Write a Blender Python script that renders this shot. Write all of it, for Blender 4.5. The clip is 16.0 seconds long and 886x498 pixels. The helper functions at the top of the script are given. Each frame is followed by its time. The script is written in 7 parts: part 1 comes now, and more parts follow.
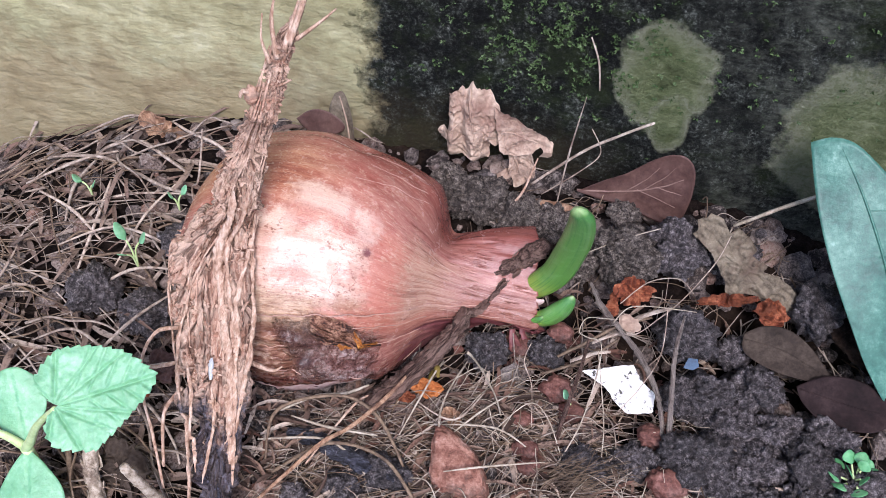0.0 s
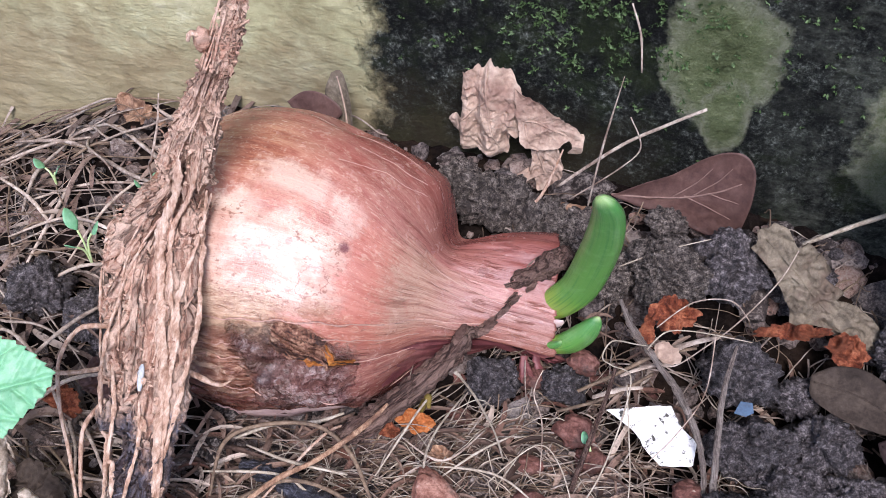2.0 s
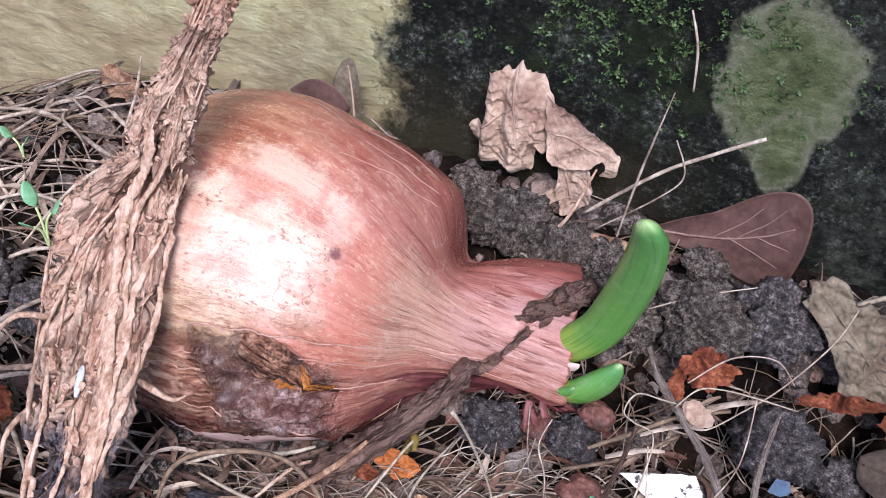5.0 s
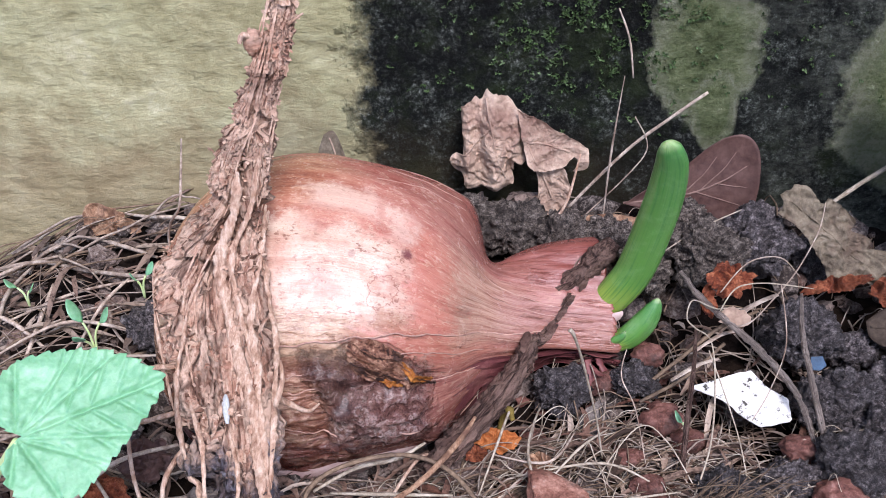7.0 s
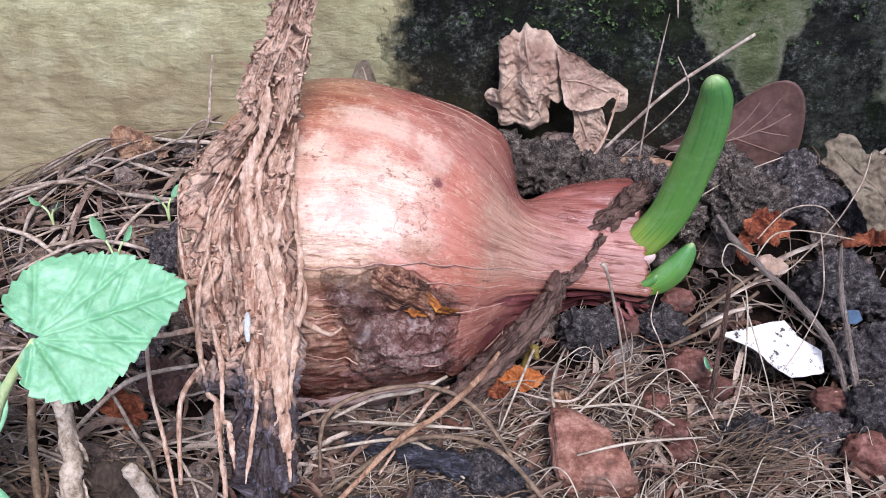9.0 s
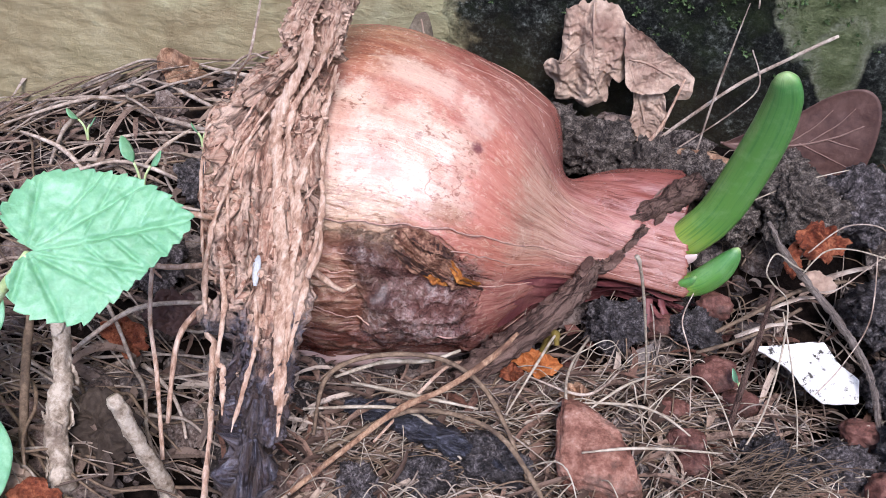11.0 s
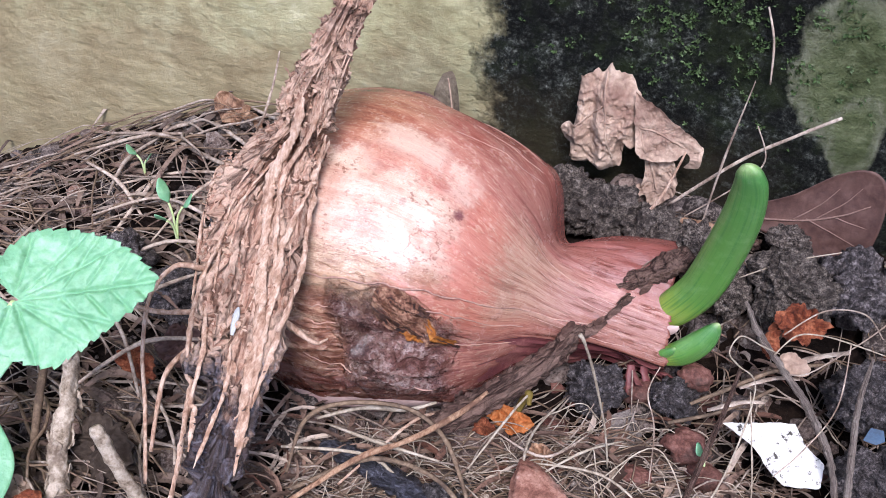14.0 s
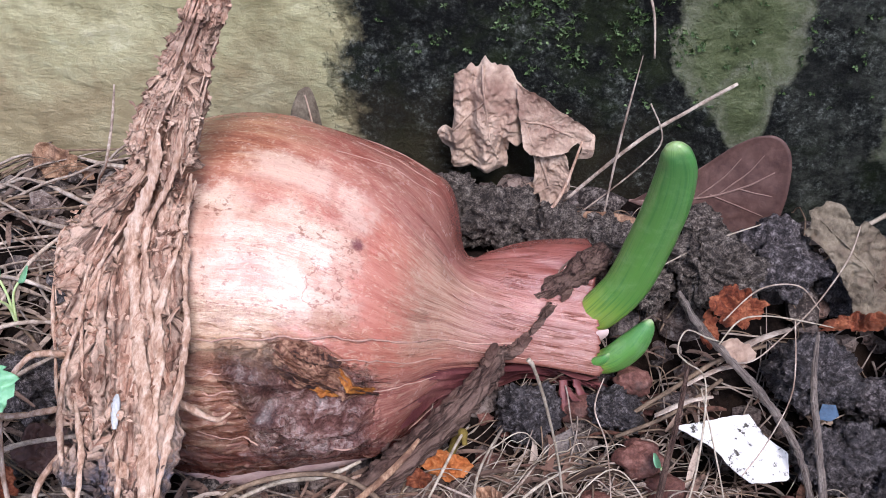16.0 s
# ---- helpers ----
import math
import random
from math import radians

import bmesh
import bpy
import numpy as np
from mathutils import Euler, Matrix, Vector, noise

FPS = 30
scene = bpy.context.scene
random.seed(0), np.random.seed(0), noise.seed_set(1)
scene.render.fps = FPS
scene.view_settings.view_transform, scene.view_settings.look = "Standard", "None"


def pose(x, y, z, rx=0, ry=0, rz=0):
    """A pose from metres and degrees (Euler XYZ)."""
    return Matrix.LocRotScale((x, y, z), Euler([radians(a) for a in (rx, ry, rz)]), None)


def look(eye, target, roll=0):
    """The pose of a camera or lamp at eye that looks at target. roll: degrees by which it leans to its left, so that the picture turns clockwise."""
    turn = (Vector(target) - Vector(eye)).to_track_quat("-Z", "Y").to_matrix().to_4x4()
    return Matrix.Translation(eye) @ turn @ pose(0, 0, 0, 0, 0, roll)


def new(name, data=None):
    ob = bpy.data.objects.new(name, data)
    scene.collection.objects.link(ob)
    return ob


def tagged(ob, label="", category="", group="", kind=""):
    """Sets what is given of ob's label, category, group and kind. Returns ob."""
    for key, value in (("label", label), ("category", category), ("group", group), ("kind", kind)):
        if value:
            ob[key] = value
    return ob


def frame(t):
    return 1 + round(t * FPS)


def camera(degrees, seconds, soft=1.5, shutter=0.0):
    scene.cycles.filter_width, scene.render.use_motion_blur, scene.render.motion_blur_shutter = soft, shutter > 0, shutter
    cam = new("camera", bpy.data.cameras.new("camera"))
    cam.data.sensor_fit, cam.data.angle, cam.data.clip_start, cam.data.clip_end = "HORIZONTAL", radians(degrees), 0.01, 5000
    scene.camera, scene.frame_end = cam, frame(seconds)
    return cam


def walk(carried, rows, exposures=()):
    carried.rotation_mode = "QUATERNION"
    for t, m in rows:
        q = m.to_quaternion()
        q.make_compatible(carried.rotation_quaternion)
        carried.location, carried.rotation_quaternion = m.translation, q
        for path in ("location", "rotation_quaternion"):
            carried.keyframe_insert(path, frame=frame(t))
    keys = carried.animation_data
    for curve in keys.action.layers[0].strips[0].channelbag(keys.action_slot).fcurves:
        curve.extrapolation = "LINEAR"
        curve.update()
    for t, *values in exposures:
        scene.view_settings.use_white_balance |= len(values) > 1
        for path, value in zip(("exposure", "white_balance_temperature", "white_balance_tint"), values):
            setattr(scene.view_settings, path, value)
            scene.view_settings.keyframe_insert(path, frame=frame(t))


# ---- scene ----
cam = camera(47.0, 16.0, soft=0.55)
PATH = [
    (0, (0.004, 0.006, 0.245), (-0.286, 1.296, -1.255), 1.1),
    (0.5, (-0.005, 0.016, 0.232), (-0.302, 1.316, -1.258), 1.1),
    (1, (-0.005, 0.031, 0.206), (-0.324, 1.392, -1.224), 0.7),
    (1.5, (0.008, 0.03, 0.201), (-0.389, 1.394, -1.207), -0.7),
    (2, (0.014, 0.032, 0.198), (-0.423, 1.379, -1.215), -0.2),
    (2.5, (0.017, 0.035, 0.199), (-0.493, 1.316, -1.25), 0.9),
    (3, (0.021, 0.047, 0.184), (-0.536, 1.289, -1.28), 3.0),
    (3.5, (0.018, 0.049, 0.181), (-0.51, 1.339, -1.253), 5.6),
    (4, (0.016, 0.052, 0.181), (-0.511, 1.366, -1.232), 5.9),
    (4.5, (0.013, 0.056, 0.178), (-0.488, 1.385, -1.23), 6.3),
    (7, (-0.03, -0.004, 0.155), (-0.187, 1.691, -0.894), -2.1),
    (7.5, (-0.032, -0.004, 0.151), (-0.193, 1.678, -0.92), -2.5),
    (8, (-0.032, -0.005, 0.148), (-0.221, 1.66, -0.944), -1.8),
    (10.5, (-0.03, 0.002, 0.145), (-0.257, 1.636, -0.986), 3.1),
    (11, (-0.028, 0.005, 0.141), (-0.32, 1.607, -1.022), 5.6),
    (11.5, (-0.015, 0.009, 0.149), (-0.487, 1.529, -1.061), 4.8),
    (12, (-0.004, 0.01, 0.16), (-0.589, 1.482, -1.061), 3.8),
    (12.5, (0.005, 0.011, 0.161), (-0.597, 1.488, -1.045), 4.0),
    (13, (0.009, 0.012, 0.162), (-0.598, 1.493, -1.038), 3.8),
    (13.5, (0.008, 0.013, 0.161), (-0.588, 1.508, -1.026), 3.6),
    (14, (0.002, 0.011, 0.16), (-0.551, 1.531, -1.017), 3.6),
    (14.5, (0.002, 0.016, 0.159), (-0.463, 1.577, -1.003), 3.5),
    (15, (-0.008, 0.018, 0.153), (-0.369, 1.61, -1.003), 3.3),
    (15.5, (-0.013, 0.023, 0.15), (-0.278, 1.648, -0.985), 2.7),
    (16, (-0.018, 0.028, 0.146), (-0.25, 1.659, -0.988), 1.9),
]
walk(cam, [(t, look(eye, target, roll)) for t, eye, target, roll in PATH], exposures=((0, 0.6, 5900, 21), (1, 0.6, 5900, 21), (2.5, 0.68, 5900, 21), (3.2, 0.72, 5900, 21), (4.7, 0.72, 5900, 21), (7, 0.57, 5900, 21), (10.5, 0.58, 5900, 21), (13, 0.64, 5900, 21), (14.5, 0.62, 5900, 21), (16, 0.56, 5900, 21)))

# ---- light ----
world = bpy.data.worlds.new("world")
scene.world = world
world.use_nodes = True
wn = world.node_tree
sky = wn.nodes.new("ShaderNodeTexSky")
sky.sky_type = "NISHITA"
sky.sun_disc = False
sky.sun_elevation = radians(54)
sky.sun_rotation = radians(160)
sky.dust_density = 1.5
sky.air_density = 1.0
bg = wn.nodes["Background"]
bg.inputs["Strength"].default_value = 0.15
wn.links.new(sky.outputs["Color"], bg.inputs["Color"])
sun = new("sun", bpy.data.lights.new("sun", "SUN"))
sun.data.energy = 2.6
sun.data.angle = radians(18)
sun.data.color = (1.0, 0.975, 0.94)
sun.matrix_world = look((0.26, -0.80, 1.20), (-0.06, 0.19, 0.02))


# ---- tools ----
def srgb(h):
    c = [int(h[i:i + 2], 16) / 255 for i in (0, 2, 4)]
    return tuple(v / 12.92 if v < 0.04045 else ((v + 0.055) / 1.055) ** 2.4 for v in c) + (1,)


class Mat:
    """A node material under construction."""

    def __init__(self, name, rough=0.8, spec=0.3):
        self.m = bpy.data.materials.new(name)
        self.m.use_nodes = True
        self.t = self.m.node_tree
        self.b = self.t.nodes["Principled BSDF"]
        self.b.inputs["Roughness"].default_value = rough
        self.b.inputs["Specular IOR Level"].default_value = spec
        self.pos = self.node("ShaderNodeTexCoord").outputs["Object"]

    def node(self, kind, **values):
        n = self.t.nodes.new(kind)
        for k, v in values.items():
            n.inputs[k.replace("_", " ")].default_value = v
        return n

    def link(self, a, b):
        self.t.links.new(a, b)

    def scaled(self, sx, sy, sz, rot=(0, 0, 0), src=None):
        n = self.node("ShaderNodeMapping")
        n.inputs["Scale"].default_value = (sx, sy, sz)
        n.inputs["Rotation"].default_value = rot
        self.link(src or self.pos, n.inputs["Vector"])
        return n.outputs["Vector"]

    def noise(self, scale, detail=6, rough=0.6, src=None, distort=0.0):
        n = self.node("ShaderNodeTexNoise", Scale=scale, Detail=detail, Roughness=rough, Distortion=distort)
        self.link(src or self.pos, n.inputs["Vector"])
        return n.outputs["Fac"]

    def cells(self, scale, src=None, feature="DISTANCE_TO_EDGE"):
        n = self.node("ShaderNodeTexVoronoi", Scale=scale)
        n.feature = feature
        self.link(src or self.pos, n.inputs["Vector"])
        return n.outputs["Distance"]

    def warped(self, amount, scale, src=None):
        """The position shifted by noise, to break up regular cells."""
        n = self.node("ShaderNodeTexNoise", Scale=scale, Detail=4)
        self.link(src or self.pos, n.inputs["Vector"])
        a = self.node("ShaderNodeVectorMath")
        a.operation = "SCALE"
        a.inputs[3].default_value = amount
        self.link(n.outputs["Color"], a.inputs[0])
        b = self.node("ShaderNodeVectorMath")
        b.operation = "ADD"
        self.link(src or self.pos, b.inputs[0])
        self.link(a.outputs["Vector"], b.inputs[1])
        return b.outputs["Vector"]

    def ramp(self, fac, stops):
        n = self.node("ShaderNodeValToRGB")
        e = n.color_ramp.elements
        while len(e) < len(stops):
            e.new(0.5)
        for s, (p, c) in zip(e, stops):
            s.position, s.color = p, c if len(c) == 4 else (*c, 1)
        self.link(fac, n.inputs["Fac"])
        return n.outputs["Color"]

    def grey(self, fac, a, b):
        n = self.node("ShaderNodeMapRange", From_Min=a, From_Max=b)
        self.link(fac, n.inputs["Value"])
        return n.outputs["Result"]

    def mix(self, fac, a, b, kind="MIX"):
        n = self.t.nodes.new("ShaderNodeMix")
        n.data_type, n.blend_type = "RGBA", kind
        for i, v in ((0, fac), (6, a), (7, b)):
            if hasattr(v, "is_output"):
                self.link(v, n.inputs[i])
            else:
                n.inputs[i].default_value = v
        return n.outputs[2]

    def math(self, op, a, b=0.0):
        n = self.t.nodes.new("ShaderNodeMath")
        n.operation = op
        for i, v in ((0, a), (1, b)):
            if hasattr(v, "is_output"):
                self.link(v, n.inputs[i])
            else:
                n.inputs[i].default_value = v
        return n.outputs[0]

    def attr(self, name):
        n = self.node("ShaderNodeAttribute")
        n.attribute_name = name
        return n.outputs["Fac"]

    def xyz(self):
        n = self.node("ShaderNodeSeparateXYZ")
        self.link(self.pos, n.inputs[0])
        return n.outputs

    def bump(self, height, dist, strength=1.0):
        n = self.node("ShaderNodeBump", Distance=dist, Strength=strength)
        self.link(height, n.inputs["Height"])
        old = self.b.inputs["Normal"]
        if old.is_linked:
            self.link(old.links[0].from_socket, n.inputs["Normal"])
        self.link(n.outputs["Normal"], old)

    def blob(self, c, r, wobble=0.35, scale=160):
        """1 at c falling to 0 at the radii r, with an uneven outline."""
        x, y, z = self.xyz()
        acc = 0.0
        for v, cc, rr in ((x, c[0], r[0]), (y, c[1], r[1]), (z, c[2], r[2])):
            d = self.math("MULTIPLY", self.math("SUBTRACT", v, cc), 1 / rr)
            acc = self.math("ADD", self.math("MULTIPLY", d, d), acc)
        d = self.math("SQRT", acc)
        n = self.math("MULTIPLY", self.math("SUBTRACT", self.noise(scale, 5, 0.65), 0.5), wobble * 4)
        return self.math("SUBTRACT", 1.0, self.math("ADD", d, n))

    def base(self, color):
        self.link(color, self.b.inputs["Base Color"])
        return self.m


def plain(name, stops, scale, rough=0.8, spec=0.3, bump=0.0003, fine=4.0, dirt=None, stretch=(1, 1, 1), tone=0.0, soft=0.0, grain=0.0):
    """Two scales of variation, relief, and dirt. scale: features a metre."""
    m = Mat(name, rough, spec)
    src = m.scaled(*stretch)
    a, b = m.noise(scale, 6, 0.65, src), m.noise(scale * fine, 5, 0.7, src)
    fac = m.mix(0.4 if grain else 0.35, a, b)
    col = m.ramp(fac, stops)
    if dirt:
        col = m.mix(m.grey(m.noise(scale * 0.4, 5, 0.7), 0.52, 0.68), col, dirt)
    if tone:
        r = m.node("ShaderNodeObjectInfo").outputs["Random"]
        h = m.node("ShaderNodeHueSaturation")
        m.link(m.math("ADD", m.math("MULTIPLY", r, tone), 1 - tone / 2), h.inputs["Value"])
        m.link(col, h.inputs["Color"])
        col = h.outputs["Color"]
    m.bump(m.mix(0.5, a, b), bump)
    if grain:
        g = m.cells(grain, m.warped(0.8 / grain, grain * 0.8), "F1")
        m.bump(g, 0.40 / grain, 0.8)
        m.bump(m.noise(grain * 2.2, 6, 0.75), 0.50 / grain, 0.9)
    if soft:
        m.b.inputs["Subsurface Weight"].default_value = soft
        m.b.inputs["Subsurface Radius"].default_value = (0.002, 0.002, 0.0008)
    return m.base(col)


def mesh_of(bm, name, material, smooth=True):
    me = bpy.data.meshes.new(name)
    bm.normal_update()
    bm.to_mesh(me)
    bm.free()
    if material:
        me.materials.append(material)
    if smooth:
        me.polygons.foreach_set("use_smooth", [True] * len(me.polygons))
    return me


def part(name, bm, material, parent=None, label="", smooth=True):
    ob = new(name, mesh_of(bm, name, material, smooth))
    ob.parent = parent
    return tagged(ob, label)


def thing(name, at, label, category, group="", kind=""):
    ob = new(name)
    ob.empty_display_size = 0.005
    ob.location = at
    bpy.context.view_layer.update()
    return tagged(ob, label, category, group, kind)


def under(ob, parent):
    """Parents a mesh built in world metres."""
    ob.parent = parent
    ob.matrix_parent_inverse = Matrix.Translation(parent.location).inverted()
    return ob


def piece(name, bm, material, parent, label="", smooth=True):
    return under(part(name, bm, material, None, label, smooth), parent)


def V(*a):
    return Vector(a)


def lerp_table(rows, x):
    """Smooth reading of a table of rows sorted by their first number."""
    if x <= rows[0][0]:
        return rows[0][1:]
    for i in range(len(rows) - 1):
        p, q = rows[i], rows[i + 1]
        if x <= q[0]:
            o, n = rows[max(i - 1, 0)], rows[min(i + 2, len(rows) - 1)]
            h = q[0] - p[0]
            k = (x - p[0]) / h
            out = []
            for j in range(1, len(p)):
                m0 = (q[j] - o[j]) / (q[0] - o[0]) * h
                m1 = (n[j] - p[j]) / (n[0] - p[0]) * h
                out.append((2 * k ** 3 - 3 * k * k + 1) * p[j] + (k ** 3 - 2 * k * k + k) * m0 + (3 * k * k - 2 * k ** 3) * q[j] + (k ** 3 - k * k) * m1)
            return out
    return rows[-1][1:]


def smoothed(points, steps=6):
    """A Catmull-Rom line through the points; each point may carry a radius as a fourth number."""
    P = [list(p) for p in points]
    out = []
    for i in range(len(P) - 1):
        a, b, c, d = P[max(i - 1, 0)], P[i], P[i + 1], P[min(i + 2, len(P) - 1)]
        for s in range(steps):
            k = s / steps
            out.append([0.5 * (2 * b[j] + (c[j] - a[j]) * k + (2 * a[j] - 5 * b[j] + 4 * c[j] - d[j]) * k * k + (3 * b[j] - a[j] - 3 * c[j] + d[j]) * k ** 3) for j in range(len(b))])
    out.append(P[-1])
    return out


def fbm(p, octaves=4, lac=2.1, gain=0.5):
    s, a = 0.0, 1.0
    for _ in range(octaves):
        s += a * noise.noise(p)
        p, a = p * lac, a * gain
    return s


def tube(bm, line, n=6, flat=1.0, rough=0.0, freq=900.0, close=True):
    """A swept tube along rows x, y, z, radius. flat squashes it; rough: share of the radius that the surface is uneven by."""
    pts = [Vector(p[:3]) for p in line]
    up = V(0.13, 0.2, 0.97)
    rings = []
    for i, p in enumerate(pts):
        d = (pts[min(i + 1, len(pts) - 1)] - pts[max(i - 1, 0)])
        d = d.normalized() if d.length > 1e-9 else V(1, 0, 0)
        side = d.cross(up)
        side = side.normalized() if side.length > 1e-4 else V(1, 0, 0)
        up = side.cross(d).normalized()
        r = line[i][3]
        ring = []
        for k in range(n):
            a = 2 * math.pi * k / n
            q = side * math.cos(a) + up * math.sin(a) * flat
            f = 1 + (rough * fbm((p + q * r) * freq, 3) if rough else 0)
            ring.append(bm.verts.new(p + q * r * f))
        rings.append(ring)
    for a, b in zip(rings, rings[1:]):
        for k in range(n):
            bm.faces.new((a[k], a[(k + 1) % n], b[(k + 1) % n], b[k]))
    if close:
        bm.faces.new(rings[0][::-1])
        bm.faces.new(rings[-1])
    return bm


def lump(bm, at, size, seed, sub=3, rough=0.35, freq=1.6, crisp=0.12, grains=0.0):
    """An uneven clod or pebble."""
    made = bmesh.ops.create_icosphere(bm, subdivisions=sub, radius=1.0)
    o = V(seed * 3.7, seed * 1.3, seed * 7.1)
    for v in made["verts"]:
        d = v.co.normalized()
        r = 1 + rough * fbm(d * freq + o, 3) + crisp * (0.5 - abs(noise.noise(d * freq * 2.6 + o))) + crisp * 0.45 * fbm(d * freq * 8 + o, 3)
        if grains:
            w = d * 4.5 + o + V(noise.noise(d * 3 + o), noise.noise(d * 3 - o), noise.noise(d * 5 + o)) * 0.5
            for f, k in ((1.0, 1.0), (2.3, 0.6)):
                near = noise.voronoi(w * f)[0]
                r += grains * k * (min(near[1] - near[0], 0.22) - 0.17 + 0.30 * (0.4 - near[0]))
        v.co = Vector(at) + V(d.x * size[0], d.y * size[1], d.z * size[2]) * r
    return bm


def poly_sheet(outline, o, ex, ey, relief=None, rings=14, segs=96, thick=0.0003, jag=0.0, teeth=0, tooth=0.0, scale=0.001, round_=True, seed=0):
    """A thin leaf or flake. outline: corners in mm in the plane o, ex, ey; relief(u, v, edge) in mm lifts it off that plane."""
    o, ex, ey = Vector(o), Vector(ex).normalized(), Vector(ey)
    n = ex.cross(ey).normalized()
    ey = n.cross(ex)
    ring = smoothed([*outline, outline[0]], 8) if round_ else None
    if not round_:
        ring = []
        pts = [*outline, outline[0]]
        for a, b in zip(pts, pts[1:]):
            ring += [(a[0] + (b[0] - a[0]) * k / 10, a[1] + (b[1] - a[1]) * k / 10) for k in range(10)]
        ring.append(outline[0])
    lens = [0.0]
    for a, b in zip(ring, ring[1:]):
        lens.append(lens[-1] + math.hypot(b[0] - a[0], b[1] - a[1]))
    total, even, j = lens[-1], [], 0
    for k in range(segs):
        s = total * k / segs
        while lens[j + 1] < s:
            j += 1
        f = (s - lens[j]) / max(lens[j + 1] - lens[j], 1e-9)
        even.append((ring[j][0] + (ring[j + 1][0] - ring[j][0]) * f, ring[j][1] + (ring[j + 1][1] - ring[j][1]) * f))
    cx, cy = sum(p[0] for p in even) / segs, sum(p[1] for p in even) / segs
    for k, (x, y) in enumerate(even):
        g = 1 + jag * fbm(V(x * 0.45, y * 0.45, seed + 5.0), 4)
        if teeth:
            ph = k * teeth / segs % 1.0
            g += tooth * (ph - 0.5)
        even[k] = (cx + (x - cx) * g, cy + (y - cy) * g)
    bm = bmesh.new()
    layers = []
    for side in (0, 1):
        rows = []
        for r in range(rings + 1):
            e = (r / rings) ** 0.85
            row = []
            for x, y in ([(cx, cy)] if r == 0 else even):
                u, v = cx + (x - cx) * e, cy + (y - cy) * e
                h = relief(u, v, e) if relief else 0.0
                row.append(bm.verts.new(o + (ex * u + ey * v + n * h) * scale - n * thick * side * (1 - 0.7 * e ** 6)))
            rows.append(row)
        for k in range(segs):
            f = (rows[0][0], rows[1][k], rows[1][(k + 1) % segs])
            bm.faces.new(f if not side else f[::-1])
            for a, b in zip(rows[1:], rows[2:]):
                f = (a[k], b[k], b[(k + 1) % segs], a[(k + 1) % segs])
                bm.faces.new(f if not side else f[::-1])
        layers.append(rows[-1])
    for k in range(segs):
        bm.faces.new((layers[0][k], layers[1][k], layers[1][(k + 1) % segs], layers[0][(k + 1) % segs]))
    return bm


def crumple(amount, freq=0.25, seed=0.0, sharp=1.0):
    """Folds in mm for poly_sheet."""
    def f(u, v, e):
        p = V(u * freq, v * freq, seed)
        q = p + V(noise.noise(p * 0.8 + V(3, 1, 2)), noise.noise(p * 0.8 + V(7, 4, 1)), 0) * 1.2
        return amount * (sharp * (1 - 2 * abs(noise.noise(q))) + 0.5 * fbm(p * 2.3, 3) + 0.25 * (1 - 2 * abs(noise.noise(q * 2.7))))
    return f


def step(a, b, x):
    k = min(max((x - a) / (b - a), 0.0), 1.0)
    return k * k * (3 - 2 * k)


def bell(x, c, w):
    return math.exp(-((x - c) / w) ** 2)


WALL_Y = 0.241


def rise(x, y):
    """The ground's height: a bank of soil against the wall, a hollow round the bulb."""
    h = 0.021 * step(0.165, 0.235, y) * (1 - 0.3 * step(-0.105, -0.155, x)) - 0.009 * bell(x, 0.034, 0.034) * bell(y, 0.193, 0.028)
    fall = 0.45 * (max(0.0, -0.15 - x) - max(0.0, -0.30 - x)) + 0.28 * (max(0.0, x - 0.035) - max(0.0, x - 0.15))
    return h - 0.006 * bell(x, -0.07, 0.04) * bell(y, 0.175, 0.04) - fall * step(0.15, 0.225, y)


def ground_z(x, y):
    near = 1 - step(0.3, 1.2, abs(x)) * 0.7
    p = V(x, y, 0)
    return rise(x, y) - 0.002 + near * (0.0022 * fbm(p * 70, 3) + 0.0012 * fbm(p * 330 + V(9, 2, 4), 3))


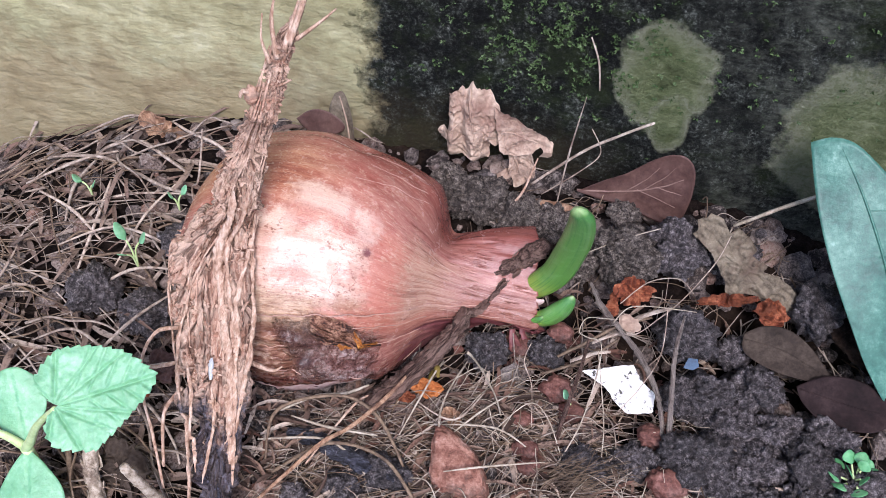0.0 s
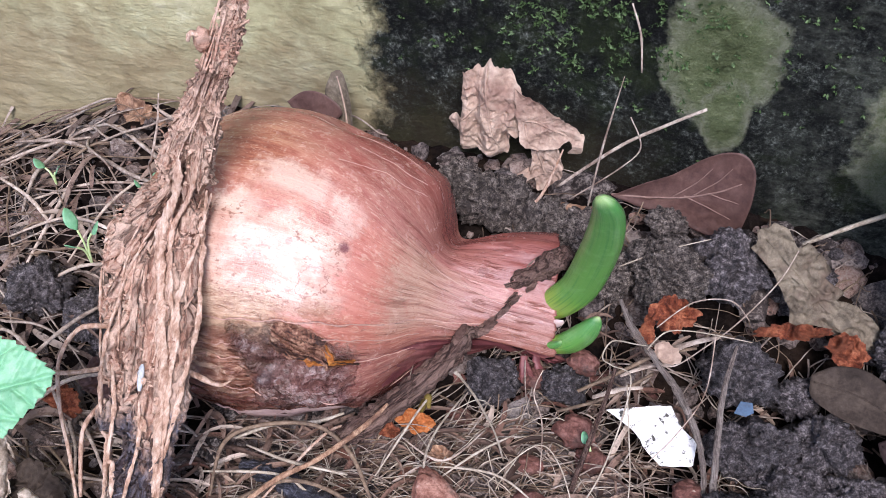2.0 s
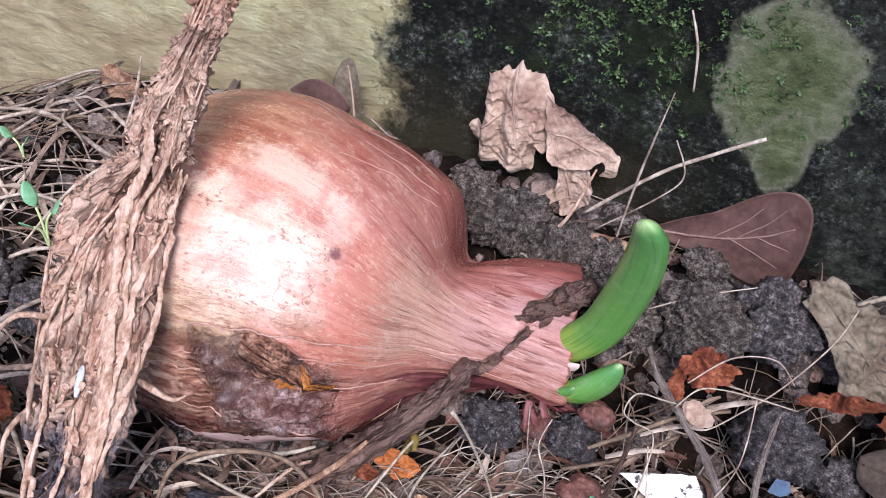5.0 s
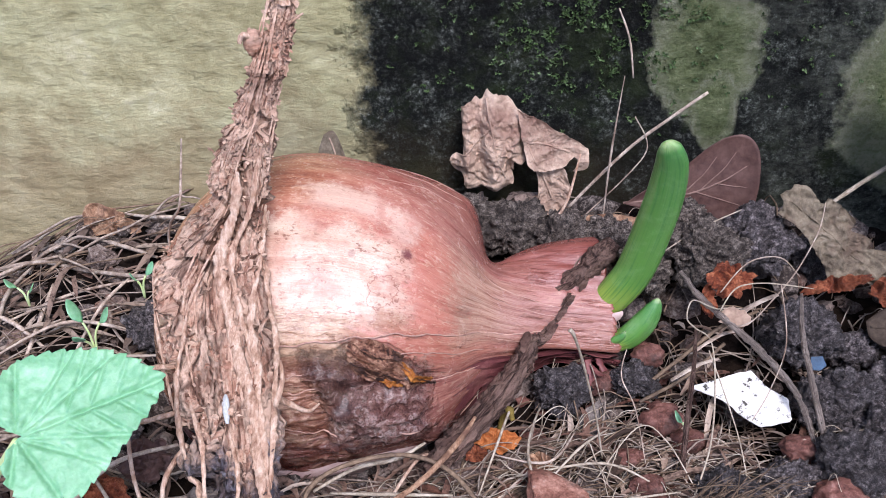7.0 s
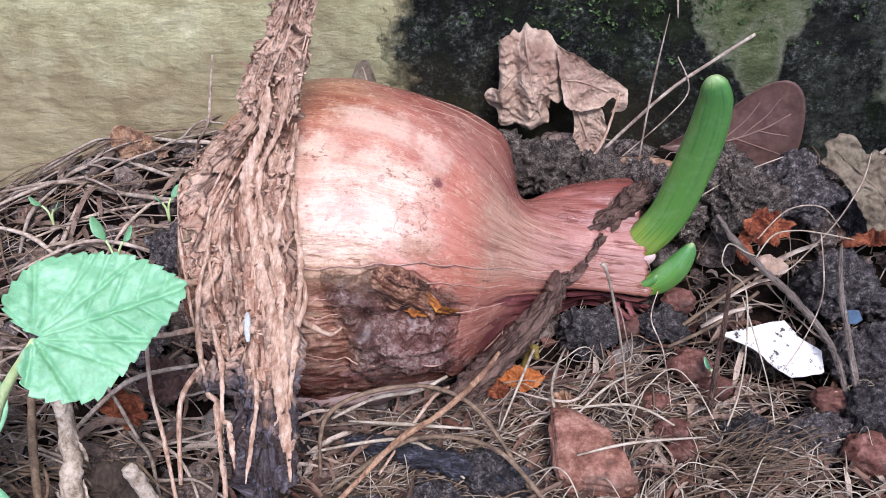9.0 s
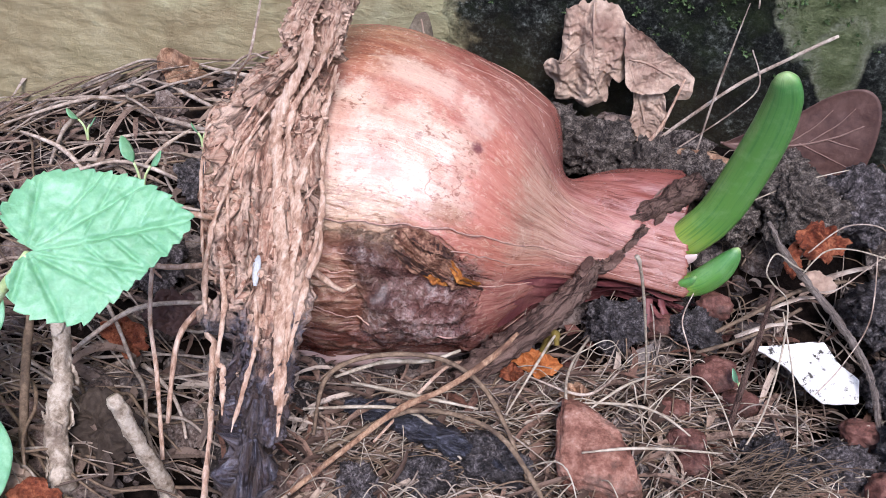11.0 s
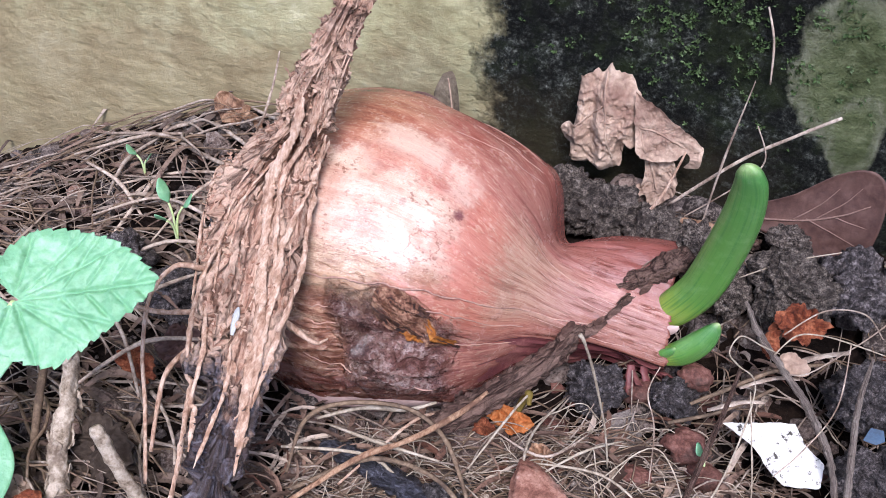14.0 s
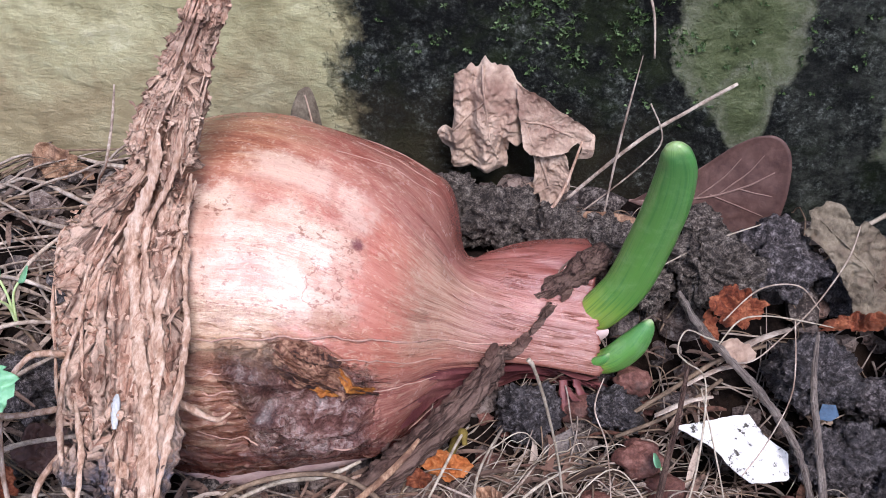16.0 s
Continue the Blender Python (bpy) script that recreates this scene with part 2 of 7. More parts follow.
# ---- materials ----
def skin_material():
    m = Mat("onion_skin", 0.42, 0.5)
    s, a = m.attr("along"), m.attr("around")
    x = m.xyz()[0]

    def lengthwise(ks, ka, detail=6, rough=0.65, distort=0.5):
        v = m.node("ShaderNodeCombineXYZ")
        m.link(m.math("MULTIPLY", s, ks), v.inputs[0])
        m.link(m.math("MULTIPLY", a, ka), v.inputs[1])
        return m.noise(1.0, detail, rough, v.outputs[0], distort)

    vein, fine, fleckn = lengthwise(7, 110, 6, 0.7), lengthwise(34, 420, 5, 0.7, 0.8), lengthwise(60, 210, 5, 0.7, 1.2)
    streak, wrinkle = lengthwise(5, 60, 7, 0.72, 0.3), lengthwise(11, 74, 6, 0.62, 1.2)
    cloud, patchy, grit = m.noise(48, 5, 0.6), m.noise(190, 6, 0.7), m.noise(700, 5, 0.7)
    rag = m.math("SUBTRACT", m.mix(0.35, patchy, fleckn), 0.5)
    xr = m.math("ADD", x, m.math("MULTIPLY", rag, 0.022))
    ar = m.math("ADD", m.math("MULTIPLY", a, 360.0), m.math("MULTIPLY", rag, 26.0))

    def band(v, lo, lo2, hi, hi2):
        return m.math("MULTIPLY", m.grey(v, lo, lo2), m.grey(v, hi2, hi))

    def zone(deg, xs, src=None):
        return m.math("MULTIPLY", band(src or ar, *deg), band(xr, *xs))

    def layer(col, mask, k, new_col):
        return m.mix(m.math("MULTIPLY", mask, k), col, new_col)

    def stops(fac, *cols, lo=0.38, hi=0.64):
        return m.ramp(fac, [(lo + (hi - lo) * i / (len(cols) - 1), srgb(c)) for i, c in enumerate(cols)])

    mottle = m.mix(0.40, m.mix(0.5, cloud, patchy), streak)
    lines = m.mix(0.26, m.mix(0.40, mottle, vein), fine)
    col = stops(m.mix(0.22, mottle, vein), "8c4c42", "a86658", "ba7c6c", "c89682", "b07668")
    # tan-brown streaks over the crown, wine-red towards the back of the neck
    col = layer(col, m.math("MULTIPLY", band(ar, 60, 82, 98, 114), m.grey(xr, -0.062, -0.076)), 0.8, stops(m.mix(0.5, mottle, streak), "7e4634", "a2684e", "bd8e6a", "a8704e"))
    col = layer(col, m.math("MULTIPLY", band(ar, 5, 25, 88, 106), m.grey(xr, -0.060, -0.040)), 0.8, stops(lines, "4e2628", "6c3a3c", "885250"))
    col = layer(col, m.math("MULTIPLY", band(ar, 5, 25, 82, 100), m.grey(xr, -0.078, -0.056)), 0.55, stops(lines, "74392f", "925648", "ae7464"))
    # fine rose lines that run together at the neck
    col = layer(col, zone((60, 76, 130, 146), (-0.058, -0.050, -0.030, -0.022)), 0.35, stops(m.mix(0.25, vein, fine), "965f54", "ac786a", "bc9080", "a47062"))
    # pale outer layer with the sky highlight painted in, a net of pink, scraps above
    pale = zone((110, 118, 146, 152), (-0.106, -0.098, -0.0545, -0.0515))
    for deg, xs, k in (((92, 97, 104, 110), (-0.078, -0.073, -0.062, -0.058), 0.6), ((97, 101, 110, 115), (-0.060, -0.057, -0.054, -0.051), 0.55), ((108, 112, 116, 120), (-0.084, -0.080, -0.076, -0.073), 0.7)):
        col = layer(col, zone(deg, xs), k, srgb("dcc2ae"))
    shell = m.mix(0.16, m.mix(0.35, mottle, m.noise(110, 5, 0.7)), fine)
    col = layer(col, pale, 0.72, stops(shell, "a87868", "c29e88", "d4bca6", "dfceba", lo=0.40, hi=0.60))
    col = layer(col, zone((98, 108, 143, 150), (-0.0545, -0.0510, -0.0455, -0.0415)), 0.5, stops(lines, "a45a48", "ba7460", "c98e78"))
    # straw skin below it, brown patch, red-brown band under the long crease
    col = layer(col, zone((141, 147, 158, 164), (-0.115, -0.106, -0.066, -0.060)), 0.85, stops(m.mix(0.5, wrinkle, fine), "7c5c46", "a8886c", "c6a98c", "b0906f"))
    col = layer(col, zone((140, 142.5, 148, 150), (-0.061, -0.0590, -0.0545, -0.052)), 0.7, stops(mottle, "8a5a42", "a87a5c"))
    col = layer(col, zone((144, 148, 160, 166), (-0.058, -0.053, -0.038, -0.030)), 0.8, stops(lines, "7c4034", "a0604e", "b87c66", "94503f"))
    # grey-tan where the shoulder runs into the neck, tan-brown neck, dark purple underneath
    col = layer(col, zone((92, 102, 146, 160), (-0.048, -0.042, -0.034, -0.027)), 0.8, stops(m.mix(0.32, vein, fine), "8c6858", "a6826e", "bc9c86", "a27e6a"))
    neck = m.mix(0.42, m.mix(0.5, mottle, vein), fine)
    col = layer(col, m.math("MULTIPLY", m.grey(xr, -0.040, -0.030), m.grey(ar, 92, 112)), 0.85, stops(neck, "643a34", "7e504a", "966a5e", "a88072", "7e5048"))
    col = layer(col, m.math("MULTIPLY", m.grey(xr, -0.032, -0.024), band(ar, 112, 126, 150, 160)), 0.6, stops(neck, "683a2e", "8c5846", "a67662"))
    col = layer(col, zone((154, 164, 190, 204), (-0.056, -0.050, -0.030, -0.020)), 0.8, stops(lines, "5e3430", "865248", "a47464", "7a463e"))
    # neck underside: purple skin, darkened further to paint in its shade
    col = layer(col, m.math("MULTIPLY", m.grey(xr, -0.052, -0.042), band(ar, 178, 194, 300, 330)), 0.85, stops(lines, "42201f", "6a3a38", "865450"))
    # wrinkled brown skin low on the front, darker towards the ground
    low = zone((155, 161, 260, 280), (-0.125, -0.115, -0.066, -0.061))
    col = layer(col, low, 0.95, stops(m.mix(0.5, wrinkle, m.mix(0.5, streak, patchy)), "3c1d16", "68402f", "8e634e", "c09c80", "7a4e3d", lo=0.38))
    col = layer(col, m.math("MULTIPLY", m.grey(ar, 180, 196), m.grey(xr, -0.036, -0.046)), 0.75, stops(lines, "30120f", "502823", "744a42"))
    # dark purplish sunken patch; its dull sheen is partly painted as pale stops
    jag = m.math("MULTIPLY", m.math("SUBTRACT", m.noise(95, 4, 0.6), 0.5), 0.016)
    xw = m.math("ADD", m.math("ADD", x, jag), m.math("MULTIPLY", m.math("SUBTRACT", a, 0.49), -0.035))
    wet = m.math("MULTIPLY", band(ar, 157, 164, 189, 199), band(xw, -0.0715, -0.0675, -0.0515, -0.0465))
    creased = m.math("ABSOLUTE", m.math("SUBTRACT", m.noise(210, 6, 0.62, m.warped(0.004, 160, m.scaled(0.8, 1, 1))), 0.5))
    lumpy = m.mix(0.5, m.grey(creased, 0.0, 0.13), m.noise(900, 5, 0.7))
    col = layer(col, wet, 0.74, stops(m.mix(0.5, lumpy, m.noise(150, 5, 0.65)), "3a2120", "63443f", "8a6a63", "bda69d", "785850", lo=0.32, hi=0.66))
    # hollow behind the curled flakes, its shade painted brown-black
    col = layer(col, zone((152, 154.5, 160, 163), (-0.068, -0.0655, -0.056, -0.053)), 0.6, stops(lumpy, "2c1712", "5a372b", "86604c"))
    pores = m.math("MULTIPLY", m.grey(m.noise(1100, 4, 0.65, m.scaled(0.6, 1, 1)), 0.55, 0.62), m.grey(m.noise(130, 4, 0.6), 0.40, 0.52))
    col = layer(col, m.math("MULTIPLY", pale, pores), 0.8, srgb("865848"))
    # dry flecks, hairline creases and specks
    clean = m.math("SUBTRACT", 1.0, m.math("MAXIMUM", wet, low))
    fleck = m.math("MULTIPLY", m.grey(fleckn, 0.54, 0.62), m.grey(x, -0.034, -0.05))
    col = layer(col, m.math("MULTIPLY", fleck, clean), 0.32, srgb("dcc0a4"))
    crease = m.math("MULTIPLY", m.grey(m.math("ABSOLUTE", m.math("SUBTRACT", lengthwise(5, 64, 4, 0.6, 0.4), 0.5)), 0.016, 0.004), m.grey(lengthwise(14, 20, 4, 0.6), 0.45, 0.58))
    crease = m.math("MULTIPLY", crease, m.math("MAXIMUM", m.grey(ar, 144, 150), m.grey(x, -0.052, -0.040)))
    col = layer(col, crease, 0.28, srgb("74443a"))
    col = layer(col, m.grey(grit, 0.60, 0.70), 0.16, srgb("7a463a"))
    col = layer(col, m.grey(m.noise(1500, 3, 0.6), 0.60, 0.68), 0.34, srgb("7a4c3e"))
    for c, r, k in (((-0.0546, 0.1730, 0.0434), 0.0021, 0.9), ((-0.0646, 0.1684, 0.0469), 0.0010, 0.4)):
        col = layer(col, m.grey(m.blob(c, (r, r, r), 0.25, 700), 0.0, 0.3), k, srgb("6b3a3c"))
    # thin scar round a lifted scrap of the outer layer
    ring = m.blob((-0.0585, 0.1655, 0.0400), (0.0036, 0.0040, 0.0034), 0.55, 240)
    col = layer(col, band(ring, 0.0, 0.04, 0.06, 0.12), 0.75, srgb("8a5244"))
    m.bump(vein, 0.0003, 0.5)
    m.bump(fine, 0.00012, 0.6)
    m.bump(m.math("SUBTRACT", 1.0, crease), 0.0003, 0.7)
    m.bump(m.noise(420, 6, 0.7), 0.00030, 0.5)
    m.bump(m.math("MULTIPLY", low, wrinkle), 0.0016, 0.9)
    m.bump(m.math("MULTIPLY", wet, m.grey(creased, 0.0, 0.15)), 0.0022, 1.0)
    m.bump(m.math("MULTIPLY", wet, m.noise(800, 5, 0.7)), 0.0008, 0.9)
    r = m.math("ADD", m.math("MULTIPLY", patchy, 0.30), m.math("ADD", m.math("MULTIPLY", grit, 0.16), 0.01))
    m.link(m.math("ADD", r, m.math("SUBTRACT", m.math("MULTIPLY", low, 0.02), m.math("MULTIPLY", wet, 0.03))), m.b.inputs["Roughness"])
    m.link(m.math("MULTIPLY", wet, 0.30), m.b.inputs["Coat Weight"])
    m.b.inputs["Coat Roughness"].default_value = 0.36
    m.b.inputs["Subsurface Weight"].default_value = 0.06
    m.b.inputs["Subsurface Radius"].default_value = (0.003, 0.0015, 0.001)
    m.b.inputs["Subsurface Scale"].default_value = 1.0
    return m.base(col)


def wall_material():
    m = Mat("painted_render", 0.85, 0.2)
    x, y, z = m.xyz()
    n = m.noise(90, 6, 0.65)
    f = m.noise(520, 6, 0.7, m.scaled(0.45, 1, 1, (0, radians(-3), 0)))
    paint = m.ramp(m.mix(0.25, n, f), [(0.3, srgb("847e5a")), (0.46, srgb("a09a74")), (0.58, srgb("b6b08a")), (0.72, srgb("cfcaaa"))])
    green = m.grey(m.noise(45, 4, 0.6), 0.45, 0.7)
    paint = m.mix(m.math("MULTIPLY", green, 0.4), paint, srgb("8f9264"))
    # earth splashed up from the ground
    splash = m.grey(m.math("ADD", z, m.math("MULTIPLY", m.math("SUBTRACT", n, 0.5), 0.05)), 0.052, 0.026)
    paint = m.mix(m.math("MULTIPLY", splash, 0.45), paint, srgb("8a7158"))
    # black algae with moss and bare patches
    edge = m.math("ADD", x, m.math("MULTIPLY", m.math("SUBTRACT", m.noise(120, 5, 0.7), 0.5), 0.028))
    black = m.grey(edge, -0.076, -0.069)
    algae = m.ramp(m.mix(0.5, m.noise(160, 6, 0.75), m.noise(900, 5, 0.75)), [(0.40, srgb("060706")), (0.48, srgb("131512")), (0.54, srgb("30332d")), (0.60, srgb("646860")), (0.68, srgb("b4b8ac"))])
    mossy = m.grey(m.noise(60, 5, 0.7), 0.5, 0.66)
    algae = m.mix(m.math("MULTIPLY", mossy, 0.55), algae, srgb("34401f"))
    worn = m.math("MULTIPLY", m.grey(x, 0.015, 0.05), m.grey(m.noise(70, 6, 0.75), 0.44, 0.60))
    algae = m.mix(m.math("MULTIPLY", worn, 0.5), algae, m.ramp(f, [(0.4, srgb("3a3d34")), (0.6, srgb("8a8e7e"))]))
    low = m.grey(m.math("ADD", z, m.math("MULTIPLY", m.math("SUBTRACT", n, 0.5), 0.03)), 0.045, 0.025)
    algae = m.mix(m.math("MULTIPLY", m.math("MULTIPLY", low, m.grey(x, 0.012, -0.02)), 0.5), algae, srgb("574d36"))
    col = m.mix(black, paint, algae)
    for c, r in (((0.0145, WALL_Y, 0.062), (0.0145, 0.05, 0.0195)), ((0.0185, WALL_Y, 0.046), (0.0065, 0.05, 0.011)), ((0.078, WALL_Y, 0.050), (0.031, 0.05, 0.028))):
        b = m.blob(c, r, 0.22, 75)
        rim = m.mix(m.grey(m.noise(500, 4, 0.7), 0.45, 0.6), srgb("989a80"), srgb("7c8362"))
        core = m.ramp(m.mix(0.5, n, f), [(0.35, srgb("505a36")), (0.5, srgb("7a845a")), (0.65, srgb("a8ae88"))])
        col = m.mix(m.math("MULTIPLY", m.grey(b, -0.02, 0.10), 0.9), col, m.mix(m.grey(b, 0.10, 0.40), rim, core))
    far = m.grey(m.blob((-0.264, WALL_Y, 0.0), (0.016, 0.05, 0.016), 0.3, 90), 0.0, 0.5)
    col = m.mix(m.math("MULTIPLY", far, 0.6), col, srgb("4a5038"))
    m.bump(f, 0.0010, 0.8)
    m.bump(m.noise(260, 6, 0.7), 0.0008, 0.7)
    m.bump(m.math("MULTIPLY", black, m.noise(1100, 5, 0.75)), 0.0026, 1.0)
    return m.base(col)


def bark_material(name, dark, mid, light, wet=None, plates=420.0, girth=0.03):
    """Fibres and plates follow the form's length; girth: metres around it."""
    m = Mat(name, 0.85, 0.25)
    s, a = m.attr("along"), m.attr("around")

    def grain(stretch):
        v = m.node("ShaderNodeCombineXYZ")
        m.link(m.math("MULTIPLY", s, stretch), v.inputs[0])
        m.link(m.math("MULTIPLY", a, girth), v.inputs[1])
        m.link(m.math("MULTIPLY", m.xyz()[2], 0.15), v.inputs[2])
        return v.outputs[0]

    fib = m.noise(900, 5, 0.7, grain(0.12), 0.7)
    thread = m.noise(2600, 4, 0.7, grain(0.10), 0.5)
    g = m.noise(420, 6, 0.75, grain(0.5), 0.6)
    fine = m.noise(1700, 5, 0.75)
    crack = m.grey(m.cells(plates, m.warped(0.003, 260, grain(0.30))), 0.07, 0.0)
    col = m.ramp(m.mix(0.35, m.mix(0.45, fib, g), thread), [(0.38, srgb(dark)), (0.46, srgb(mid)), (0.55, srgb(light)), (0.68, srgb(mid))])
    col = m.mix(m.math("MULTIPLY", m.grey(fine, 0.52, 0.66), 0.35), col, srgb(dark))
    col = m.mix(m.math("MULTIPLY", crack, 0.7), col, srgb(dark))
    col = m.mix(m.math("MULTIPLY", m.grey(m.noise(230, 5, 0.7, grain(0.4)), 0.5, 0.62), 0.45), col, srgb(dark))
    col = m.mix(m.math("MULTIPLY", m.grey(m.noise(310, 5, 0.7, grain(0.4)), 0.51, 0.59), 0.7), col, srgb(light))
    if wet:
        z = m.xyz()[2]
        k = m.grey(m.math("ADD", z, m.math("MULTIPLY", m.math("SUBTRACT", m.noise(130, 5, 0.7), 0.5), 0.03)), 0.0325, 0.0265)
        # black wet wood; the pale bluish stops paint in part of its glints
        col = m.mix(m.math("MULTIPLY", k, 0.9), col, m.ramp(m.mix(0.5, g, m.noise(1100, 5, 0.75, grain(0.5))), [(0.42, srgb("121114")), (0.49, srgb("2c2b33")), (0.55, srgb("555663")), (0.63, srgb("8d909c"))]))
        m.link(m.math("SUBTRACT", 0.85, m.math("MULTIPLY", k, 0.56)), m.b.inputs["Roughness"])
    m.bump(fib, 0.0010, 0.8)
    m.bump(thread, 0.0005, 0.8)
    m.bump(g, 0.0009, 0.8)
    m.bump(m.math("SUBTRACT", 1.0, crack), 0.0008, 1.0)
    m.bump(fine, 0.0006, 0.8)
    return m.base(col)


def sprout_material():
    m = Mat("sprout_green", 0.32, 0.5)
    s, a = m.attr("along"), m.attr("around")
    vec = m.node("ShaderNodeCombineXYZ")
    m.link(m.math("MULTIPLY", s, 3.0), vec.inputs[0])
    m.link(m.math("MULTIPLY", a, 40.0), vec.inputs[1])
    stripe = m.noise(1.0, 4, 0.6, vec.outputs[0])
    col = m.ramp(m.math("ADD", s, m.math("MULTIPLY", m.math("SUBTRACT", stripe, 0.5), 0.12)), [(0.02, srgb("cfd08a")), (0.14, srgb("9aae48")), (0.30, srgb("5e8c40")), (0.8, srgb("4e8246")), (0.97, srgb("a2b87c"))])
    col = m.mix(m.math("MULTIPLY", m.grey(stripe, 0.5, 0.62), 0.45), col, srgb("2c6a34"))
    col = m.mix(m.math("MULTIPLY", m.grey(m.noise(240, 5, 0.7), 0.5, 0.68), 0.3), col, srgb("86ac74"))
    m.bump(stripe, 0.0002, 0.5)
    m.bump(m.noise(500, 4, 0.6), 0.0001, 0.5)
    m.b.inputs["Subsurface Weight"].default_value = 0.25
    m.b.inputs["Subsurface Radius"].default_value = (0.001, 0.003, 0.0006)
    m.b.inputs["Subsurface Scale"].default_value = 1.0
    return m.base(col)


M_SKIN = skin_material()
M_WALL = wall_material()
M_SOIL = plain("soil", [(0.34, srgb("0a0706")), (0.48, srgb("17110e")), (0.6, srgb("2c231e")), (0.75, srgb("483c34"))], 150, 0.95, 0.08, 0.0012, 6, srgb("34281f"), grain=420.0)
M_CLOD = plain("clod_earth", [(0.40, srgb("161313")), (0.48, srgb("403938")), (0.55, srgb("696161")), (0.64, srgb("9c9490"))], 620, 0.52, 0.45, 0.0008, 4, srgb("2c2624"), tone=0.6, grain=900.0)
M_PALECLOD = plain("pale_clod_earth", [(0.40, srgb("231d1a")), (0.48, srgb("564c45")), (0.55, srgb("7e7369")), (0.64, srgb("aea396"))], 620, 0.7, 0.3, 0.0008, 4, srgb("3a322d"), tone=0.4, grain=900.0)
M_RED = plain("red_earth", [(0.36, srgb("5a382e")), (0.48, srgb("8c6050")), (0.58, srgb("ac8270")), (0.72, srgb("c6aa9c"))], 260, 0.8, 0.25, 0.0008, 5, srgb("5c4a40"), tone=0.3)
M_DARKRED = plain("dark_red_earth", [(0.36, srgb("3e231d")), (0.48, srgb("684238")), (0.58, srgb("886054")), (0.72, srgb("ac8c80"))], 300, 0.65, 0.35, 0.0008, 5, srgb("483630"), tone=0.4)
M_BARK = bark_material("root_bark", "4e3227", "b0846d", "dfbfa7", wet=True)
M_TWIG = bark_material("twig_bark", "2c1d19", "5c443b", "886e61", plates=500.0, girth=0.018)
M_GREYTWIG = bark_material("grey_twig_bark", "5a4c45", "8a7a70", "b4a69a")
M_ROTWOOD = plain("rotten_wood", [(0.40, srgb("121114")), (0.48, srgb("2a2930")), (0.56, srgb("4c4c56")), (0.66, srgb("7c7e88"))], 500, 0.35, 0.5, 0.0012, 4, srgb("1c1a1c"), stretch=(0.3, 1, 1))
M_TANROOT = plain("tan_root", [(0.34, srgb("684a38")), (0.48, srgb("9a765c")), (0.64, srgb("bf9e80"))], 500, 0.75, 0.3, 0.0006, 4, srgb("6e5040"), stretch=(1, 0.6, 0.6))
M_FIBRE = plain("root_fibre", [(0.36, srgb("86624e")), (0.47, srgb("c09c84")), (0.6, srgb("e2c8b2"))], 700, 0.8, 0.25, 0.0010, 3, srgb("9c7860"), stretch=(1, 0.5, 0.3))
M_ROOT = plain("dry_root", [(0.34, srgb("786a5e")), (0.48, srgb("a69484")), (0.64, srgb("cabcac"))], 300, 0.8, 0.25, 0.0003, 4, srgb("6a5648"), tone=0.5)
M_ROOT_DARK = plain("brown_root", [(0.32, srgb("4e4038")), (0.5, srgb("75624f")), (0.68, srgb("98836e"))], 300, 0.8, 0.25, 0.0003, 4, srgb("4a3c33"), tone=0.5)
M_CRUMPLED = plain("crumpled_leaf_tan", [(0.3, srgb("7a6254")), (0.48, srgb("a88f7c")), (0.62, srgb("c4ad98")), (0.78, srgb("d8c6b2"))], 130, 0.85, 0.2, 0.0006, 6, srgb("86685a"))
M_BROWN = plain("dead_leaf_brown", [(0.34, srgb("3c2824")), (0.5, srgb("583f38")), (0.66, srgb("6e544a"))], 120, 0.6, 0.35, 0.0003, 7, srgb("5e463e"))
M_GREYLEAF = plain("dead_leaf_grey", [(0.36, srgb("241d18")), (0.5, srgb("382f28")), (0.64, srgb("50453b"))], 120, 0.8, 0.15, 0.0003, 7, srgb("382f2a"))
M_DARKLEAF = plain("dead_leaf_dark", [(0.36, srgb("191211")), (0.5, srgb("271c1b")), (0.64, srgb("382b29"))], 120, 0.8, 0.15, 0.0003, 7, srgb("2a201e"))
M_RUST = plain("rust_leaf", [(0.36, srgb("3a1a12")), (0.48, srgb("7e4028")), (0.6, srgb("b06e4c"))], 320, 0.7, 0.3, 0.0012, 5, srgb("6a3a24"))
M_ORANGE = plain("orange_leaf", [(0.34, srgb("6a3418")), (0.5, srgb("b06a38")), (0.68, srgb("d29c6c"))], 260, 0.75, 0.2, 0.0005, 5, srgb("8a4a20"))
M_CHIP = plain("white_chip", [(0.405, srgb("4a4640")), (0.43, srgb("c8c4bc")), (0.5, srgb("e6e2da")), (0.7, srgb("efece4"))], 420, 0.6, 0.3, 0.0002, 3)
M_GREYTAN = plain("grey_tan_leaf", [(0.36, srgb("4a3f34")), (0.47, srgb("6e6353")), (0.56, srgb("857966")), (0.68, srgb("9e927e"))], 170, 0.85, 0.2, 0.0010, 6, srgb("6a5a4c"))
M_GREEN = plain("seedling_leaf", [(0.3, srgb("5c9468")), (0.5, srgb("78b084")), (0.7, srgb("a0cca6"))], 160, 0.36, 0.5, 0.0005, 5, soft=0.15)
M_GREEN_DEEP = plain("plantlet_leaf", [(0.3, srgb("3f7a4a")), (0.5, srgb("5fa06a")), (0.7, srgb("84bc88"))], 250, 0.5, 0.4, 0.0002, 5, soft=0.15)
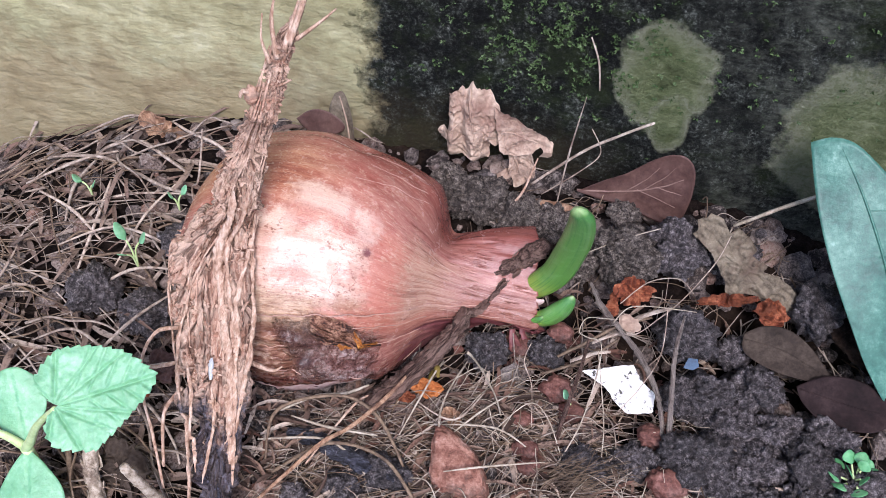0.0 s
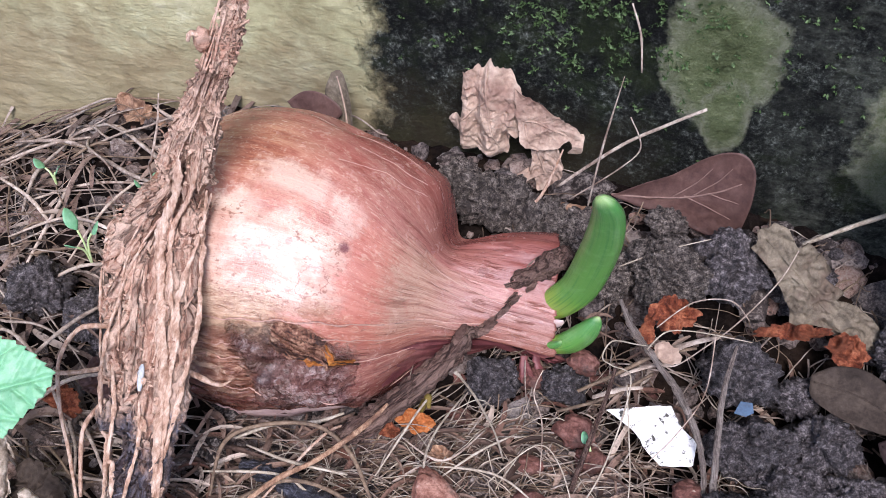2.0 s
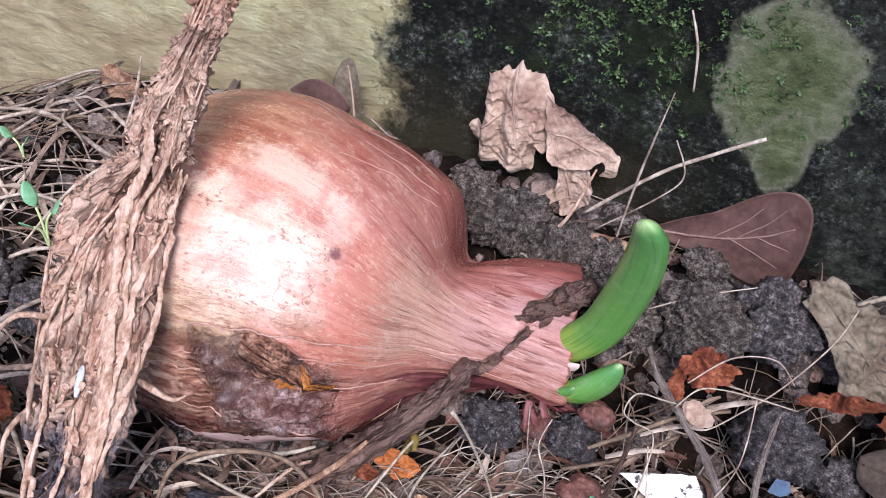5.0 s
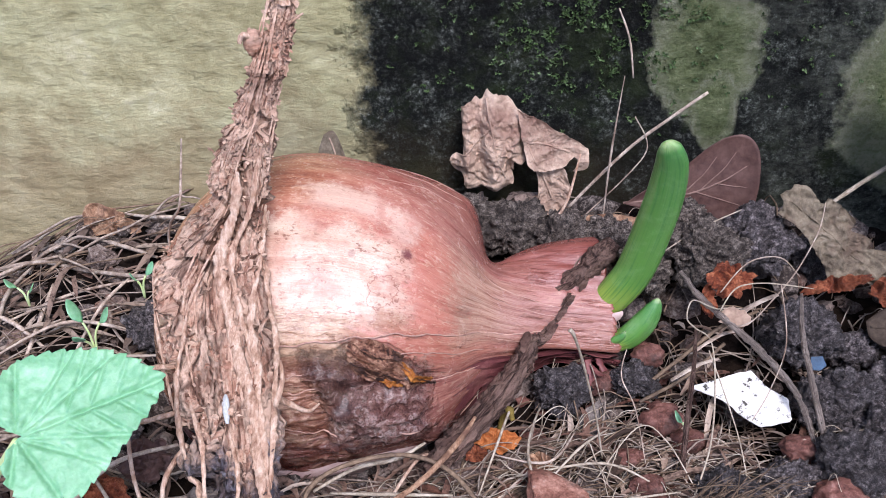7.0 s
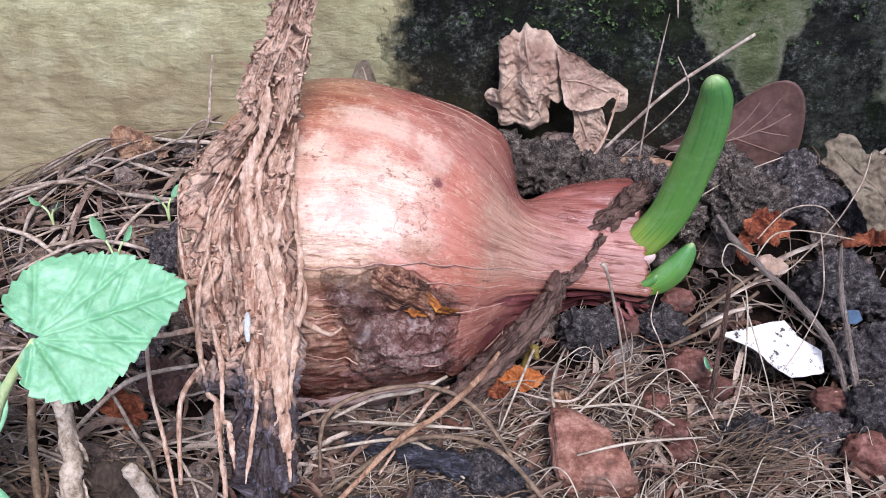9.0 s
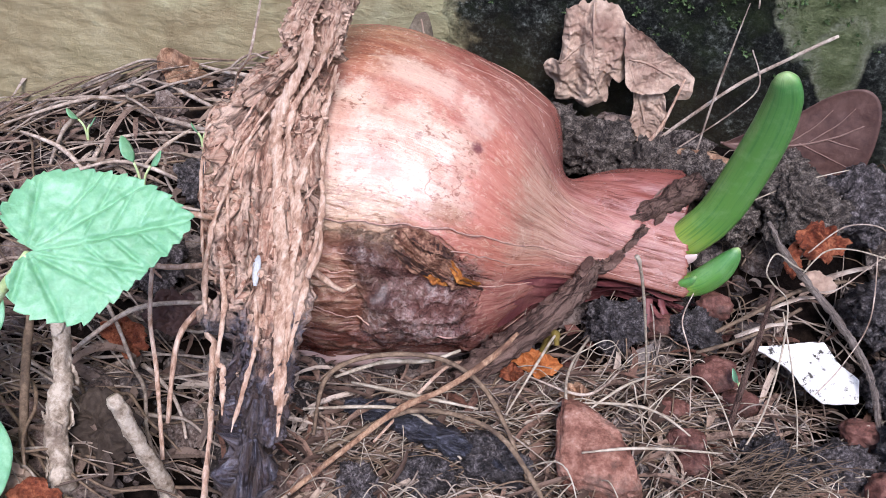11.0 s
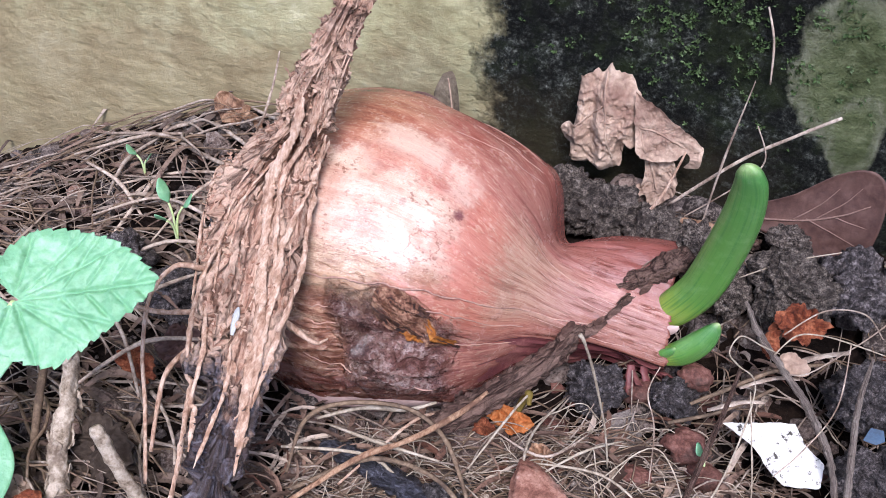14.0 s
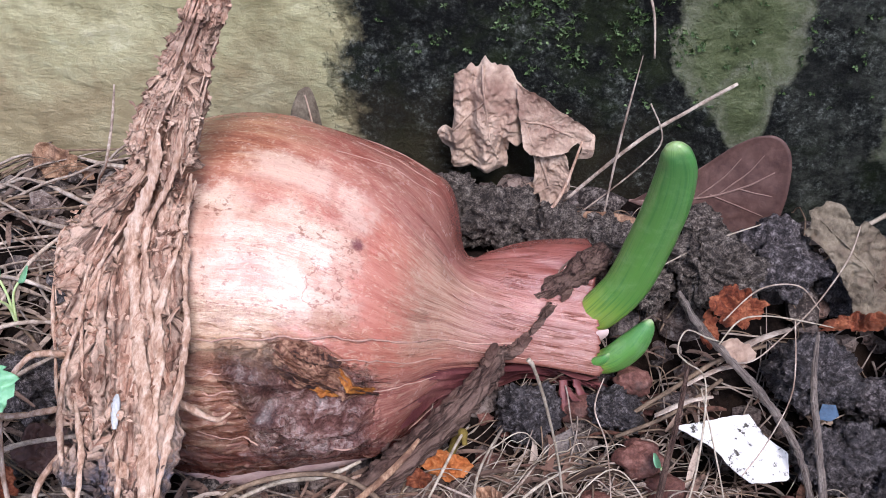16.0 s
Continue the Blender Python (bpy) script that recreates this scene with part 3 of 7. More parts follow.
M_BLUELEAF = plain("waxy_green_leaf", [(0.36, srgb("2c5448")), (0.5, srgb("3f6e5e")), (0.6, srgb("5c8876")), (0.72, srgb("9cbcac"))], 110, 0.45, 0.45, 0.0003, 6)
M_STEM = plain("pale_stem", [(0.3, srgb("a8c078")), (0.6, srgb("cfe0a8"))], 200, 0.45, 0.4, 0.0002, soft=0.2)
M_PALE = plain("pale_stick", [(0.36, srgb("665848")), (0.46, srgb("a08f7c")), (0.58, srgb("cabba8"))], 420, 0.85, 0.2, 0.0009, 3, srgb("7a6a5c"))
M_LEAFVEIN = plain("leaf_vein", [(0.3, srgb("6a5148")), (0.6, srgb("8a7064"))], 300, 0.7, 0.3, 0.0002)
M_STRAW = plain("straw", [(0.34, srgb("7e7060")), (0.48, srgb("a89a86")), (0.64, srgb("cabeac"))], 300, 0.7, 0.3, 0.0003)
M_WHITE = plain("white_husk", [(0.3, srgb("8e908e")), (0.6, srgb("c8caca"))], 500, 0.6, 0.3, 0.0003, stretch=(1, 1, 0.2))
M_BLUE = plain("blue_shard", [(0.3, srgb("20364a")), (0.6, srgb("3a5874"))], 300, 0.5, 0.4, 0.0003, 4, srgb("4a4642"))
M_MOSS = plain("moss", [(0.34, srgb("28361c")), (0.5, srgb("4c6238")), (0.68, srgb("8a9c74"))], 400, 0.8, 0.2, 0.0003)
M_SPROUT = sprout_material()
M_ROTFLAKE = plain("rotten_scale", [(0.36, srgb("3a2018")), (0.47, srgb("764e3c")), (0.57, srgb("a27a62")), (0.7, srgb("c8a488"))], 420, 0.6, 0.4, 0.0008, 4, srgb("5a3018"))
M_OCHRE = plain("ochre_flake", [(0.34, srgb("5a2e10")), (0.5, srgb("98581e")), (0.68, srgb("c48a40"))], 400, 0.6, 0.35, 0.0004, 4, srgb("7a4a20"))
M_INNER = plain("inner_scale_skin", [(0.3, srgb("4a262a")), (0.5, srgb("703e3e")), (0.7, srgb("96665c"))], 200, 0.5, 0.4, 0.0004, 5, stretch=(0.3, 1, 1))
M_PALEFLESH = plain("bulb_flesh", [(0.3, srgb("b08a86")), (0.6, srgb("d8bdb4"))], 150, 0.4, 0.5, 0.0002)
M_DARKROT = plain("dark_rotten_scale", [(0.36, srgb("1e100e")), (0.48, srgb("402820")), (0.6, srgb("6e4c38")), (0.72, srgb("a07c5c"))], 420, 0.55, 0.4, 0.0008, 4)
M_FOLD = plain("fold_edge", [(0.3, srgb("8a6458")), (0.6, srgb("c49c8a"))], 300, 0.5, 0.4, 0.0002)


def crumb_material():
    m = Mat("earth_crumbs", 0.7, 0.35)
    r = m.node("ShaderNodeNewGeometry").outputs["Random Per Island"]
    n = m.mix(0.5, m.noise(380, 5, 0.7), m.noise(1600, 4, 0.7))
    tone = m.ramp(r, [(0.0, srgb("1e1714")), (0.25, srgb("453a35")), (0.45, srgb("6e5c52")), (0.6, srgb("5a5250")), (0.75, srgb("7e6458")), (0.9, srgb("8a8078")), (1.0, srgb("94705e"))])
    col = m.mix(m.grey(n, 0.5, 0.64), m.mix(m.grey(n, 0.5, 0.38), tone, srgb("1c1715")), srgb("a0948a"))
    m.bump(m.noise(420, 5, 0.7), 0.0012, 0.8)
    m.bump(m.noise(2200, 4, 0.75), 0.0005, 0.8)
    return m.base(col)


M_CRUMB = crumb_material()


# ---- the setting ----
def spread(lo, hi, fine_lo, fine_hi, pitch):
    """Even steps inside the fine stretch, growing steps out to lo and hi."""
    k = [fine_lo + i * pitch for i in range(int((fine_hi - fine_lo) / pitch) + 1)]
    d = pitch
    while k[-1] < hi:
        d *= 1.5
        k.append(min(k[-1] + d, hi))
    d = pitch
    while k[0] > lo:
        d *= 1.5
        k.insert(0, max(k[0] - d, lo))
    return k


def grid_mesh(name, us, vs, f, material):
    verts = [f(u, v) for v in vs for u in us]
    n = len(us)
    faces = [(j * n + i, j * n + i + 1, (j + 1) * n + i + 1, (j + 1) * n + i) for j in range(len(vs) - 1) for i in range(n - 1)]
    me = bpy.data.meshes.new(name)
    me.from_pydata(verts, [], faces)
    me.materials.append(material)
    me.polygons.foreach_set("use_smooth", [True] * len(me.polygons))
    return me


gx = spread(-60, 60, -0.26, 0.14, 0.0014)
gy = spread(-60, 60, 0.07, 0.245, 0.0014)
ground = new("ground", grid_mesh("ground", gx, gy, lambda x, y: (x, y, ground_z(x, y)), M_SOIL))
tagged(ground, "dark crumbly damp garden soil banked against the wall", "soil", kind="structure")


def wall_face(x, z):
    near = 1 - step(0.25, 0.8, abs(x + 0.06))
    p = V(x * 0.5 + z * 0.10, 0, z * 1.0)
    d = 0.0007 * fbm(p * 60, 3) + near * (0.00035 * (1 - 2 * abs(noise.noise(V(x * 120, 3, z * 420 + 1.6 * noise.noise(V(x * 150, 1, z * 150)))))) + 0.00022 * fbm(V(x * 400, 5, z * 900), 2))
    if x > -0.075:
        d += near * 0.0005 * fbm(V(x, 2, z) * 700, 3)
    return (x, WALL_Y - d, z)


wx = spread(-40, 40, -0.30, 0.13, 0.0013)
wz = spread(-0.12, 2.2, -0.01, 0.125, 0.0009)
wall = new("wall_north", grid_mesh("wall_north", wx, wz, wall_face, M_WALL))
tagged(wall, "old rendered garden wall with olive paint and black algae", "wall", kind="structure")
bm = bmesh.new()
bmesh.ops.create_cube(bm, size=1.0, matrix=Matrix.Translation((0, WALL_Y + 0.104, 1.04)) @ Matrix.Diagonal((80, 0.2, 2.32, 1)))
piece("wall_core", bm, M_WALL, wall, smooth=False)

# ---- the bulb ----
# x, axis y, axis z, half width, half height, tilt of the section in degrees
BULB = [
    (-0.1130, 0.1850, 0.0175, 0.0050, 0.0050, 0),
    (-0.1115, 0.1852, 0.0177, 0.0130, 0.0130, 0),
    (-0.1060, 0.1855, 0.0180, 0.0245, 0.0245, 0),
    (-0.0970, 0.1860, 0.0184, 0.0322, 0.0320, 0),
    (-0.0870, 0.1865, 0.0186, 0.0358, 0.0356, 0),
    (-0.0770, 0.1870, 0.0187, 0.0366, 0.0364, 0),
    (-0.0680, 0.1875, 0.0187, 0.0350, 0.0350, 0),
    (-0.0590, 0.1880, 0.0186, 0.0330, 0.0326, 2),
    (-0.0515, 0.1890, 0.0184, 0.0298, 0.0292, 5),
    (-0.0460, 0.1902, 0.0178, 0.0258, 0.0248, 9),
    (-0.0425, 0.1914, 0.0172, 0.0218, 0.0205, 12),
    (-0.0390, 0.1926, 0.0165, 0.0176, 0.0165, 15),
    (-0.0345, 0.1938, 0.0156, 0.0154, 0.0132, 19),
    (-0.0260, 0.1952, 0.0145, 0.0150, 0.0108, 22),
    (-0.0180, 0.1960, 0.0138, 0.0148, 0.0096, 23),
    (-0.0115, 0.1965, 0.0134, 0.0150, 0.0090, 24),
]


# x, radius behind and above
SHOULDER = [
    (-0.1130, 0.0050), (-0.1115, 0.0130), (-0.1060, 0.0250), (-0.0970, 0.0338), (-0.0870, 0.0370), (-0.0770, 0.0374), (-0.0680, 0.0358), (-0.0590, 0.0336), (-0.0515, 0.0308), (-0.0460, 0.0282),
    (-0.0430, 0.0262), (-0.0412, 0.0232), (-0.0400, 0.0190), (-0.0388, 0.0134), (-0.0370, 0.0108), (-0.0330, 0.0128), (-0.0260, 0.0158), (-0.0180, 0.0178), (-0.0115, 0.0184),
]


def bulb_point(x, a, grow=0.0):
    cy, cz, ry, rz, tilt = lerp_table(BULB, x)
    neck = step(-0.055, -0.03, x)
    c, s = math.cos(a), math.sin(a)
    d = V(x * 30, c * 2, s * 2)
    r = 1 + 0.012 * fbm(d, 2) + neck * 0.03 * noise.noise(V(x * 30, c * 6, s * 6)) + neck * 0.007 * math.sin(26 * a + 5 * noise.noise(V(x * 60, c, s)))
    r += (1 - neck) * 0.0025 * math.sin(34 * a + 3 * noise.noise(V(x * 40, c, s)))
    # the back shoulder overhangs the neck, whose upper edge flares
    ang = math.degrees(a)
    back = bell(ang, 38, 42) + bell(ang, 398, 42)
    rb = lerp_table(SHOULDER, x)[0]
    ry, rz = ry + (rb - ry) * back, rz + (rb - rz) * back
    r *= 1 + 0.14 * bell(x, -0.042, 0.009) * bell(ang, 205, 28)
    r *= 1 - 0.42 * step(-0.038, -0.020, x) * step(146, 178, ang) * (1 - step(235, 285, ang))
    u, w = ry * c * r, rz * s * r
    k = radians(tilt)
    p = V(x, cy + u * math.cos(k) - w * math.sin(k), cz + u * math.sin(k) + w * math.cos(k))
    n = V(0, p.y - cy, p.z - cz).normalized()
    # slumped patch low on the front, with lengthwise wrinkles round it
    if p.y < 0.185 and 150 < ang < 250:
        xg = x - (ang - 176) * 0.00012 + 0.0022 * noise.noise(V(ang * 0.14, x * 120, 1))
        patch = step(156, 161, ang) * (1 - step(190, 197, ang)) * step(-0.0725, -0.067, xg) * (1 - step(-0.0520, -0.0470, xg))
        rest = step(155, 162, ang) * (1 - step(225, 245, ang)) * (1 - step(-0.066, -0.061, x)) * step(-0.110, -0.100, x)
        q = V(p.x * 0.7, p.y, p.z) * 170
        w_ = q + V(noise.noise(q * 0.9 + V(5, 1, 2)), noise.noise(q * 0.9 + V(1, 6, 3)), noise.noise(q * 0.9)) * 0.9
        p += n * patch * (0.0014 * (1 - 2.4 * abs(noise.noise(w_))) + 0.0007 * (1 - 2 * abs(noise.noise(w_ * 2.4))) + 0.0003 * fbm(q * 5, 3) + 0.0010 * bell(ang, 180, 9))
        wr = V(p.x * 55, a * 16 + 0.5 * noise.noise(V(p.x * 120, a * 4, 2)), 3)
        p += n * rest * (0.0010 * (1 - 2.2 * abs(noise.noise(wr))) + 0.0005 * (1 - 2 * abs(noise.noise(wr * 2.3))))
        p -= n * 0.0012 * (bell(xg, -0.0700, 0.0014) * step(166, 172, ang) + bell(ang, 171, 2.5) * step(-0.070, -0.064, x) * (1 - step(-0.052, -0.048, x))) * (1 - step(196, 204, ang))
        p += n * 0.0011 * bell(ang, 188.5, 2.2) * step(-0.072, -0.066, x) * (1 - step(-0.050, -0.042, x))
        p -= n * 0.0026 * bell(x, -0.0575, 0.0055) * bell(ang - 159.5 - (x + 0.0575) * 900, 0, 3.5)
    # a dent behind the shoulder and a shallow scar by the spot
    dent = bell(p.x, -0.066, 0.005) * bell(p.y, 0.209, 0.004) * step(0.03, 0.045, p.z)
    p -= n * 0.0022 * dent
    p -= n * 0.0005 * bell(p.x, -0.060, 0.002) * bell(p.y, 0.166, 0.0015) * step(0.02, 0.03, p.z)
    return p + n * grow


def add_tube_attributes(me, rows, n, along, around):
    """Stores how far along and around the form each vertex lies."""
    a = me.attributes.new("along", "FLOAT", "POINT")
    b = me.attributes.new("around", "FLOAT", "POINT")
    a.data.foreach_set("value", along)
    b.data.foreach_set("value", around)


def loft(name, rows, cap_start=True, cap_end=True, material=None, length=1.0):
    """A closed form through rings of equal count, with the attributes along and around."""
    n = len(rows[0])
    verts = [tuple(p) for r in rows for p in r]
    faces = []
    for j in range(len(rows) - 1):
        for i in range(n):
            k = (i + 1) % n
            faces.append((j * n + i, j * n + k, (j + 1) * n + k, (j + 1) * n + i))
    if cap_start:
        faces.append(tuple(range(n))[::-1])
    if cap_end:
        faces.append(tuple((len(rows) - 1) * n + i for i in range(n)))
    me = bpy.data.meshes.new(name)
    me.from_pydata(verts, [], faces)
    along = [length * j / (len(rows) - 1) for j in range(len(rows)) for _ in range(n)]
    around = [i / n for _ in rows for i in range(n)]
    add_tube_attributes(me, rows, n, along, around)
    me.materials.append(material)
    me.polygons.foreach_set("use_smooth", [True] * len(me.polygons))
    return new(name, me)


bulb = thing("onion_bulb", (-0.077, 0.187, -0.012), "red-brown papery onion bulb sprouting, lying half buried on soil", "onion")
N = 240
xs = [-0.113 + (0.113 - 0.0115) * k / 230 for k in range(231)]
rows = [[bulb_point(x, 2 * math.pi * i / N) for i in range(N)] for x in xs]
rim = rows[-1]
mid = sum(rim, V(0, 0, 0)) / N
# torn edge of the neck skin, leaning back, and the hollow inside it
for j in range(len(rows) - 22, len(rows)):
    k = (j - (len(rows) - 23)) / 22
    for i in range(N):
        lean = (rows[j][i].y - mid.y) * -0.24 + 0.0011 * fbm(V(i * 0.13, 2, 0), 3) + 0.0006 * noise.noise(V(i * 0.7, 7, 0))
        rows[j][i].x += k * k * lean
for shrink, back in ((0.93, -0.0008), (0.88, -0.0035), (0.80, -0.007), (0.3, -0.008)):
    rows.append([mid + (p - mid) * shrink + V(back + (p.x - mid.x) * (1 - shrink), 0, 0) for p in rim])
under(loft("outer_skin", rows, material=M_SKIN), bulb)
tagged(bulb.children[0], "pinkish tan papery skin, dark and rotten underneath")

# torn skin layers round the end of the neck
for n_, (a0, a1, x0, x1, g) in enumerate(((166, 192, -0.046, -0.0100, 0.0012), (180, 214, -0.046, -0.0085, 0.0024), (205, 262, -0.046, -0.0070, 0.0030))):
    bm = bmesh.new()
    K, L = 26, 22
    top, low = [], []
    for j in range(L + 1):
        x = x0 + (x1 - x0) * j / L
        ra, rb = [], []
        for i in range(K + 1):
            f = i / K
            a = radians(a0 + (a1 - a0) * f)
            xe = x + (j / L) ** 3 * 0.0042 * fbm(V(i * 0.35, n_ * 3.0, 0), 3)
            lift = -0.0005 + (g + 0.0005) * step(0.0, 0.55, j / L) + 0.0009 * fbm(V(x * 200, a * 6, n_), 3) + 0.0014 * (j / L) ** 4 + 0.0006 * (abs(2 * f - 1) ** 6)
            ra.append(bm.verts.new(bulb_point(xe, a, lift)))
            rb.append(bm.verts.new(bulb_point(xe, a, lift - 0.0005)))
        top.append(ra)
        low.append(rb)
    for j in range(L):
        for i in range(K):
            bm.faces.new((top[j][i], top[j][i + 1], top[j + 1][i + 1], top[j + 1][i]))
            bm.faces.new((low[j][i + 1], low[j][i], low[j + 1][i], low[j + 1][i + 1]))
    for i in range(K):
        bm.faces.new((top[L][i], top[L][i + 1], low[L][i + 1], low[L][i]))
    piece("skin_layer", bm, M_INNER, bulb, "purplish torn papery skin layer")

# thin raised creases running to the neck: radius, then x and degrees
for r, pts in (
    (0.00026, ((-0.100, 156), (-0.0795, 154.5), (-0.068, 153.5), (-0.058, 150), (-0.046, 146), (-0.034, 142), (-0.024, 131))),
    (0.00018, ((-0.0545, 156), (-0.0500, 155), (-0.0455, 155), (-0.0385, 158))),
    (0.00020, ((-0.0490, 168), (-0.044, 168), (-0.037, 171), (-0.030, 168))),
    (0.00024, ((-0.0705, 186), (-0.064, 190), (-0.053, 189), (-0.046, 195), (-0.040, 200))),
    (0.00022, ((-0.098, 172), (-0.0795, 170.5), (-0.071, 169))),
    (0.00018, ((-0.097, 166), (-0.082, 165.5), (-0.073, 164))),
    (0.00018, ((-0.096, 184), (-0.081, 183), (-0.070, 187))),
    (0.00012, ((-0.0620, 84), (-0.054, 78), (-0.047, 72), (-0.043, 66))),
    (0.00012, ((-0.0600, 70), (-0.050, 66), (-0.044, 60))),
    (0.00013, ((-0.075, 61), (-0.060, 58), (-0.046, 52))),
    (0.00012, ((-0.040, 98), (-0.032, 104), (-0.020, 110))),
    (0.00012, ((-0.038, 112), (-0.030, 116), (-0.018, 118))),
    (0.00013, ((-0.036, 148), (-0.028, 146), (-0.016, 142))),
):
    line = []
    for x, deg in smoothed(pts, 14):
        deg += 1.1 * noise.noise(V(x * 260, r * 9e5, 0)) + 0.5 * noise.noise(V(x * 900, r * 9e5, 4))
        line.append((*bulb_point(x, radians(deg), 0.0012 * step(-0.044, -0.052, x) * step(138, 148, deg) * step(164, 152, deg)), r * (0.8 + 0.5 * noise.noise(V(x * 500, r * 9e5, 7)))))
    line[0], line[-1] = (*line[0][:3], r * 0.3), (*line[-1][:3], r * 0.3)
    piece("crease", tube(bmesh.new(), line, 6, 0.8), M_FOLD, bulb.children[0])

# a torn layer of papery skin that ends above the rot
def skin_sheet(label, x0, x1, lo, hi, lift, K=90, L=40, thick=0.0004):
    """Part of an outer layer: lo and hi give its edges in degrees at x, lift its height at x and share from lo to hi."""
    verts, faces, along, around = [], [], [], []
    for side in (0, 1):
        for i in range(K + 1):
            x = x0 + (x1 - x0) * i / K
            for j in range(L + 1):
                f = j / L
                ang = lo(x) + (hi(x) - lo(x)) * f
                verts.append(tuple(bulb_point(x, radians(ang), lift(x, f) - thick * side)))
                along.append(0.975 * (x + 0.113) / 0.1015)
                around.append(ang / 360)
    n = (K + 1) * (L + 1)
    for i in range(K):
        for j in range(L):
            a, b, c, d = (i * (L + 1) + j, (i + 1) * (L + 1) + j, (i + 1) * (L + 1) + j + 1, i * (L + 1) + j + 1)
            faces += [(a, d, c, b), (n + a, n + b, n + c, n + d)]
    for i in range(K):
        a, b = i * (L + 1) + L, (i + 1) * (L + 1) + L
        faces.append((a, n + a, n + b, b))
    me = bpy.data.meshes.new("torn_skin")
    me.from_pydata(verts, [], faces)
    add_tube_attributes(me, None, 0, along, around)
    me.materials.append(M_SKIN)
    me.polygons.foreach_set("use_smooth", [True] * len(me.polygons))
    return tagged(under(new("torn_skin", me), bulb), label)


def torn_low(x):
    return 157.5 + 3.0 * fbm(V(x * 190, 1, 0), 3) - 6.0 * bell(x, -0.0600, 0.006) + 7.0 * step(-0.055, -0.046, x)


skin_sheet("papery straw-coloured skin torn above the rot", -0.106, -0.042, lambda x: 128, torn_low, lambda x, f: -0.00035 + (0.0009 + 0.0007 * fbm(V(x * 160, 4, 0), 3)) * step(0.25, 1.0, f) * step(-0.042, -0.050, x))
skin_sheet("loose brown fold of skin beside the rot", -0.106, -0.068, lambda x: 168 + 3 * fbm(V(x * 150, 7, 0), 2), lambda x: 180 + 5 * fbm(V(x * 170, 3, 0), 3) - 8 * step(-0.074, -0.068, x), lambda x, f: -0.0004 + 0.0016 * f * step(-0.068, -0.076, x) + 0.0006 * fbm(V(x * 200, f * 2, 0), 3))
skin_sheet("purplish wrinkled fold of skin under the rot", -0.074, -0.040, lambda x: 186 + 3 * fbm(V(x * 150, 9, 0), 2), lambda x: 198 + 5 * fbm(V(x * 190, 5, 0), 3), lambda x, f: -0.0006 + 0.0022 * f * step(-0.074, -0.068, x) * step(-0.040, -0.048, x) + 0.0007 * fbm(V(x * 220, f * 2, 4), 3))

# curled rotten strips: x and degrees from, to, width and lift in mm
FLAKES = [
    (-0.0645, 154.5, -0.0515, 164.5, 2.3, 1.2, M_ROTFLAKE), (-0.0648, 157, -0.0522, 166.5, 2.0, 0.9, M_ROTFLAKE), (-0.0640, 159.8, -0.0535, 168, 1.9, 1.1, M_DARKROT), (-0.0634, 152.6, -0.0556, 157.0, 3.0, 1.0, M_ROTFLAKE), (-0.0636, 161.8, -0.0560, 167.5, 1.6, 0.7, M_ROTFLAKE), (-0.0600, 157.0, -0.0505, 166.0, 1.6, 1.9, M_ROTFLAKE),
    (-0.0545, 161.0, -0.0486, 167.2, 1.5, 1.7, M_OCHRE), (-0.0572, 163.6, -0.0508, 169.2, 1.3, 1.5, M_ROTFLAKE), (-0.0535, 164.2, -0.0480, 169.2, 1.3, 1.0, M_DARKROT), (-0.0598, 154.8, -0.0540, 158.0, 1.9, 0.5, M_DARKROT), (-0.0620, 156.2, -0.0560, 160.5, 1.2, 1.9, M_DARKROT), (-0.0606, 160.6, -0.0545, 165.8, 1.2, 1.8, M_ROTFLAKE), (-0.0585, 166.2, -0.0540, 169.0, 1.1, 0.9, M_OCHRE),
]
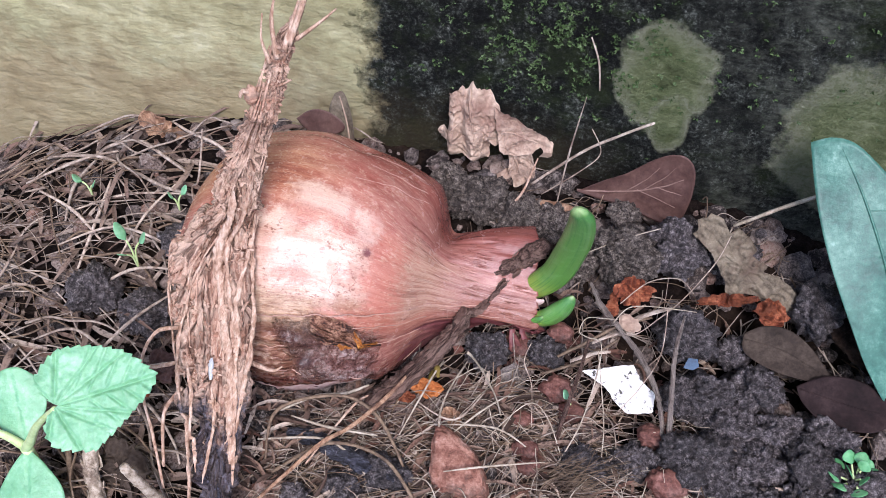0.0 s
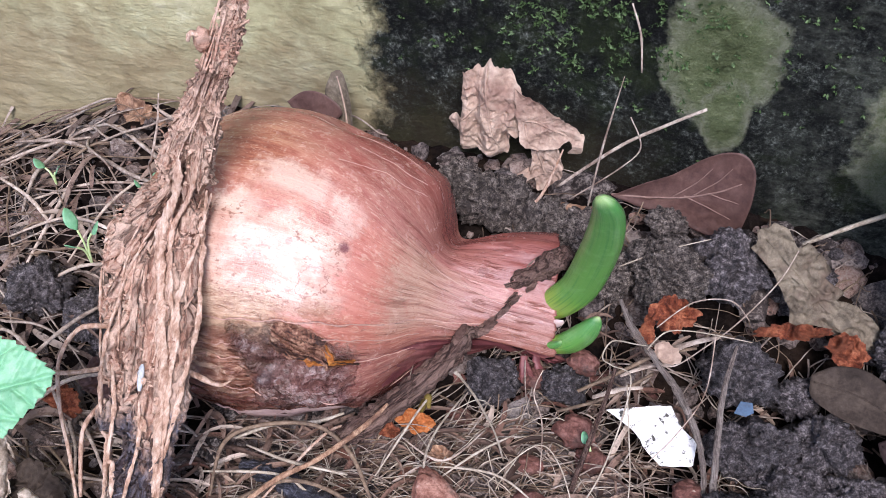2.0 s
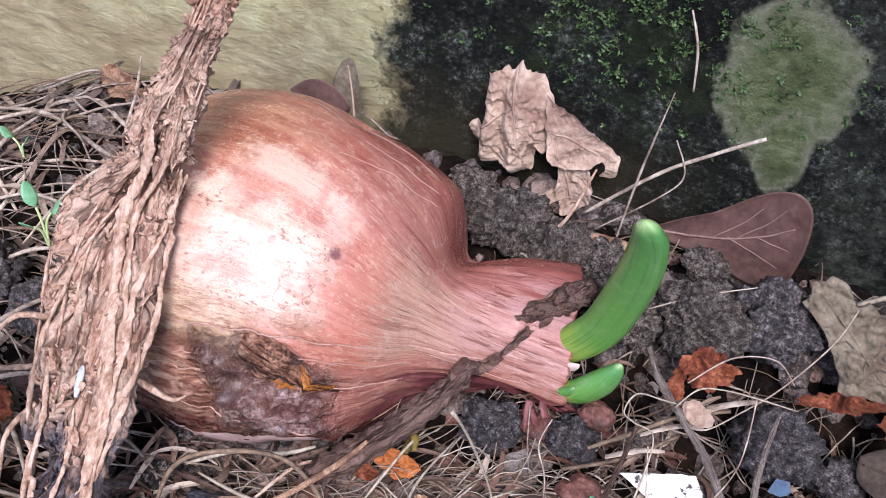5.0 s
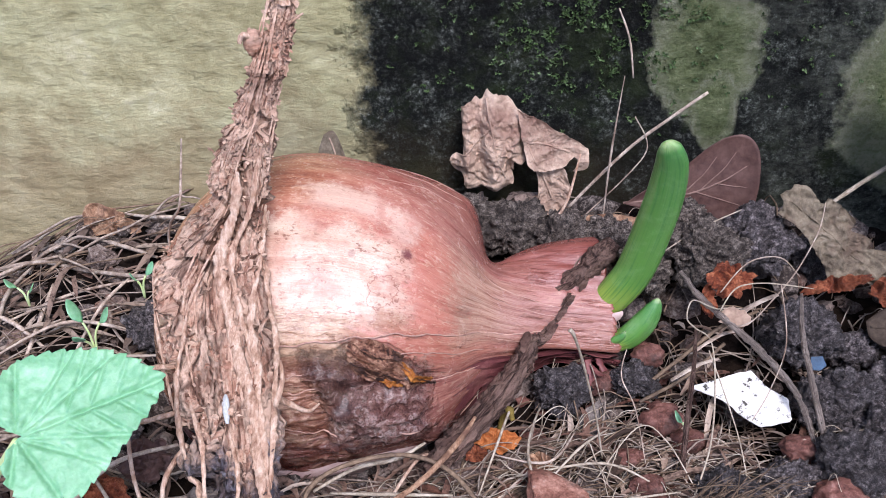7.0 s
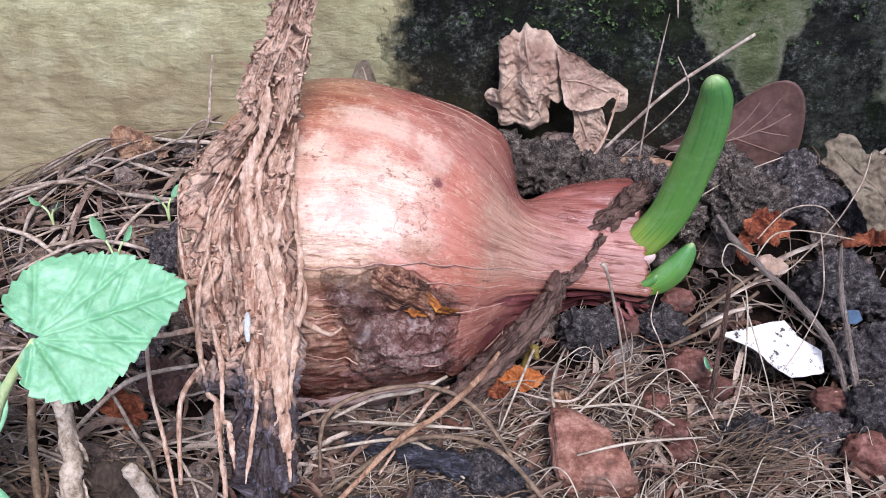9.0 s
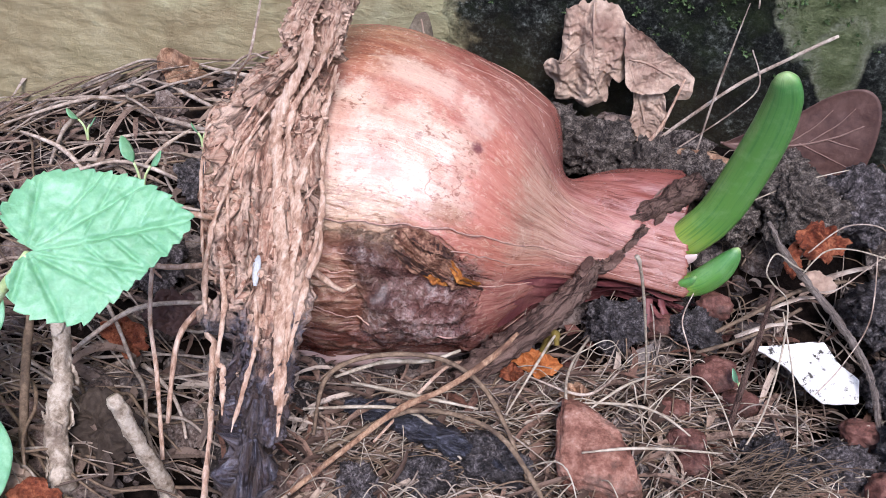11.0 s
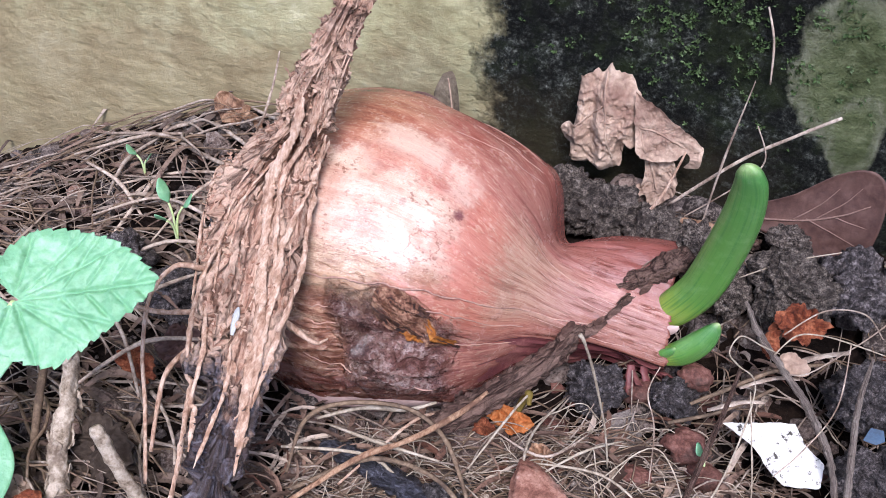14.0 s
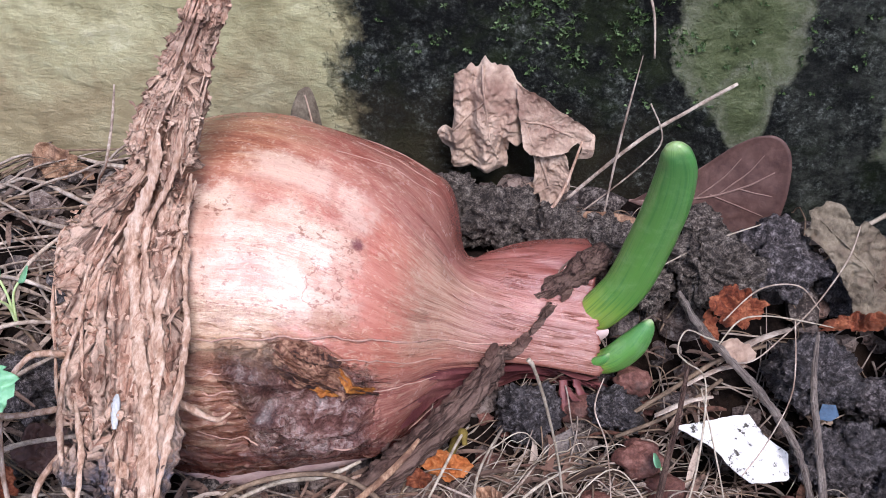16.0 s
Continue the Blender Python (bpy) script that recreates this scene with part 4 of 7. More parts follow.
for n_, (x0, a0, x1, a1, w, lift, mat) in enumerate(FLAKES):
    bm = bmesh.new()
    K, L = 34, 10
    grids = []
    for side in (0, 1):
        g = []
        for j in range(K + 1):
            k = j / K
            x, a = x0 + (x1 - x0) * k, a0 + (a1 - a0) * k
            p, q = bulb_point(x, radians(a)), bulb_point(x + 0.0004, radians(a + (a1 - a0) * 0.0004 / (x1 - x0)))
            c = bulb_point(x, radians(a), 0.001)
            nrm = (c - p).normalized()
            across = nrm.cross(q - p).normalized()
            taper = (0.35 + 0.65 * math.sin(math.pi * (0.12 + 0.8 * k))) * (1 + 0.35 * fbm(V(k * 5, n_ * 3.0, 1), 3))
            row = []
            for i in range(L + 1):
                u = 2 * i / L - 1
                h = lift * (0.25 + 0.75 * math.sin(math.pi * min(1, k * 1.1)) ** 0.7) + (0.28 if n_ % 2 else 0.42) * w * u * u * (1 if (u > 0) == (n_ % 3 > 0) else 0.2) + 0.45 * fbm(V(k * 7, u * 1.2, n_ * 2.0), 3) + 0.2 * noise.noise(V(k * 26, u * 3, n_))
                row.append(bm.verts.new(p + across * (u * w * 0.0005 * taper) + nrm * (0.001 * h - 0.00025 * side)))
            g.append(row)
        grids.append(g)
        for j in range(K):
            for i in range(L):
                f = (g[j][i], g[j][i + 1], g[j + 1][i + 1], g[j + 1][i])
                bm.faces.new(f if side else f[::-1])
    for j in range(K):
        for i in (0, L):
            bm.faces.new((grids[0][j][i], grids[1][j][i], grids[1][j + 1][i], grids[0][j + 1][i]))
    for j in (0, K):
        for i in range(L):
            bm.faces.new((grids[0][j][i], grids[1][j][i], grids[1][j][i + 1], grids[0][j][i + 1]))
    bmesh.ops.recalc_face_normals(bm, faces=bm.faces)
    piece("rotten_flake", bm, mat, bulb, "curled ochre strip" if mat is M_OCHRE else "curled brown rotten strip")

def blade(name, line, parent, flat, material, label, tip=0.6):
    """A fleshy sprout leaf along rows x, y, z, radius with a rounded end."""
    pts = smoothed(line, 10)
    rows, up = [], V(0.2, 0.9, 0.2)
    for i, p in enumerate(pts):
        d = (Vector(pts[min(i + 1, len(pts) - 1)][:3]) - Vector(pts[max(i - 1, 0)][:3])).normalized()
        side = d.cross(up).normalized()
        up = side.cross(d).normalized()
        ring = []
        for k in range(28):
            a = 2 * math.pi * k / 28
            groove = 1 - 0.10 * bell((k / 28 - 0.70 + 0.5) % 1 - 0.5, 0, 0.05) + 0.015 * math.cos(k * 2.6)
            ring.append(Vector(p[:3]) + (side * math.cos(a) + up * math.sin(a) * flat) * p[3] * 0.93 * groove)
        rows.append(ring)
    ob = loft(name, rows, material=material)
    under(ob, parent)
    return tagged(ob, label)


blade("sprout", [(-0.0165, 0.1938, 0.0150, 0.0030), (-0.0120, 0.1928, 0.0180, 0.0042), (-0.0082, 0.1918, 0.0232, 0.0047), (-0.0048, 0.1908, 0.0300, 0.0047), (-0.0022, 0.1885, 0.0411, 0.0046), (-0.0006, 0.1855, 0.0517, 0.0043), (-0.0003, 0.1828, 0.0598, 0.0037), (-0.0010, 0.1810, 0.0640, 0.0029), (-0.0016, 0.1803, 0.0658, 0.0019), (-0.0020, 0.1800, 0.0666, 0.0005)], bulb, 0.66, M_SPROUT, "glossy green sprout, yellow at its base")
blade("sprout", [(-0.0130, 0.1868, 0.0112, 0.0018), (-0.0085, 0.1866, 0.0124, 0.0027), (-0.0052, 0.1869, 0.0142, 0.0033), (-0.0022, 0.1875, 0.0176, 0.0032), (-0.0005, 0.1879, 0.0208, 0.0023), (0.0002, 0.1881, 0.0228, 0.0012), (0.0004, 0.1882, 0.0236, 0.0003)], bulb, 0.8, M_SPROUT, "small fat green sprout curving up")
blade("bud", [(-0.0110, 0.1850, 0.0132, 0.0008), (-0.0090, 0.1843, 0.0145, 0.0012), (-0.0075, 0.1840, 0.0160, 0.0009), (-0.0068, 0.1839, 0.0174, 0.0002)], bulb, 0.8, M_SPROUT, "tiny yellow-green bud")
blade("white_scale", [(-0.0120, 0.1890, 0.0160, 0.0016), (-0.0094, 0.1882, 0.0180, 0.0014), (-0.0080, 0.1877, 0.0194, 0.0009), (-0.0074, 0.1875, 0.0204, 0.0002)], bulb, 0.5, M_PALEFLESH, "whitish inner scale tip")
# pale underside showing below the split skin
bm = bmesh.new()
K, L = 30, 12
g = [[bulb_point(-0.088 + 0.040 * i / K, radians(208 + 26 * j / L), 0.0007 - 0.0009 * (abs(2 * j / L - 1) ** 4 + abs(2 * i / K - 1) ** 4)) for i in range(K + 1)] for j in range(L + 1)]
vs = [[bm.verts.new(p) for p in r] for r in g]
for j in range(L):
    for i in range(K):
        bm.faces.new((vs[j][i], vs[j][i + 1], vs[j + 1][i + 1], vs[j + 1][i]))
piece("inner_flesh", bm, M_PALEFLESH, bulb, "smooth pale pink inner scale under split skin")

# ---- the upright dead root in front of the bulb ----
# z, centre x, front y, half width
STUMP = [
    (-0.006, -0.0690, 0.078, 0.0050), (0.006, -0.0712, 0.09, 0.0050), (0.016, -0.0752, 0.1045, 0.0050), (0.02, -0.0766, 0.11, 0.0053), (0.028, -0.0802, 0.123, 0.0069), (0.038, -0.0857, 0.14, 0.0092), (0.047, -0.0903, 0.1545, 0.0097), (0.053, -0.0895, 0.16, 0.0079), (0.06, -0.0858, 0.163, 0.0052), (0.068, -0.0840, 0.166, 0.0046), (0.077, -0.0812, 0.1705, 0.0036), (0.085, -0.0783, 0.175, 0.0029), (0.092, -0.0765, 0.1785, 0.0027), (0.0985, -0.0748, 0.182, 0.0023), (0.105, -0.0722, 0.186, 0.0011), (0.1075, -0.0712, 0.1875, 0.0004),
]
stump = thing("dead_root", (-0.0685, 0.085, -0.002), "upright dead brown root with stringy flaking bark before bulb", "root")


def stump_point(z, a, grow=0.0, fine=1.0):
    cx, fy, hw = lerp_table(STUMP, z)
    c, s = math.cos(a), math.sin(a)
    hw *= 1 + 0.10 * noise.noise(V(z * 190, 4 if c > 0 else 9, 0)) + 0.05 * noise.noise(V(z * 700, 4 if c > 0 else 9, 0))
    th = min(0.0045, hw * 0.75)
    p = V(cx + hw * c, fy + th * (1 - s), z)
    u = c * hw + 0.0012 * noise.noise(V(c * 3, z * 90, 1)) + 0.0005 * noise.noise(V(c * 9, z * 260, 2))
    ridge = 1 - 2 * abs(noise.noise(V(u * 430, z * 38, 3 + s)))
    string = 1 - 2 * abs(noise.noise(V(u * 1150 + 40, z * 85, 7 + s)))
    q = V(p.x, p.y, z)
    pit = step(0.10, 0.30, noise.noise(V(p.x * 380, p.y * 150, z * 150) + V(11, 3, 5)))
    d = 0.0007 * ridge + 0.0003 * string + 0.0011 * fbm(q * 240, 3) + 0.0010 * fine * fbm(q * 900, 4) - 0.0034 * pit * fine
    # the deep split between the two halves
    d -= 0.0046 * bell(c, 0.02 + 0.18 * noise.noise(V(z * 120, 8, 0)), 0.12) * step(0.040, 0.050, z) * (1 - step(0.066, 0.076, z))
    d -= 0.0030 * bell(c, -0.25, 0.35) * step(0.008, 0.018, z) * (1 - step(0.028, 0.036, z))
    # the foot is open: a thin dark core between the strands
    if fine > 0.5:
        d -= 0.0005 * (1 - step(0.022, 0.038, z + 0.006 * noise.noise(V(c * 4, 3, z * 60))))
        # wet cracked wood
        d += 0.0010 * (1 - step(0.024, 0.033, z)) * step(-0.002, 0.012, z) * (0.4 - abs(noise.noise(V(p.x * 700, p.y * 200, z * 260))) * 2 + 0.5 * noise.noise(V(p.x * 1500, p.y * 400, z * 500)))
    n = V(c, -s * 1.2, 0.2 * -s).normalized()
    return p + n * (d * min(1.0, hw / 0.004) + grow)


def stump_core(z, a, grow):
    """The same form without its bark relief, for what lies on it."""
    cx, fy, hw = lerp_table(STUMP, z)
    c, s = math.cos(a), math.sin(a)
    return V(cx + hw * c, fy + min(0.0045, hw * 0.75) * (1 - s), z) + V(c, -s * 1.2, 0.2 * -s).normalized() * grow


rows = [[stump_point(-0.006 + 0.1135 * j / 330, 2 * math.pi * i / 120) for i in range(120)] for j in range(331)]
under(loft("wood", rows, material=M_BARK, length=0.12), stump)
tagged(stump.children[0], "cracked brown bark, black and wet at its foot")
# stringy strands down its face: radius, then height and share of the half width
STRANDS = [
    (0.00110, ((0.0675, -0.02), (0.0655, 0.02), (0.059, 0.10), (0.052, 0.18), (0.0455, 0.34), (0.0395, 0.46), (0.035, 0.55), (0.029, 0.62), (0.0235, 0.72))),
    (0.00070, ((0.0700, 0.60), (0.0635, 0.60), (0.0585, 0.50), (0.0525, 0.42), (0.046, 0.52), (0.040, 0.62))),
    (0.00080, ((0.060, 0.97), (0.051, 0.93), (0.0465, 0.80), (0.0425, 0.68), (0.038, 0.70), (0.034, 0.70), (0.027, 0.74), (0.0205, 0.88))),
    (0.00055, ((0.058, 0.99), (0.055, 0.99), (0.0495, 0.98), (0.0395, 0.98), (0.0345, 0.93), (0.030, 0.86), (0.027, 0.82))),
    (0.00085, ((0.050, -0.08), (0.0455, -0.30), (0.042, -0.45), (0.040, -0.58), (0.037, -0.72), (0.033, -0.86), (0.0265, -0.99), (0.0215, -0.99), (0.012, -0.99), (-0.004, -0.97))),
    (0.00050, ((0.0500, -0.96), (0.046, -0.99), (0.0385, -0.99), (0.034, -0.98), (0.029, -0.99))),
    (0.00045, ((0.036, -0.50), (0.032, -0.42), (0.027, -0.55), (0.022, -0.50))),
    (0.00040, ((0.033, 0.10), (0.029, 0.18), (0.025, 0.02), (0.021, -0.20))),
]
sr = random.Random(9)
for _ in range(22):
    z0 = sr.uniform(0.030, 0.090)
    u0, ln = sr.uniform(-0.95, 0.95), sr.uniform(0.006, 0.020)
    u1 = max(-0.97, min(0.97, u0 + sr.uniform(-0.35, 0.35)))
    STRANDS.append((sr.uniform(0.00014, 0.00038), ((z0, u0), (z0 + ln * 0.5, (u0 + u1) / 2 + sr.uniform(-0.12, 0.12)), (z0 + ln, u1))))
for n_, (r, pts) in enumerate(STRANDS):
    line, path = [], smoothed(pts, 10 if n_ < 8 else 14)
    for j, (z, u) in enumerate(path):
        k = j / (len(path) - 1)
        u += 0.04 * noise.noise(V(z * 160, n_ * 5.0, 1)) + 0.015 * noise.noise(V(z * 700, n_ * 5.0, 3))
        a = math.acos(max(-0.9995, min(0.9995, u)))
        p = stump_core(z, a, (0.0012 if n_ < 8 else 0.0009) + (0.0012 if u < -0.1 and 0.026 < z < 0.057 else 0.0) + 0.0005 * noise.noise(V(z * 160, n_ * 3.0, 2)))
        line.append((*p, r * (1 + 0.7 * noise.noise(V(z * 260, n_ * 2.0, 9)) + 0.3 * noise.noise(V(z * 900, n_ * 2.0, 9))) * (1 - 0.75 * abs(2 * k - 1) ** 5)))
    piece("strand", tube(bmesh.new(), smoothed(line, 3), 12, 0.55, 0.42, 700), M_FIBRE if n_ < 8 or n_ % 6 == 0 else M_BARK, stump, "pale stringy root strand")
# the thick slab of bark on one half, frayed along its top
K, L = 70, 150
verts, faces, along, around = [], [], [], []
for side in (0, 1):
    for i in range(K + 1):
        u = -1.02 + 0.92 * i / K
        top = 0.0500 + 0.0115 * step(-0.95, -0.35, u) + 0.0025 * fbm(V(u * 5, 2, 0), 3) - 0.010 * step(-0.30, -0.1, u)
        for j in range(L + 1):
            f = j / L
            low = 0.024 + 0.008 * fbm(V(u * 6, 9, 0), 3)
            z = low + (top - low) * f
            uu = u + 0.05 * fbm(V(z * 160, 6, 0), 3) * (1 if i in (0, K) else 0.6)
            a = math.acos(max(-0.9999, min(0.9999, uu)))
            edge = abs(2 * i / K - 1) ** 5
            lift = 0.0015 + 0.0012 * fbm(V(uu * 4, z * 120, 2), 3) - 0.0012 * step(0.2, 0.0, f) + 0.0012 * step(0.9, 1.0, f) * noise.noise(V(u * 9, 1, 1)) - 0.0008 * edge
            p = stump_point(z, a, lift - 0.0010 * side, 1.0)
            if uu < -0.95:
                p.x -= 0.0012 * step(-0.95, -1.02, uu)
            verts.append(tuple(p))
            along.append(0.12 * (z + 0.006) / 0.1135)
            around.append(a / (2 * math.pi))
n = (K + 1) * (L + 1)
for i in range(K):
    for j in range(L):
        q = (i * (L + 1) + j, (i + 1) * (L + 1) + j, (i + 1) * (L + 1) + j + 1, i * (L + 1) + j + 1)
        faces += [q, tuple(n + k for k in q[::-1])]
for i in range(K):
    q = (i * (L + 1) + L, (i + 1) * (L + 1) + L)
    faces.append((q[0], q[1], n + q[1], n + q[0]))
for j in range(L):
    for i in (0, K):
        q = (i * (L + 1) + j, i * (L + 1) + j + 1)
        faces.append((q[0], q[1], n + q[1], n + q[0]))
me = bpy.data.meshes.new("bark_slab")
me.from_pydata(verts, [], faces)
add_tube_attributes(me, None, 0, along, around)
me.materials.append(M_BARK)
me.polygons.foreach_set("use_smooth", [True] * len(me.polygons))
tagged(under(new("bark_slab", me), stump), "thick lifted slab of cracked brown bark")
# small curled bark flakes
rnd = random.Random(4)
for n_ in range(330):
    z = rnd.uniform(0.022, 0.100)
    if z > 0.056 and rnd.random() < 0.85:
        continue
    a = math.acos(rnd.uniform(-0.97, 0.97))
    p = stump_point(z, a, 0.0001)
    w, h = 0.8 + 3.6 * rnd.random() ** 2, rnd.uniform(0.5, 1.6)
    nrm = V(math.cos(a), -math.sin(a), rnd.uniform(-0.2, 0.4)).normalized()
    ex = V(rnd.gauss(0, 0.5), 1.2 if z < 0.05 else 0.5, 1).normalized()
    ey = nrm.cross(ex)
    out = [(-w / 2, -h * 0.3), (-w * 0.2, h * 0.5), (w * 0.3, h * 0.4), (w / 2, -h * 0.1), (w * 0.1, -h * 0.5)]
    cr = crumple(0.45, 0.9, n_ * 1.7)
    bm = poly_sheet(out, p, ex, ey, lambda u, v, e: cr(u, v, e) + 0.7 * e * e * math.sin(n_), rings=4, segs=18, thick=0.00025, jag=0.35, seed=n_)
    piece("bark_flake", bm, M_BARK if rnd.random() < 0.78 else M_FIBRE, stump)
crumbs = bmesh.new()
for n_ in range(2200):
    z = rnd.uniform(0.020, 0.102)
    a = math.acos(rnd.uniform(-1, 1))
    p = stump_point(z, a, 0.0016 if a > 1.7 and z < 0.055 else 0.0001)
    nrm = V(math.cos(a), -math.sin(a), rnd.uniform(-0.5, 0.8)).normalized()
    d = V(rnd.uniform(-1, 1), rnd.uniform(-0.2, 0.6), rnd.uniform(-1, 1)).normalized()
    s_ = nrm.cross(d).normalized()
    ln, w = rnd.uniform(0.0004, 0.0014), rnd.uniform(0.00015, 0.0005)
    q = [p, p + d * ln * 0.5 + s_ * w + nrm * w, p + d * ln + nrm * ln * rnd.uniform(0.05, 0.35), p + d * ln * 0.5 - s_ * w + nrm * w * 0.3, p + d * ln * 0.5 - nrm * w * 0.5]
    q = [crumbs.verts.new(v) for v in q]
    for f in ((0, 1, 2), (0, 2, 3), (0, 4, 1), (1, 4, 2), (2, 4, 3), (3, 4, 0)):
        crumbs.faces.new([q[k] for k in f])
tagged(piece("bark_dust", crumbs, M_BARK, stump, "", False), "tiny frayed bark crumbs", kind="stuff")
# knot, side spur and frayed top
piece("knot", lump(bmesh.new(), (-0.0812, 0.1765, 0.0885), (0.0016, 0.0017, 0.0026), 3, 3), M_BARK, stump)
piece("twig", tube(bmesh.new(), smoothed([(-0.0800, 0.177, 0.0885, 0.0008), (-0.0826, 0.1752, 0.0905, 0.0006), (-0.0832, 0.1745, 0.0890, 0.0004)]), 6, 1, 0.2), M_FIBRE, stump)
for pts in (
    [(-0.0755, 0.181, 0.097, 0.0008), (-0.077, 0.184, 0.105, 0.0005), (-0.0765, 0.187, 0.111, 0.0003)],
    [(-0.0740, 0.182, 0.099, 0.0008), (-0.0715, 0.188, 0.108, 0.0006), (-0.0690, 0.194, 0.119, 0.0004)],
    [(-0.0730, 0.183, 0.100, 0.0009), (-0.0700, 0.188, 0.110, 0.0008), (-0.0680, 0.196, 0.122, 0.0006)],
    [(-0.0715, 0.184, 0.101, 0.0006), (-0.0660, 0.187, 0.105, 0.0004), (-0.0630, 0.189, 0.1075, 0.0002)],
    [(-0.0770, 0.180, 0.096, 0.0006), (-0.0792, 0.182, 0.101, 0.0003), (-0.0795, 0.185, 0.106, 0.0002)],
    [(-0.0745, 0.178, 0.0915, 0.0004), (-0.0715, 0.1785, 0.0935, 0.0002)],
):
    piece("frayed_fibre", tube(bmesh.new(), smoothed(pts), 5, 1, 0.2), M_FIBRE, stump)
piece("husk", tube(bmesh.new(), smoothed([(-0.0836, 0.1362, 0.0366, 0.0002), (-0.0834, 0.1350, 0.0357, 0.0007), (-0.0830, 0.1332, 0.0344, 0.0006), (-0.0826, 0.1318, 0.0335, 0.0003)]), 8, 0.6, 0.15), M_WHITE, stump, "small white papery husk")
# side rootlets reaching out of it
for pts in (
    [(-0.0945, 0.142, 0.038, 0.0006), (-0.0985, 0.138, 0.040, 0.0005), (-0.1005, 0.132, 0.036, 0.0004), (-0.100, 0.127, 0.026, 0.0004), (-0.097, 0.122, 0.018, 0.0004), (-0.093, 0.114, 0.006, 0.0004)],
    [(-0.093, 0.135, 0.033, 0.0005), (-0.099, 0.131, 0.034, 0.0005), (-0.1035, 0.128, 0.037, 0.0004)],
    [(-0.090, 0.130, 0.030, 0.0005), (-0.094, 0.125, 0.024, 0.0005), (-0.093, 0.117, 0.012, 0.0004)],
    [(-0.0970, 0.158, 0.047, 0.0005), (-0.1000, 0.157, 0.0485, 0.0004), (-0.1015, 0.156, 0.0470, 0.0003)],
    [(-0.0755, 0.139, 0.034, 0.0007), (-0.0725, 0.140, 0.031, 0.0006), (-0.0700, 0.141, 0.029, 0.0004), (-0.0680, 0.142, 0.030, 0.0002)],
    [(-0.0740, 0.134, 0.036, 0.0006), (-0.0728, 0.1365, 0.040, 0.0005), (-0.0735, 0.139, 0.0425, 0.0003)],
):
    piece("rootlet", tube(bmesh.new(), smoothed(pts), 6, 1, 0.25), M_FIBRE, stump)


# torn shreds hanging below the neck
for n_, pts in enumerate((
    [(-0.0150, 0.1835, 0.0095, 0.0010), (-0.0142, 0.1808, 0.0072, 0.0012), (-0.0138, 0.1790, 0.0045, 0.0006)],
    [(-0.0125, 0.1850, 0.0090, 0.0009), (-0.0112, 0.1828, 0.0068, 0.0011), (-0.0100, 0.1815, 0.0046, 0.0005)],
    [(-0.0180, 0.1820, 0.0090, 0.0008), (-0.0178, 0.1798, 0.0066, 0.0009), (-0.0186, 0.1782, 0.0040, 0.0004)],
    [(-0.0140, 0.1822, 0.0088, 0.0006), (-0.0124, 0.1796, 0.0084, 0.0007), (-0.0112, 0.1780, 0.0096, 0.0002)],
)):
    piece("skin_shred", tube(bmesh.new(), smoothed(pts, 8), 8, 0.45, 0.45, 700), M_INNER, bulb, "torn purplish shred of skin")

# ---- twigs on and beside the bulb ----
def bark_stick(name, pts, label, material, n=16, rough=0.35, freq=700.0, steps=14, category="twig", flakes=0):
    line = smoothed(pts, steps)
    rows, up = [], V(0.1, 0.3, 0.95)
    for i, p in enumerate(line):
        d = (Vector(line[min(i + 1, len(line) - 1)][:3]) - Vector(line[max(i - 1, 0)][:3])).normalized()
        side = d.cross(up).normalized()
        up = side.cross(d).normalized()
        ring = []
        for k in range(n):
            a = 2 * math.pi * k / n
            q = side * math.cos(a) + up * math.sin(a)
            c = Vector(p[:3]) + q * p[3]
            block = 0.5 - abs(noise.noise(V(c.x * 0.8, c.y, c.z) * freq * 0.9)) * 1.6
            ring.append(c + q * p[3] * rough * (0.9 * fbm(c * freq, 3) + 0.35 * fbm(c * freq * 3, 2) + 0.25 * block))
        rows.append(ring)
    ob = loft(name, rows, material=material, length=0.05)
    fr = random.Random(len(label))
    for k in range(flakes):
        j = fr.randrange(2, len(rows) - 3)
        i = fr.randrange(n)
        c = sum(rows[j], V(0, 0, 0)) / n
        nrm = (rows[j][i] - c).normalized()
        ex = (rows[j + 1][i] - rows[j - 1][i]).normalized()
        w, h = fr.uniform(2, 5), fr.uniform(1, 2.4)
        out = [(-w / 2, -h * 0.3), (-w * 0.2, h * 0.5), (w * 0.3, h * 0.4), (w / 2, -h * 0.1), (w * 0.1, -h * 0.5)]
        under(part("bark_flake", poly_sheet(out, rows[j][i] + nrm * 0.0001, ex, nrm.cross(ex), crumple(0.4, 0.8, k * 1.3), rings=4, segs=18, thick=0.0003, jag=0.3, seed=k), material), ob)
    return tagged(ob, label, category)


bark_stick("bark_strip", [(-0.0245, 0.1915, 0.0215, 0.0014), (-0.0215, 0.1925, 0.0230, 0.0021), (-0.0180, 0.1937, 0.0250, 0.0023), (-0.0175, 0.1940, 0.0255, 0.0020), (-0.0140, 0.1955, 0.0280, 0.0025), (-0.0110, 0.1970, 0.0305, 0.0026), (-0.0090, 0.1980, 0.0325, 0.0016)], "cracked dark bark strip lying across the onion neck", M_TWIG, 28, 0.45, 380.0, flakes=8)
